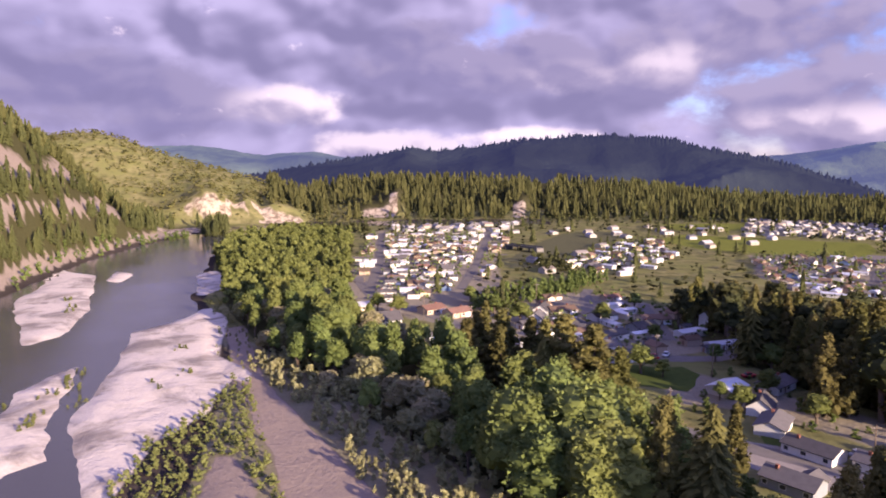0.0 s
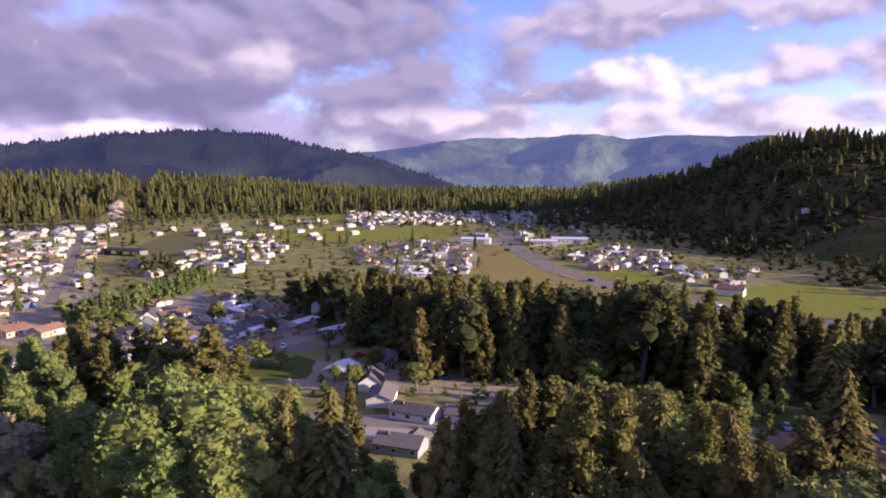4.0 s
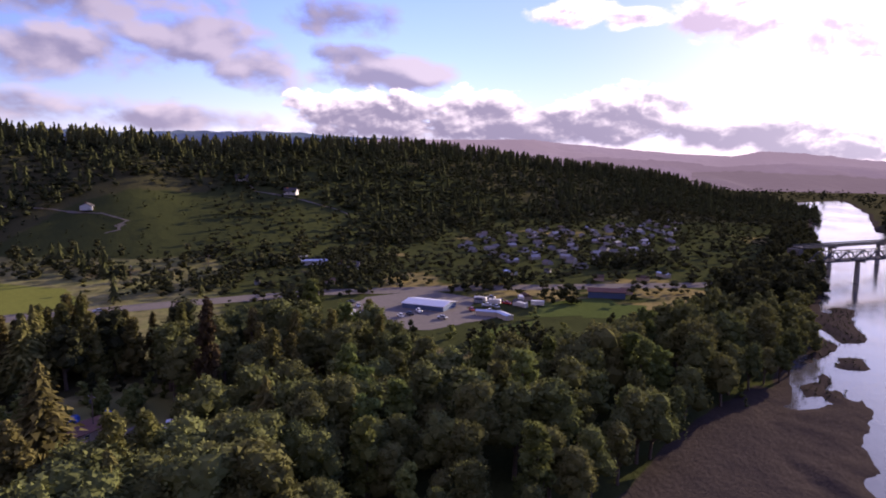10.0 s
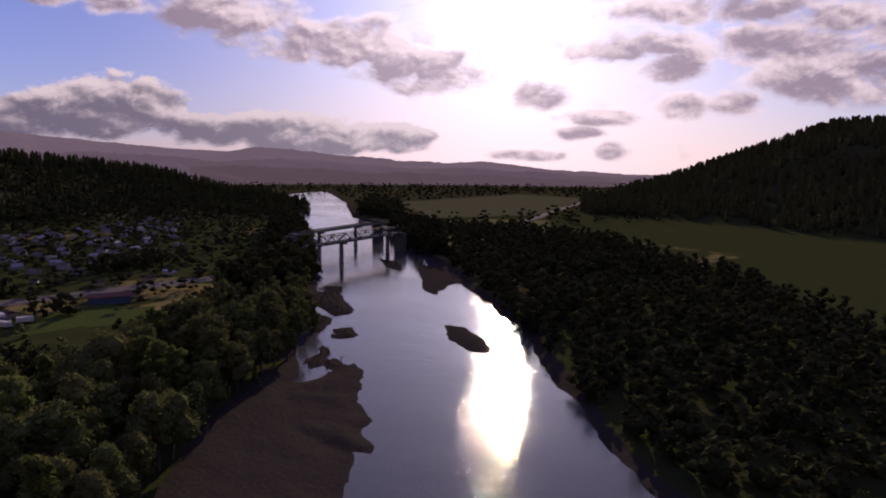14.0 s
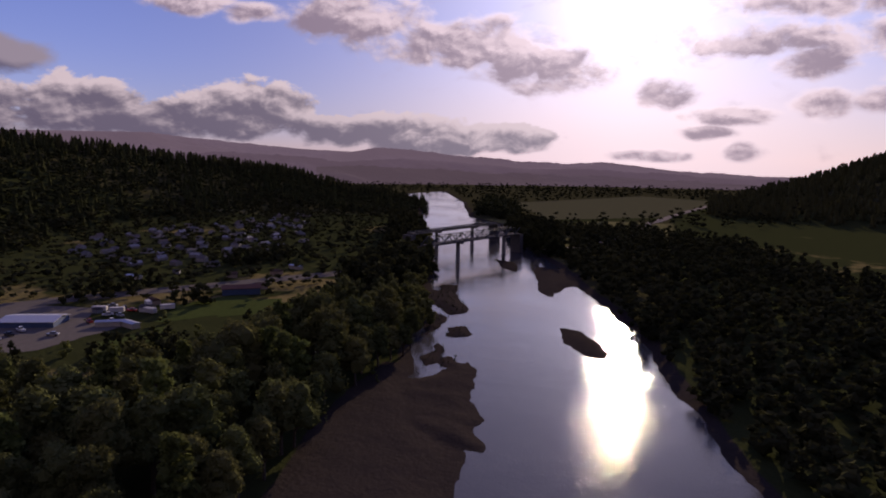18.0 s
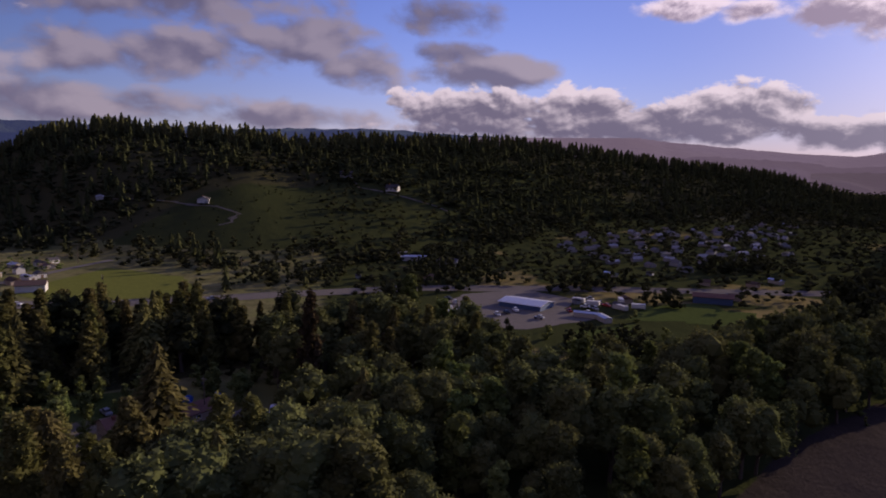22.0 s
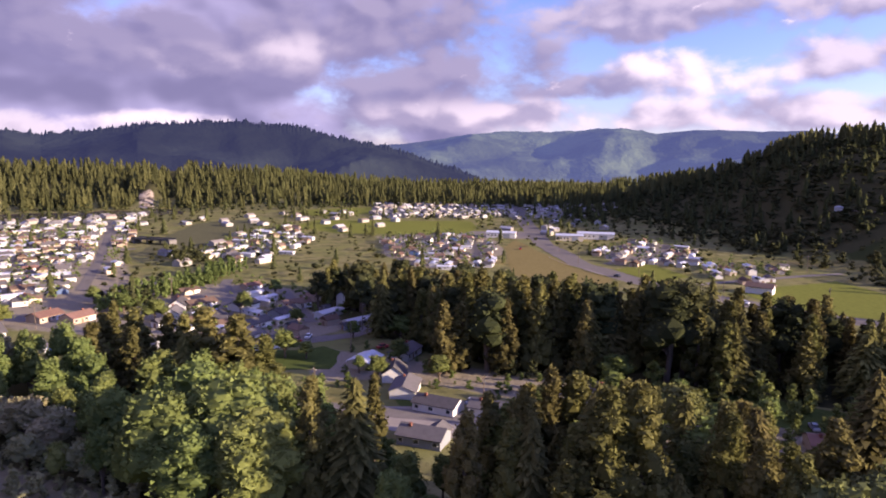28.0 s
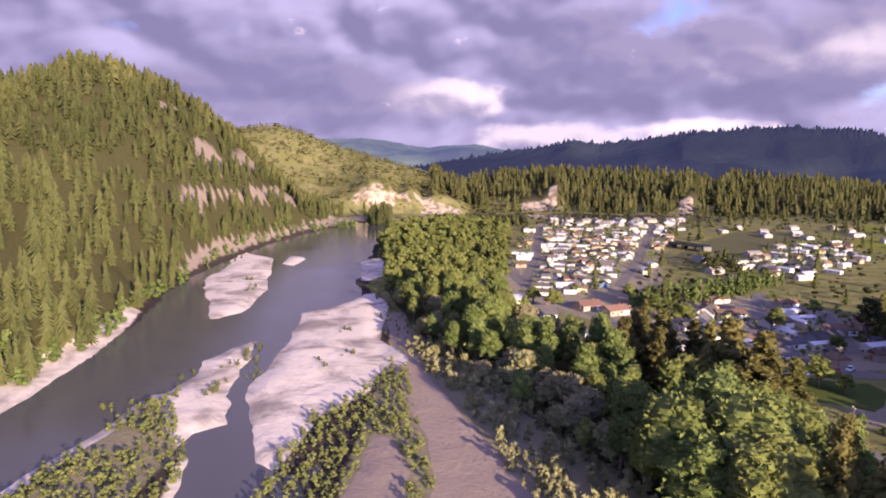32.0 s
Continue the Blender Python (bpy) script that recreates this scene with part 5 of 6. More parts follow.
PAINTS = [("white car parked on the asphalt", painted("white_car_paint", (0.75, 0.75, 0.75), 0.3, 0.05)), ("silver car parked on the asphalt", painted("silver_car_paint", (0.4, 0.41, 0.43), 0.3, 0.05, 3.0, 0.1, 0.4)),
          ("dark blue car parked on the asphalt", painted("dark_car_paint", (0.03, 0.035, 0.05), 0.3, 0.05)), ("red car parked on the asphalt", painted("red_car_paint", (0.3, 0.03, 0.03), 0.3, 0.05))]
CARS = [car(label, paint) for label, paint in PAINTS]
CARS.append(car("white pickup truck on the driveway", PAINTS[0][1], "pickup_truck"))
SPOTS = [  # x, y, turn
    (86, 160, 125), (90, 158, 125), (99, 160, 30), (108, 152, 40), (86, 208, 40), (76, 244, 95), (81, 247, 60), (130, 122, 60), (136, 130, 60), (168, 104, 50), (100, 222, 10),
    (300, 4, 20), (304, 0, 25), (309, -4, 20), (296, -14, 60), (316, 18, 40), (322, 24, 10), (330, 28, 60), (302, 22, 80), (318, -40, 20), (326, -46, 50), (322, -36, 80), (332, -44, 0),
    (308, -36, 30), (340, -40, 60), (312, -28, 10), (285, 262, 85), (283, 300, 88), (286, 216, 92), (312, 138, 120), (300, 420, 60), (-28, 350, 120), (10, 290, 130), (60, 290, 60),
]
for i, (x, y, turn) in enumerate(SPOTS):
    m = pose(x, y, LAND + 0.12, 0, 0, turn)
    k = (i * 7 + 3) % 5 if i > 4 else (4, 0, 1, 0, 2)[i]
    if i < 5:
        CARS[k if i != 3 else 3].matrix_basis = m
    else:
        copy_thing(CARS[k], m)


def trailer(label, wall):
    """A boxy camping trailer on two wheels."""
    top = tagged(new("camping_trailer"), label, "trailer", "trailers by the workshop")
    part("body", block(0, 0, 1.55, 6.2, 2.3, 2.1, bevel=0.2), wall, top)
    part("drawbar", block(3.7, 0, 0.5, 1.4, 0.1, 0.1), STEEL, top)
    part("door", block(0.6, -1.17, 1.4, 0.7, 0.05, 1.7), TRIM, top)
    for x in (-1.6, 2.0):
        part("window", block(x, -1.17, 1.9, 1.1, 0.05, 0.6), GLASS, top, "dark window")
    for s in (-1, 1):
        bm = bmesh.new()
        bmesh.ops.create_cone(bm, cap_ends=True, segments=12, radius1=0.36, radius2=0.36, depth=0.22, matrix=pose(-0.4, s * 1.0, 0.36, 90))
        part("wheel", bm, RUBBER, top)
    return top


_trailer = trailer("white camping trailer parked by the workshop", WHITE)
for i, (x, y, turn) in enumerate([(300, 30, 20), (306, 26, 25), (326, -40, 70), (332, -34, 60), (318, -52, 30), (334, -54, 0), (322, -60, 80), (296, 24, 110), (88, 205, 40), (478, 52, 95), (472, 72, 100)]):
    m = pose(x, y, max(ground_at(x, y), LAND) + 0.1, 0, 0, turn)
    if i:
        copy_thing(_trailer, m)
    else:
        _trailer.matrix_basis = m


def tarp(x, y, turn, size):
    """A pile under a blue sheet: sagging, with a skirt that reaches the ground."""
    n = 9
    g = np.linspace(-1, 1, n)
    X, Y = np.meshgrid(g, g, indexing="ij")
    k = np.maximum(abs(X), abs(Y))
    z = 1.3 * (1 - k ** 3) + 0.25 * rough_noise(X * 10 + x, Y * 10, 6.0, 2, 4) * (1 - k)
    ob = new("tarp", fast_mesh("tarp", np.stack([X * size, Y * size * 0.6, z], -1).reshape(-1, 3), grid_faces(n, n), [SHEET], True))
    ob.matrix_basis = pose(x, y, LAND, 0, 0, turn)
    tagged(ob, "woodpile covered with a bright blue tarpaulin", "tarpaulin")


SHEET = painted("blue_tarpaulin", (0.03, 0.10, 0.40), 0.45, 0.2)
for spot in ((181, 88, 20, 2.4), (186, 82, 60, 1.8), (-8, 268, 30, 2.6), (-2, 270, 10, 2.0)):
    tarp(*spot)


def pole():
    top = tagged(new("utility_pole"), "tall wooden utility pole with crossarms", "pole", "utility poles")
    part("post", rod(0, 0, -0.5, 11.0, 0.17, 0.11), TIMBER, top)
    arm = part("crossarm", block(0, 0, 10.2, 2.4, 0.12, 0.14), TIMBER, top)
    for x in (-1.1, -0.5, 0.5, 1.1):
        part("insulator", rod(x, 0, 10.27, 10.45, 0.05, 0.04, 6), TRIM, arm)
    part("transformer", rod(0.3, 0.25, 8.6, 9.5, 0.25, 0.25), STEEL, top, "grey transformer can")
    return top


POLES = [(98, 152), (74, 236), (88, 222), (60, 178), (118, 122), (-25, 335), (-8, 305), (12, 283), (44, 255), (30, 430), (46, 338), (104, 250), (170, 78), (-45, 400), (20, 470),
         (300, 300), (300, 240), (310, 190), (335, 140), (296, 350), (320, 400), (402, 262), (380, 150), (420, 120)]
_pole = pole()
for i, (x, y) in enumerate(POLES):
    m = pose(x, y, max(ground_at(x, y), LAND), 0, 0, 30 * (i % 5))
    if i == 0:
        _pole.matrix_basis = m
    else:
        copy_thing(_pole, m)

# ---------------------------------------------------------------- trees
def sprays(at, along, width, out, rng):
    """Leaf sprays: a triangle at each point, its shading rounded towards out. at, along, out: n by 3; width: n."""
    n = len(at)
    up = rng.normal(size=(n, 3)) * 0.55 + np.array([0, 0, 1.0])
    side = np.cross(along, up)
    side /= np.linalg.norm(side, axis=1)[:, None] + 1e-9
    w = np.asarray(width)[:, None]
    root = at + along * rng.uniform(0.0, 0.35, (n, 1))
    v = np.stack([root + side * w, at + along, root - side * w], 1)
    nor = np.cross(v[:, 1] - v[:, 0], v[:, 2] - v[:, 0])
    nor /= np.linalg.norm(nor, axis=1)[:, None] + 1e-9
    flip = (nor * out).sum(1) < 0
    v[flip] = v[flip][:, ::-1]
    nor[flip] *= -1
    out = out / (np.linalg.norm(out, axis=1)[:, None] + 1e-9)
    nor = 0.80 * out + 0.50 * nor
    nor /= np.linalg.norm(nor, axis=1)[:, None]
    return v.reshape(-1, 3), np.arange(3 * n).reshape(-1, 3), np.repeat(nor, 3, 0)


def ball(divide):
    bm = bmesh.new()
    bmesh.ops.create_icosphere(bm, subdivisions=divide, radius=1.0)
    out = np.array([v.co[:] for v in bm.verts]), np.array([[v.index for v in f.verts] for f in bm.faces])
    bm.free()
    return out


BALLS = {k: ball(k) for k in (1, 2)}


def leafy_body(rng, cs, divide, size=0.80):
    """The dense inside of a crown: a lumpy mass for each lobe."""
    V, F, N, base = [], [], [], 0
    for c, s in cs:
        d, f = BALLS[divide]
        th = rng.uniform(0, 6.3)
        d = np.stack([d[:, 0] * math.cos(th) - d[:, 1] * math.sin(th), d[:, 0] * math.sin(th) + d[:, 1] * math.cos(th), d[:, 2]], -1)
        lump = 1 + 0.16 * np.sin(d[:, :1] * 5 + c[0]) * np.cos(d[:, 1:2] * 6 + c[1]) + rng.uniform(-0.14, 0.14, (len(d), 1))
        V.append(c + d * s * size * lump)
        nor = d + rng.normal(size=d.shape) * 0.25 + np.array([0, 0, 0.15])
        N.append(nor / np.linalg.norm(nor, axis=1)[:, None])
        F.append(f + base)
        base += len(d)
    return np.concatenate(V), np.concatenate(F), np.concatenate(N)


def joined(*pieces):
    """Join (verts, faces, tint, normals)."""
    base, F = 0, []
    for v, f, t, n in pieces:
        F.append(f + base)
        base += len(v)
    return np.concatenate([p[0] for p in pieces]), np.concatenate(F), np.concatenate([p[2] for p in pieces]), np.concatenate([p[3] for p in pieces])


def boughs(rng, h, w, tiers, points, bare=0.06):
    """A fir as tiers of drooping boughs: each tier a skirt with ragged tips."""
    V, F, T, N, base = [], [], [], [], 0
    for i in range(tiers):
        u = (i + rng.uniform(-0.2, 0.2)) / tiers
        u = min(max(u, 0.0), 0.97)
        z0 = h * (bare + (1 - bare) * u)
        z1 = min(h, z0 + h * (1 - bare) / tiers * 1.9)
        reach = w * ((1 - u) ** 0.8 * rng.uniform(0.78, 1.12)) + 0.02 * h
        if u < 0.12:
            reach *= 0.75
        n = max(4, int(points * (0.55 + 0.45 * (1 - u))))
        th = 2 * math.pi * (np.arange(2 * n) + rng.uniform(-0.35, 0.35, 2 * n)) / (2 * n) + i * 1.3
        tip = np.arange(2 * n) % 2 == 0
        rr = reach * np.where(tip, rng.uniform(0.75, 1.22, 2 * n), rng.uniform(0.42, 0.66, 2 * n))
        z = np.where(tip, z0 - 0.10 * rr + rng.uniform(-0.012, 0.012, 2 * n) * h, z0 + 0.22 * (z1 - z0))
        V.append(np.concatenate([[[rng.normal() * 0.01 * h, rng.normal() * 0.01 * h, z1]], np.stack([rr * np.cos(th), rr * np.sin(th), z], -1)]))
        nor = np.stack([np.cos(th), np.sin(th), np.full(2 * n, 0.55)], -1) + rng.normal(size=(2 * n, 3)) * 0.16
        N.append(np.concatenate([[[0, 0, 1.0]], nor / np.linalg.norm(nor, axis=1)[:, None]]))
        # paler bough tips, darker hollows between them: light put into the tint
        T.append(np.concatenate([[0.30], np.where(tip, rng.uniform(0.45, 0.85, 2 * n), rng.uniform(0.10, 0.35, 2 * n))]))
        k = np.arange(2 * n)
        F.append(np.stack([np.zeros(2 * n, int), 1 + k, 1 + (k + 1) % (2 * n)], -1) + base)
        base += 2 * n + 1
    return np.concatenate(V), np.concatenate(F), np.concatenate(T), np.concatenate(N)


def tube(points, radii, sides=6):
    """A tapered limb through points."""
    p, V = np.asarray(points, float), []
    for i, (c, r) in enumerate(zip(p, radii)):
        t = p[min(i + 1, len(p) - 1)] - p[max(i - 1, 0)]
        t /= np.linalg.norm(t)
        a = np.cross(t, (0.3, 0.9, 0.2))
        a /= np.linalg.norm(a)
        b = np.cross(t, a)
        for k in range(sides):
            th = 2 * math.pi * k / sides
            V.append(c + r * (a * math.cos(th) + b * math.sin(th)))
    return np.array(V), grid_faces(len(p), sides, True)


def conifer_leaves(rng, h, w, levels, around, per, bare=0.12, ragged=0.5):
    at, along, width, tint, face = [], [], [], [], []
    lean = rng.uniform(0, 6.3)
    for i in range(levels):
        u = (i + rng.uniform(0, 0.8)) / levels
        z = h * (bare + (1 - bare) * u)
        reach = w * (1 - u) ** 0.75 * (0.72 + ragged * rng.uniform(-0.5, 0.9)) + 0.25
        if u < 0.15:
            reach *= 0.6 + 2.6 * u
        n = max(3, int(around * (0.45 + 0.55 * (1 - u))))
        for k in range(n):
            th = 2 * math.pi * (k + rng.uniform(-0.4, 0.4)) / n + i * 2.4
            rr = reach * rng.uniform(0.7, 1.15) * (1 + 0.18 * math.sin(th + lean))
            out = np.array([math.cos(th), math.sin(th), 0])
            for q in range(per):
                f = (q + 0.6) / per if per > 1 else 0.08
                ln = rr * 1.12 + 0.2 if per == 1 else rr * (0.75 / per + (0.06 if per > 3 else 0.14)) + 0.30
                d = out * rng.uniform(0.75, 1.0) + np.array([rng.normal() * 0.35, rng.normal() * 0.35, -0.30 - 0.3 * f + rng.normal() * 0.18])
                d /= np.linalg.norm(d)
                at.append(np.array([0, 0, z + 0.08 * rr * (1 - f)]) + out * rr * f * 0.72 + rng.normal(size=3) * 0.12)
                along.append(d * ln)
                face.append(out * 0.9 + np.array([0, 0, 0.55]))
                width.append(ln * rng.uniform(0.28, 0.45) * (1.1 if per == 1 else 1.0))
                # tint pales towards the lit outer end of the bough
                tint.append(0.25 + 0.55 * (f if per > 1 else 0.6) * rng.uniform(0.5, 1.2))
    # the leader
    at.append(np.array([0, 0, h * 0.96]))
    along.append(np.array([0.05, 0.03, h * 0.06]))
    width.append(0.25)
    tint.append(0.5)
    face.append(np.array([0.3, -0.3, 1.0]))
    v, f, nor = sprays(np.array(at), np.array(along), np.array(width), np.array(face), rng)
    return joined((v, f, np.repeat(tint, 3), nor), boughs(rng, h, w * 0.72, int(levels * 0.5), around, bare))


def broad_leaves(rng, h, w, lobes, per, size, low=0.25, divide=1, column=False):
    at, along, width, tint, face = [], [], [], [], []
    cs = []
    for k in range(lobes):
        u = (k + 0.5) / lobes
        if column:                                       # ragged tufts up a tall trunk
            th, rad = k * 2.4 + rng.uniform(-0.6, 0.6), w * 0.62 * (1 - u) ** 0.7 * rng.uniform(0.35, 1.15)
            c = np.array([rad * math.cos(th), rad * math.sin(th), h * (0.10 + 0.87 * u)])
            cs.append((c, np.array([1, 1, rng.uniform(0.9, 1.6)]) * (w * rng.uniform(0.24, 0.38) * (1 - 0.70 * u) + 0.012 * h)))
            continue
        th, rad = k * 2.4 + rng.uniform(-0.5, 0.5), w * 0.55 * math.sqrt(rng.uniform(0.1, 1.0)) * (1 - 0.55 * u)
        c = np.array([rad * math.cos(th), rad * math.sin(th), h * (low + 0.16 + (0.92 - low - 0.22) * u)])
        s = np.array([1, 1, rng.uniform(0.7, 1.05)]) * w * rng.uniform(0.34, 0.52) * (1 - 0.30 * u)
        cs.append((c, s))
    for c, s in cs:
        d = rng.normal(size=(per, 3))
        d /= np.linalg.norm(d, axis=1)[:, None]
        d[:, 2] = np.where(d[:, 2] < -0.35, -d[:, 2], d[:, 2])
        rr = rng.uniform(0.80, 1.10, (per, 1)) * (1 + 0.22 * np.sin(d[:, :1] * 5 + c[0]) * np.cos(d[:, 1:2] * 6 + c[1]))
        p = c + d * s * rr
        g = d * 0.6 + rng.normal(size=(per, 3)) * 0.7
        g /= np.linalg.norm(g, axis=1)[:, None]
        ln = size * rng.uniform(0.6, 1.35, (per, 1))
        at.append(p - g * ln * 0.5)
        along.append(g * ln)
        face.append(d + np.array([c[0], c[1], 0.0]) * 0.5 / w + np.array([0, 0, 0.15]))
        width.append(ln[:, 0] * rng.uniform(0.35, 0.6, per))
        # leaves and body pale towards the crown's top, as if lit from above
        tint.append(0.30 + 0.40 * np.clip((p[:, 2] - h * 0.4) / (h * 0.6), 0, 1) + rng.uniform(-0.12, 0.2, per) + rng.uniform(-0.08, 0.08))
    v, f, nor = sprays(np.concatenate(at), np.concatenate(along), np.concatenate(width), np.concatenate(face), rng)
    bv, bf, bn = leafy_body(rng, cs, divide)
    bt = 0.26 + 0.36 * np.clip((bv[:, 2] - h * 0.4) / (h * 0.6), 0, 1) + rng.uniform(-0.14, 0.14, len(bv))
    return (*joined((v, f, np.repeat(np.concatenate(tint), 3), nor), (bv, bf, bt, bn)), cs)


def tree(name, label, category, kind, h, w, seed, leaf, group, rich=False, column=False):
    """A tree with its trunk and crown, at the origin; rich for those that stand near."""
    rng = np.random.default_rng(seed)
    top = tagged(new(name), label, category, group)
    r = h * 0.017 + 0.06
    bend = rng.normal(size=2) * h * 0.012
    if kind == "conifer":
        v, f = tube([(0, 0, -0.6), (bend[0], bend[1], h * 0.35), (bend[1], bend[0], h * 0.7), (0, 0, h * 0.97)], (r * 1.25, r, r * 0.55, 0.04), 7)
        if column:
            lv, lf, tint, nor, _ = broad_leaves(rng, h, w, 36, 92 if rich else 44, 0.64 if rich else 0.96, 0.1, 1, True)
        else:
            lv, lf, tint, nor = conifer_leaves(rng, h, w, int(h * (2.2 if rich else 1.7)), 12 if rich else 10, 6 if rich else 4, 0.06)
    else:
        low = 0.10 if kind == "poplar" else 0.24
        lobes = 15
        lv, lf, tint, nor, cs = broad_leaves(rng, h, w, lobes, 175 if rich else 70, 0.52 if rich else 0.72, low, 2 if rich else 1)
        v, f = tube([(0, 0, -0.6), (bend[0], bend[1], h * 0.3), (bend[1], bend[0], h * 0.75)], (r * 1.3, r, r * 0.4), 7)
        for c, s in cs[:9]:
            v2, f2 = tube([(bend[0] * 0.6, bend[1] * 0.6, h * low), (c[0] * 0.5, c[1] * 0.5, h * low * 0.5 + c[2] * 0.5), tuple(c)], (r * 0.5, r * 0.35, r * 0.12), 5)
            f = np.concatenate([f, f2 + len(v)])
            v = np.concatenate([v, v2])
    t = new("trunk", fast_mesh("trunk", v, f, [BARK], True))
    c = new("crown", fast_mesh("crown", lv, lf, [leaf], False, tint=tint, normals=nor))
    t.parent = c.parent = top
    return top


def conifers(n, seed, rich):
    return [tree("conifer_tree", "tall dark olive-green conifer with ragged drooping boughs", "tree", "conifer", 28 + 2 * (i % 3), 6.8 + 0.8 * (i % 4), seed + i, LIT_REDWOOD, "conifers by the river", rich, i % 4 != 3) for i in range(n)]


def broads(n, seed, rich):
    return [tree("broadleaf_tree", "full green cottonwood with a rounded leafy crown", "tree", "broad", 16 + 1.5 * (i % 3), 5.3 + 0.6 * (i % 4), seed + i, BROAD, "broadleaf trees by the river", rich) for i in range(n)]


CONIFER_NEAR, CONIFER_KINDS = conifers(5, 100, True), conifers(5, 120, False)
RUST_KIND = tree("conifer_tree", "tall reddish-brown dying conifer among green firs", "tree", "conifer", 30, 6.2, 130, RUST, "conifers by the river", False, True)
BROAD_NEAR, BROAD_KINDS = broads(5, 200, True), broads(6, 220, False)
SOUTH_KINDS = [tree("broadleaf_tree", "dusky green cottonwood in the riverside wood", "tree", "broad", 16 + 1.5 * (i % 3), 5.5 + 0.6 * (i % 4), 270 + i, DIM_LEAF, "broadleaf trees by the river") for i in range(5)]
SOUTH_NEAR = [tree("broadleaf_tree", "dusky green cottonwood on the near bank", "tree", "broad", 17 + 1.5 * i, 5.6 + 0.6 * i, 280 + i, DIM_LEAF, "broadleaf trees by the river", True) for i in range(3)]
DARK_KINDS = [tree("broadleaf_tree", "tall dark broadleaf tree among the firs", "tree", "broad", 22 + i, 6.4 + 0.6 * i, 240 + i, SHADED_LEAF, "broadleaf trees by the river") for i in range(3)]
WILLOW_KINDS = [tree("willow_tree", "pale grey-green willow with a ragged crown", "tree", "broad", 9 + i, 5.0 + 0.4 * i, 230 + i, PALE, "willows along the gravel") for i in range(3)]
POPLAR_KINDS = [tree("poplar_tree", "slim upright poplar in full leaf", "tree", "poplar", 17, 3.6, 250 + i, BROAD, "poplars") for i in range(2)]
USED = set()
STANDING = []


def plant(kinds, pick, x, y, height, rng, wide=1.0):
    """Stand a copy of one of the kinds at x, y, grown to a height."""
    if math.hypot(x, y) < 146:
        kinds = {id(CONIFER_KINDS): CONIFER_NEAR, id(BROAD_KINDS): BROAD_NEAR, id(SOUTH_KINDS): SOUTH_NEAR}.get(id(kinds), kinds)
    ob = kinds[pick % len(kinds)]
    base = ob["grown"] if "grown" in ob else max(v.co.z for v in ob.children[1].data.vertices)
    ob["grown"] = base
    s = height / base
    m = pose(x, y, max(ground_at(x, y), 0.3) - 0.1, rng.uniform(-2, 2), rng.uniform(-2, 2), rng.uniform(0, 360)) @ Matrix.Diagonal((s * wide, s * wide, s, 1))
    STANDING.append((x, y))
    if ob.name not in USED:
        USED.add(ob.name)
        ob.matrix_basis = m
    else:
        copy_thing(ob, Matrix.Identity(4)).matrix_basis = m


BUILT_AT = np.array(BUILT)
LANE_POINTS = np.concatenate([np.linspace(a, b, max(2, int(math.dist(a, b) / 2))) for line in LANES for a, b in zip(line, line[1:])])


def clear_of(x, y, lanes=6.0, walls=2.0):
    if ((LANE_POINTS[:, 0] - x) ** 2 + (LANE_POINTS[:, 1] - y) ** 2).min() < lanes ** 2:
        return False
    return not (np.hypot(BUILT_AT[:, 0] - x, BUILT_AT[:, 1] - y) < BUILT_AT[:, 2] + walls).any()


def polar(bearing, r):
    b = math.radians(bearing)
    return -r * math.sin(b), r * math.cos(b)


rng = random.Random(5)
# single conifers that stand out: bearing, distance, height
TALL = [
    (-8.5, 128, 24), (-12.5, 124, 25), (-14.5, 126, 27), (-18.3, 128, 27), (-21.8, 127, 27), (-33.5, 122, 26), (-35.5, 124, 29), (-38, 122, 31), (-40.5, 124, 30), (-42.7, 122, 30), (-45, 124, 28),
    (-49, 126, 27), (-51.5, 124, 29), (-55, 122, 27), (-59.8, 120, 27), (-66, 118, 25), (-68, 116, 25), (-71, 112, 23), (-73.5, 190, 31), (-40, 102, 23), (-58.5, 108, 23), (-47, 108, 22),
    (-3.5, 236, 22), (-5.0, 208, 20), (-8.5, 214, 21), (-10.5, 206, 20), (-12.2, 200, 20), (-23.5, 150, 20), (-29.5, 215, 23), (-31, 218, 22), (-62, 172, 24), (-78, 150, 22),
]
for i, (b, r, h) in enumerate(TALL):
    x, y = polar(b, r)
    if i == 18:
        plant([RUST_KIND], 0, x, y, h, rng, 0.9)
    elif i < 3 or (b < -33 and i % 3 == 0 and r < 130):
        plant(BROAD_KINDS, i, x, y, h * 0.68, rng, 1.3)
    else:
        plant(CONIFER_KINDS, rng.randrange(6), x, y, h, rng, rng.uniform(1.0, 1.4))

# a close stand along the near bank, lower where the houses show behind it
b = -31.5
while b > -80.0:
    for r in (rng.uniform(103, 110), rng.uniform(112, 119), rng.uniform(121, 132)):
        x, y = polar(b + rng.uniform(-1.0, 1.0), r)
        if b > -39.5 and r > 112:
            continue
        drop = rng.uniform(22.5, 24.5) if -51.0 < b < -47.0 else rng.uniform(20.5, 23.5) if -66 < b < -57 or b > -39.5 else rng.uniform(17.8, 22.0) if b > -66 else rng.uniform(20.0, 24.0)
        h = 69 - r * math.tan(math.radians(drop))
        if rng.random() < 0.34 or b < -69:
            plant(SOUTH_KINDS if b < -44 else BROAD_KINDS, rng.randrange(6), x, y, min(h * 0.85, 21), rng, 1.15)
        else:
            plant(CONIFER_KINDS, rng.randrange(6), x, y, h, rng, rng.uniform(0.95, 1.3))
    b -= 2.9
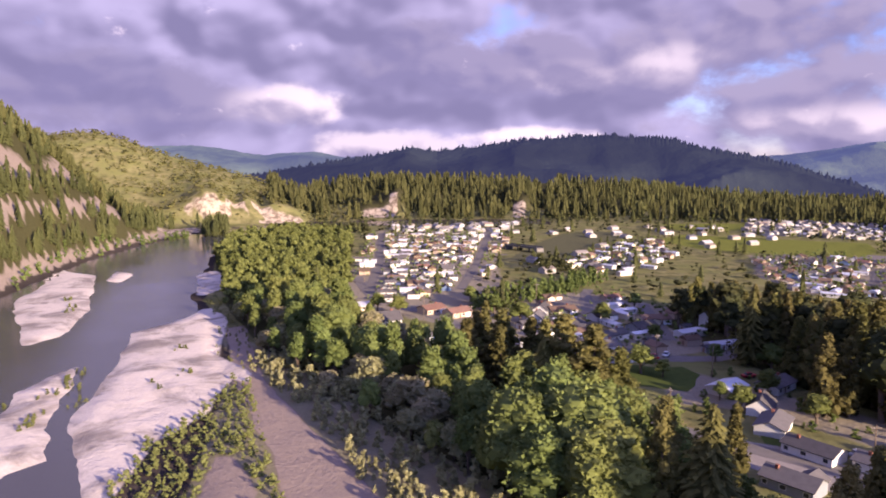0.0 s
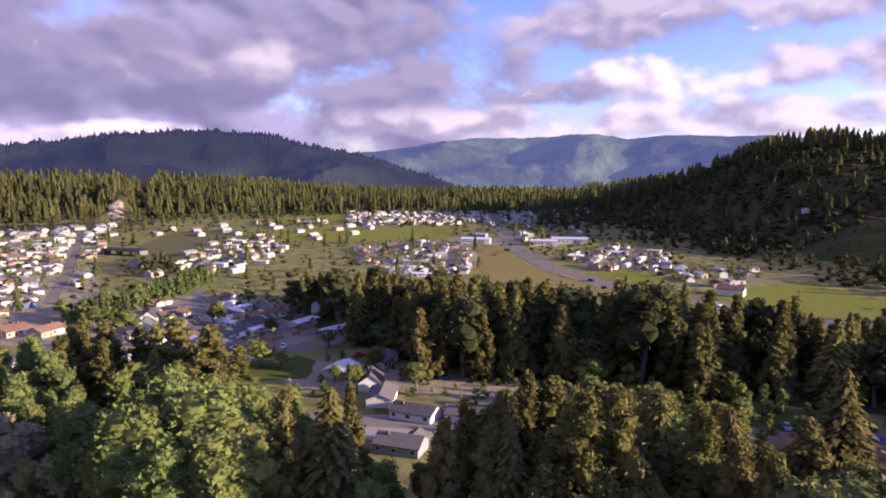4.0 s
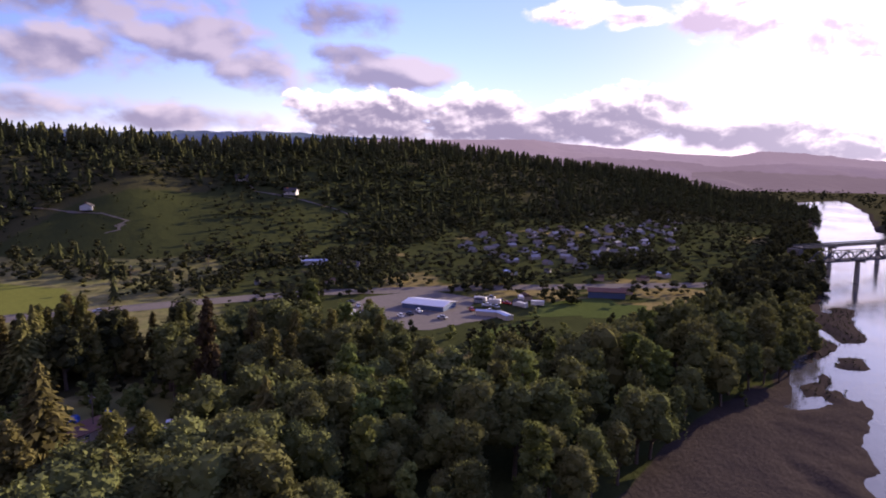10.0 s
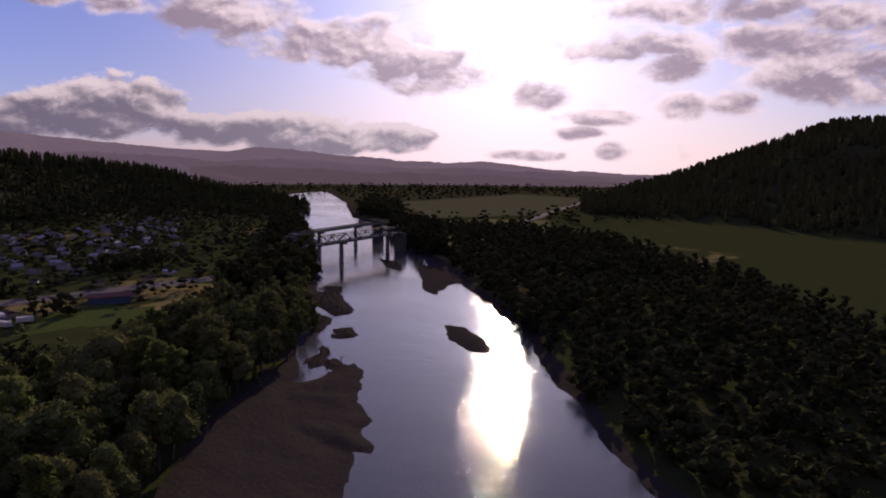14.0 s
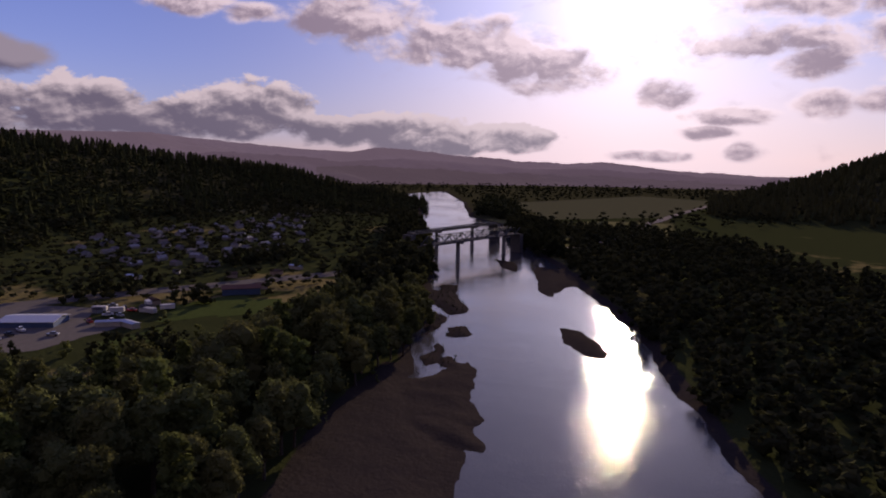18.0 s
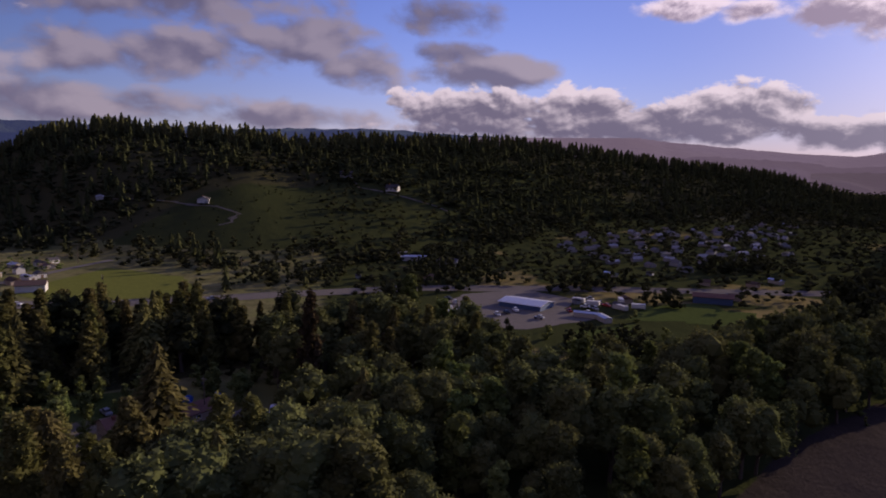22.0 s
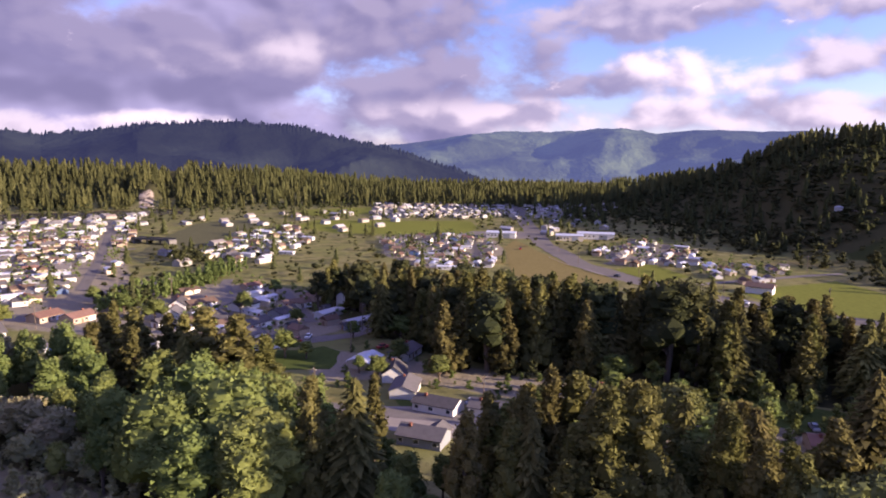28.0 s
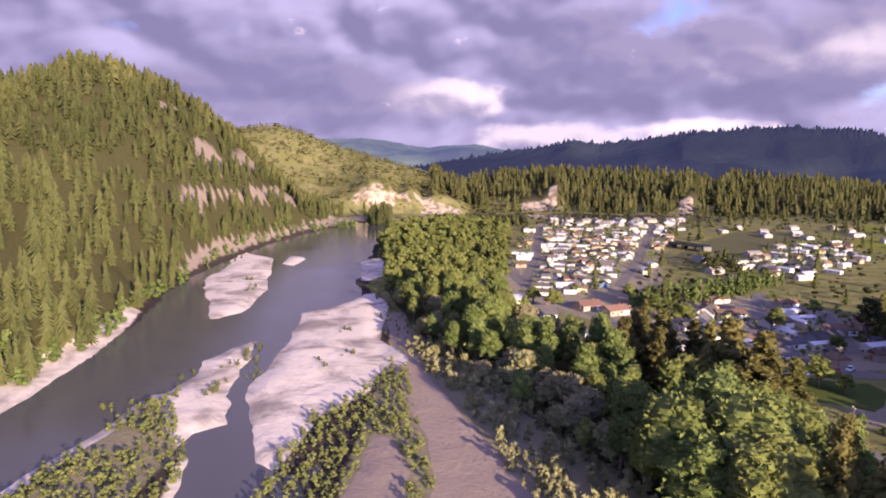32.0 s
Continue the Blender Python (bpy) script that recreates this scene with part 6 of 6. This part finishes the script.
for b, r, h in ((-53.3, 116, 31), (-60.4, 118, 29.5), (-66.5, 114, 29.5), (-69.3, 118, 28), (-44.2, 116, 32), (-36.0, 118, 29)):
    plant(CONIFER_KINDS, rng.randrange(6), *polar(b, r), h, rng, 1.15)
for b, r, h in ((-7.0, 138, 19), (-9.8, 142, 22), (-12.5, 136, 21), (-15.0, 142, 18)):
    plant(BROAD_KINDS, rng.randrange(6), *polar(b, r), h, rng, 1.2)

GROVE = [(95, 312), (101, 250), (112, 218), (116, 184), (136, 167), (160, 160), (168, 134), (192, 112), (214, 86), (219, 66), (205, 38), (232, 34), (245, 70), (240, 104), (222, 134), (202, 168), (186, 198), (166, 236), (150, 290), (132, 330)]
GROVE_END = [(186, 66), (226, 82), (242, 44), (238, 4), (205, 2), (190, 34)]
for x, y in fill(GROVE_END, 7.6, 62):
    if clear_of(x, y, 6, 1):
        if rng.random() < 0.4:
            plant(CONIFER_KINDS, rng.randrange(6), x, y, rng.uniform(15, 22), rng, 1.2)
        else:
            plant(SOUTH_KINDS, rng.randrange(6), x, y, rng.uniform(12, 17), rng, 1.1)
for x, y in fill(GROVE, 8.0, 61):
    if clear_of(x, y, 7, 1) and not inside(GROVE_END, [x], [y])[0]:
        r = math.hypot(x, y)
        h = 27.5 - 0.10 * max(0, r - 225) - 0.09 * max(0, 150 - y) + rng.uniform(-5, 2.5)
        if rng.random() < 0.22:
            plant(DARK_KINDS, rng.randrange(3), x, y, max(h, 14) * 0.86, rng, 1.25)
        else:
            plant(CONIFER_KINDS, rng.randrange(6), x, y, max(h, 14), rng, rng.uniform(1.0, 1.45))

NORTH_BELT = [(-172, 526), (-103, 334), (-60, 240), (-27, 194), (4, 150), (30, 116), (60, 100), (60, 150), (48, 172), (28, 205), (5, 235), (-20, 275), (-46, 322), (-56, 410), (-70, 520), (-85, 650), (-150, 690), (-186, 640)]
SOUTH_WOODS = [(88, 44), (128, 46), (152, 50), (180, 32), (192, 8), (206, -22), (222, -52), (250, -80), (340, -155), (500, -285), (625, -358), (486, -296), (405, -248), (334, -200), (282, -163), (246, -150), (206, -114), (190, -92), (164, -68), (120, -30), (94, 6)]
EAST_EDGE = [(36, 112), (48, 92), (70, 72), (88, 44), (128, 46), (118, 72), (98, 96), (70, 112), (58, 120)]
for poly, gap, seed, lo, hi in ((NORTH_BELT, 7.3, 71, 9.5, 16), (SOUTH_WOODS, 7.4, 72, 12, 19), (EAST_EDGE, 7.4, 73, 11, 17)):
    for x, y in fill(poly, gap, seed):
        r = math.hypot(x, y)
        if r < (124 if math.atan2(-x, y) > math.radians(-25) else 106) or r > (330 if seed == 71 else 255) or not clear_of(x, y, 6, 1) or any(math.hypot(x - a, y - b) < 4.5 for a, b in STANDING):
            continue
        edge = float(outline_distance(np.array([x]), np.array([y]), poly)[0])
        h = rng.uniform(lo, hi) * (0.75 if edge < 6 else 1.0) * (0.72 if r < 122 else 1.0)
        u = rng.random()
        if seed == 71 and edge < 16 and x < 10 and u < 0.6:
            plant(WILLOW_KINDS, rng.randrange(3), x, y, h * 0.6, rng, 1.2)
        elif u < 0.10:
            plant(POPLAR_KINDS, rng.randrange(2), x, y, h * 1.15, rng)
        elif u < 0.20 and seed == 73:
            plant(CONIFER_KINDS, rng.randrange(6), x, y, h * 1.2, rng, 1.1)
        else:
            plant(SOUTH_KINDS if seed == 72 else BROAD_KINDS, rng.randrange(6), x, y, h, rng)

for x, y, h in ((12, 232, 19), (20, 222, 22), (28, 214, 21), (36, 200, 25), (42, 188, 25), (30, 200, 18), (18, 210, 19), (8, 216, 20), (50, 190, 18)):
    plant(CONIFER_KINDS, rng.randrange(5), x, y, h, rng, 1.8)
plant(POPLAR_KINDS, 0, 262, 38, 20, rng, 1.1)
plant(POPLAR_KINDS, 1, 236, 22, 17, rng)
for i in range(5):
    plant(POPLAR_KINDS, i, 246 - 1.5 * i, 26 - 4 * i, rng.uniform(11, 15), rng, 0.9)
for i in range(9):                                           # a clipped row of small cypresses
    plant(POPLAR_KINDS, i, 255 + 0.3 * i, 52 - 2.2 * i, rng.uniform(4.2, 5.0), rng, 1.0)
YELLOW_TREE = tree("maple_tree", "bright yellow-green maple with a round crown", "tree", "broad", 10, 6.0, 260, SCRUB, "")
plant([YELLOW_TREE], 0, 134, 117, 10, rng, 1.2)
BLOSSOM = foliage("pale_blossom", (0.30, 0.22, 0.22), (0.55, 0.42, 0.42), 0.2)
plant([tree("cherry_tree", "small tree in pale pink blossom", "tree", "broad", 7, 4.0, 262, BLOSSOM, "")], 0, 166, 54, 6, rng, 1.2)
# single garden trees among the nearest houses
GARDEN = [(84, 190), (98, 204), (72, 222), (112, 232), (96, 240), (118, 256), (84, 270), (70, 300), (50, 284), (34, 300), (24, 318), (14, 344), (-20, 312), (-30, 322), (100, 180), (116, 150), (134, 140), (150, 132), (158, 110), (184, 74), (190, 60), (148, 156), (82, 200), (52, 222), (66, 226), (120, 280), (92, 330)]
for i, (x, y) in enumerate(GARDEN):
    if clear_of(x, y, 3, -3):
        plant(BROAD_KINDS, i, x, y, rng.uniform(4.5, 8), rng, 1.7)


# ---------------------------------------------------------------- woods that nobody could count
def model(kind, seed, detail):
    """A lighter tree of height 1, for woods."""
    r = np.random.default_rng(seed)
    if kind == "conifer":
        v, f, t, nor = boughs(r, 10.0, r.uniform(1.7, 2.3), *{70: (13, 10), 42: (8, 7), 24: (6, 5)}[detail], 0.03)
        nor = nor / np.linalg.norm(nor, axis=1)[:, None]
    else:
        lobes, per, size = {90: (6, 24, 0.95), 45: (4, 10, 1.3), 25: (2, 7, 1.7)}[detail]
        v, f, t, nor, _ = broad_leaves(r, 10.0, r.uniform(2.8, 4.0), lobes, per, size, 0.06 if lobes > 2 else 0.0)
    return v / 10.0, f, t, np.zeros(len(f), int), nor


MODELS = {(k, n): [model(k, 300 + 7 * i + n, n) for i in range(5)] for k, n in (("conifer", 70), ("conifer", 42), ("conifer", 24), ("broad", 90), ("broad", 45), ("broad", 25))}


def woods(name, label, kind, detail, points, low, high, leaf, seed, category="trees", wide=1.0):
    r = np.random.default_rng(seed)
    points = np.asarray(points)
    if not len(points):
        return
    z = np.maximum(land_height(points[:, 0], points[:, 1]), 0.2)
    V, F, T, S, N, base = [], [], [], [], [], 0
    sink = 0.14 if kind == "broad" else 0.0
    for (x, y), z0 in zip(points, z):
        v, f, t, s, nor = MODELS[kind, detail][r.integers(5)]
        h, th = r.uniform(low, high), r.uniform(0, 6.3)
        w = h * wide * r.uniform(0.85, 1.2)
        c, q = math.cos(th), math.sin(th)
        V.append(np.stack([x + w * (v[:, 0] * c - v[:, 1] * q), y + w * (v[:, 0] * q + v[:, 1] * c), z0 - 0.3 - sink * h + h * v[:, 2]], -1))
        N.append(np.stack([nor[:, 0] * c - nor[:, 1] * q, nor[:, 0] * q + nor[:, 1] * c, nor[:, 2]], -1))
        F.append(f + base)
        T.append(np.clip(t + r.normal() * 0.16, 0, 1))
        S.append(s)
        base += len(v)
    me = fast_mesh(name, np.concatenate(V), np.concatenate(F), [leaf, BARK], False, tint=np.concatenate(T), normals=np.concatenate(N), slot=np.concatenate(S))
    tagged(new(name, me), label, category, kind="stuff")


def thin(points, keep):
    return np.array([p for p in points if keep(*p)]).reshape(-1, 2)


def off_rock(points, keep=0.45):
    z = land_height(points[:, 0], points[:, 1])
    return points[rock_mask(points[:, 0], points[:, 1], z) < keep]


def meadow_here(x, y):
    return any(inside(p, [x], [y], -4)[0] for p in MEADOWS)


def fields_here(x, y):
    return any(inside(p[2], [x], [y], -3)[0] for p in PATCHES)


R71 = fill(NORTH_BELT, 7.3, 71)
woods("riverside_wood", "dense green broadleaf wood along the river", "broad", 90, thin(R71, lambda x, y: math.hypot(x, y) > 330), 10, 16, BROAD, 1)
woods("riverside_wood_south", "dense broadleaf wood downriver", "broad", 90, thin(fill(SOUTH_WOODS, 7.4, 72), lambda x, y: math.hypot(x, y) > 255), 11, 17, DIM_LEAF, 2)


west = off_rock(sector(17, 58, lambda b: table(0, 2)(b) + 16, lambda b: table(0, 3)(b) + 60, 7.6, 81))
near_w = np.array([math.hypot(*p) < 430 for p in west])
woods("hillside_firs", "steep mountainside of green firs above the river", "conifer", 70, west[near_w], 8, 21, CONIFER, 3, wide=1.0)
woods("hillside_firs_upper", "upper mountainside of dark firs", "conifer", 42, west[~near_w], 8, 19, CONIFER, 4, wide=1.1)
woods("bank_trees_west", "leafy trees along the far bank", "broad", 45, sector(20, 58, lambda b: table(0, 2)(b) + 12, lambda b: table(0, 2)(b) + 36, 7.0, 82), 5, 11, BROAD, 5)
woods("ridge_wood_north", "sunlit olive ridge of low woodland above the cliffs", "broad", 25, off_rock(sector(7, 44, lambda b: table(1, 2)(b) + 15, lambda b: table(1, 3)(b) + 50, 11.0, 83)), 6, 10.5, RIDGE, 6, wide=1.8)
woods("bench_firs", "tall sunlit firs along the foot of the ridge", "conifer", 24, off_rock(thin(sector(-42, 14, lambda b: table(2, 2)(b) - 20, lambda b: table(2, 3)(b) + 40, 12, 84), lambda x, y: not any(b0 < bearing_of(x, y) < b1 and math.hypot(x, y) < far for b0, b1, far in SCARS) and rough_noise(np.array([x]), np.array([y]), 45.0, 2, 91)[0] > -0.17)), 9, 27, CONIFER, 7, wide=1.2)
woods("bench_foot_trees", "ragged line of leafy trees before the fir wood", "broad", 25, thin(sector(-42, 12, lambda b: table(2, 2)(b) - 75, lambda b: table(2, 2)(b) - 8, 15, 353), lambda x, y: clear_of(x, y, 6, 1) and not fields_here(x, y)), 5, 15, SHADED_LEAF, 37, wide=1.3)
east = thin(sector(-121, -39, lambda b: table(3, 2)(b) + 18 + 26 * math.sin(b * 0.5), lambda b: table(3, 3)(b) + 40, 8.0, 85), lambda x, y: not meadow_here(x, y))
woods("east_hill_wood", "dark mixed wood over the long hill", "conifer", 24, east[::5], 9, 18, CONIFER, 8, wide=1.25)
woods("east_hill_wood_leafy", "dark broadleaf trees over the long hill", "broad", 25, np.concatenate([east[k::5] for k in (1, 2, 3, 4)]), 8, 12.5, SHADED_LEAF, 9, wide=1.9)
def crest_line(hill, b0, b1, seed, gap=7.0):
    return sector(b0, b1, lambda b: table(hill, 3)(b) - 22, lambda b: table(hill, 3)(b) + 16, gap, seed)


woods("east_hill_crest", "jagged line of tall firs along the hilltop", "conifer", 42, crest_line(3, -118, -44, 321, 6.5), 12, 23, CONIFER, 31, wide=1.35)
woods("south_west_crest", "dark firs along the ridge beyond the river", "conifer", 24, crest_line(4, -185, -147, 322, 7), 11, 20, CONIFER, 32, wide=1.6)
woods("west_crest", "firs along the top of the steep mountain", "conifer", 42, crest_line(0, 24, 58, 323, 6.5), 11, 19, CONIFER, 33, wide=1.3)
foot = thin(sector(-112, -46, lambda b: table(3, 2)(b) - 25, lambda b: table(3, 2)(b) + 60, 15, 86), lambda x, y: clear_of(x, y, 8, 1) and not fields_here(x, y))
woods("hill_foot_trees", "leafy trees along the foot of the hill", "broad", 45, foot, 7, 14, SHADED_LEAF, 10, wide=1.4)
woods("meadow_bushes", "scattered dark bushes on the grassy hillside", "broad", 25, thin(sector(-92, -50, 430, 700, 15, 87), meadow_here), 2.0, 6, SHADED_LEAF, 11, wide=1.5)
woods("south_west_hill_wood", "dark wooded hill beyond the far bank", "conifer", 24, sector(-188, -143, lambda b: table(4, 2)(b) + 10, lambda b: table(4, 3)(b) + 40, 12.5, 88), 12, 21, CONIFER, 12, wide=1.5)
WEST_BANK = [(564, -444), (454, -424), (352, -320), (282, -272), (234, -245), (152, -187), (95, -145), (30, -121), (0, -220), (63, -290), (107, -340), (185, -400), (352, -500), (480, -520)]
woods("far_bank_wood", "dark riverside wood on the far bank", "broad", 45, fill(WEST_BANK, 8.5, 89), 8, 15, SHADED_LEAF, 13, wide=1.25)
BRIDGE_LINES = [[(370, -205), (412, -335)], [(419.7, -210), (479, -366)]]
BANK_TREES = [[(318, -180), (336, -200), (405, -246), (488, -294), (612, -358), (640, -340), (500, -265), (410, -215), (340, -165)], [(396, -325), (420, -335), (470, -365), (560, -430), (545, -450), (450, -410), (390, -350), (350, -318)]]
woods("bank_trees_south", "tall dark trees along both banks by the bridges", "broad", 90, thin(np.concatenate([fill(p, 7, 341 + i) for i, p in enumerate(BANK_TREES)]), lambda x, y: min(way_distance(x, y, line) for line in BRIDGE_LINES) > 9), 14, 21, SHADED_LEAF, 34)
woods("bank_grove_south", "tall trees before the bridge end", "broad", 90, thin(fill([(300, -160), (318, -182), (340, -202), (368, -222), (368, -190), (344, -160), (318, -140)], 7, 351), lambda x, y: min(way_distance(x, y, line) for line in BRIDGE_LINES) > 9), 18, 24, SHADED_LEAF, 35)
woods("south_plain_woods", "dark woods and hedges across the far river plain", "broad", 25, thin(sector(-150, -106, 760, 1650, 19, 352), lambda x, y: not fields_here(x, y) and not inside(RIVER, [x], [y], -10)[0] and bearing_of(x, y) < -106), 7, 16, SHADED_LEAF, 36, wide=1.4)
woods("river_bend_clump", "dark clump of tall trees at the river bend", "broad", 45, fill([(590, -462), (690, -480), (800, -570), (880, -640), (760, -590), (650, -520)], 9, 90), 14, 22, SHADED_LEAF, 14)
plain = sector(-120, 12, 330, 900, 13.5, 91)
plain = plain[(land_height(plain[:, 0], plain[:, 1]) > 1.0) & (hill_height(plain[:, 0], plain[:, 1]) < 2) & (bearing_of(plain[:, 0], plain[:, 1]) > -74)]
plain = thin(plain, lambda x, y: clear_of(x, y, 7, 1) and not fields_here(x, y) and not inside(GROVE, [x], [y])[0])
woods("valley_trees", "scattered garden and field trees across the valley", "broad", 25, plain[::2], 4, 11, SHADED_LEAF, 15, wide=1.5)
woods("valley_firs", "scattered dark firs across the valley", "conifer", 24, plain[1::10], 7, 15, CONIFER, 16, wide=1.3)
woods("south_plain_trees", "trees of the river plain downstream", "broad", 25, thin(sector(-121, -74, 330, 850, 12.0, 92), lambda x, y: clear_of(x, y, 6, 2) and not fields_here(x, y) and not inside(RIVER, [x], [y], -8)[0]), 5, 13, SHADED_LEAF, 17, wide=1.5)
HEDGES = [[(12, 330), (24, 352), (62, 392), (92, 424), (98, 410), (66, 366), (36, 334), (22, 316)]]
DARK_BELTS = [[(226, 30), (250, 20), (262, -4), (240, -2)], [(232, -20), (262, -20), (270, -60), (240, -52)], [(256, -74), (272, -76), (268, -94), (254, -88)],
              [(62, 482), (84, 470), (90, 440), (62, 436)], [(-185, 700), (-80, 730), (-70, 700), (-160, 670)], [(10, 330), (34, 350), (40, 330), (22, 316)],
              [(352, -20), (376, -22), (398, -66), (373, -66)], [(328, -62), (345, -66), (332, -86), (316, -80)], [(428, -115), (460, -118), (475, -178), (442, -176)], [(362, 56), (385, 56), (388, 6), (366, 4)], [(290, 62), (345, 60), (350, 40), (318, 40)], [(350, 138), (376, 142), (394, 98), (366, 86)], [(396, 60), (402, 12), (470, 8), (486, 52)]]
woods("poplar_belt", "dense belt of bright green trees between the houses", "broad", 90, np.concatenate([fill(p, 4.6, 93 + i) for i, p in enumerate(HEDGES)]), 9, 11.5, BROAD, 18, wide=0.75)
woods("dark_belts", "dense belts of dark trees across the valley", "broad", 45, np.concatenate([fill(p, 6.8, 103 + i) for i, p in enumerate(DARK_BELTS)]), 7, 14, SHADED_LEAF, 28)
woods("garden_trees", "small garden trees between the houses", "broad", 25, thin(np.concatenate([fill(p[0], 6.5, 301 + i) for i, p in enumerate(TOWNS)]), lambda x, y: clear_of(x, y, 3.5, -3.5)), 2.5, 7.5, BROAD, 24, wide=1.2)
woods("south_field_bushes", "scattered bushes on the rough ground by the workshop", "broad", 45, thin(sector(-118, -76, 200, 330, 13, 97), lambda x, y: clear_of(x, y, 5, 1) and not fields_here(x, y) and not inside(RIVER, [x], [y], -10)[0] and not inside(GROVE, [x], [y])[0]), 2.5, 8, BROAD, 25)
backyards = thin(fill([(128, 158), (170, 142), (196, 104), (206, 62), (180, 62), (150, 98), (122, 128)], 8.5, 315), lambda x, y: clear_of(x, y, 4, -1))
woods("backyard_trees", "leafy trees in the gardens before the grove", "broad", 90, backyards, 5, 12, BROAD, 41)
yard = thin(fill(TOWN_GROUND[2], 8, 311), lambda x, y: clear_of(x, y, 5, -2) and not fields_here(x, y))
woods("yard_shrubs", "shrubs and small trees in the yards", "broad", 90, yard, 1.5, 5, BROAD, 26, wide=1.4)
edge_row = thin(fill([(104, 215), (112, 196), (120, 172), (140, 158), (156, 150), (160, 128), (186, 104), (206, 82), (212, 66), (218, 70), (196, 112), (170, 138), (162, 160), (136, 172), (118, 190), (114, 218)], 6, 312), lambda x, y: clear_of(x, y, 4, -1))
woods("grove_undergrowth", "leafy undergrowth at the foot of the grove", "broad", 90, edge_row, 3, 8, SHADED_LEAF, 27)
woods("far_town_trees", "trees among the far houses", "broad", 25, thin(sector(-42, -18, 640, 960, 22, 95), lambda x, y: not fields_here(x, y)), 6, 15, BROAD, 19)
woods("valley_head_woods", "dark woods at the head of the valley", "conifer", 24, sector(-50, -14, 930, 1500, 20, 96), 14, 26, CONIFER, 20)

# ---------------------------------------------------------------- scrub on the gravel
woods("willow_scrub", "yellow-green willow scrub on the gravel", "broad", 45, thin(np.concatenate([fill(p, 2.1, 201 + i) for i, p in enumerate(BAR_SCRUB[:2])]), lambda x, y: not inside(BARE, [x], [y])[0] and rough_noise(np.array([x]), np.array([y]), 14.0, 2, 92)[0] > -0.22), 0.9, 3.6, SCRUB, 21, "scrub", 1.25)
woods("bar_edge_scrub", "sparse dry scrub along the edge of the gravel", "broad", 45, fill(BAR_SCRUB[2], 4.2, 205), 0.6, 2.6, SCRUB, 22, "scrub", 1.2)
woods("pale_scrub", "pale dry willow scrub beside the gravel track", "broad", 90, fill(BAR_SCRUB[3], 3.5, 211), 2.5, 7.5, PALE, 42, "scrub", 0.95)
woods("islet_bushes", "low dark brush along the river shoals", "broad", 25, np.concatenate([fill(p, 2.6, 231 + i) for i, p in enumerate(ISLETS[3:])]), 0.6, 2.0, SHADED_LEAF, 29, "bushes", 1.4)
BUSHES = [(-113, 212), (-118, 216), (-109, 186), (-121, 226), (-126, 190), (-104, 197), (-175, 330), (-172, 318), (-96, 252), (-186, 345), (-89, 210), (-117, 172), (-110, 176), (-84, 222), (-128, 160), (-116, 200)]
woods("bar_bushes", "round green bushes on the gravel bars", "broad", 90, [(x + rng.uniform(-3, 3), y + rng.uniform(-4, 4)) for x, y in BUSHES for _ in range(4)], 1.2, 3.2, SCRUB, 23, "bushes", 1.3)
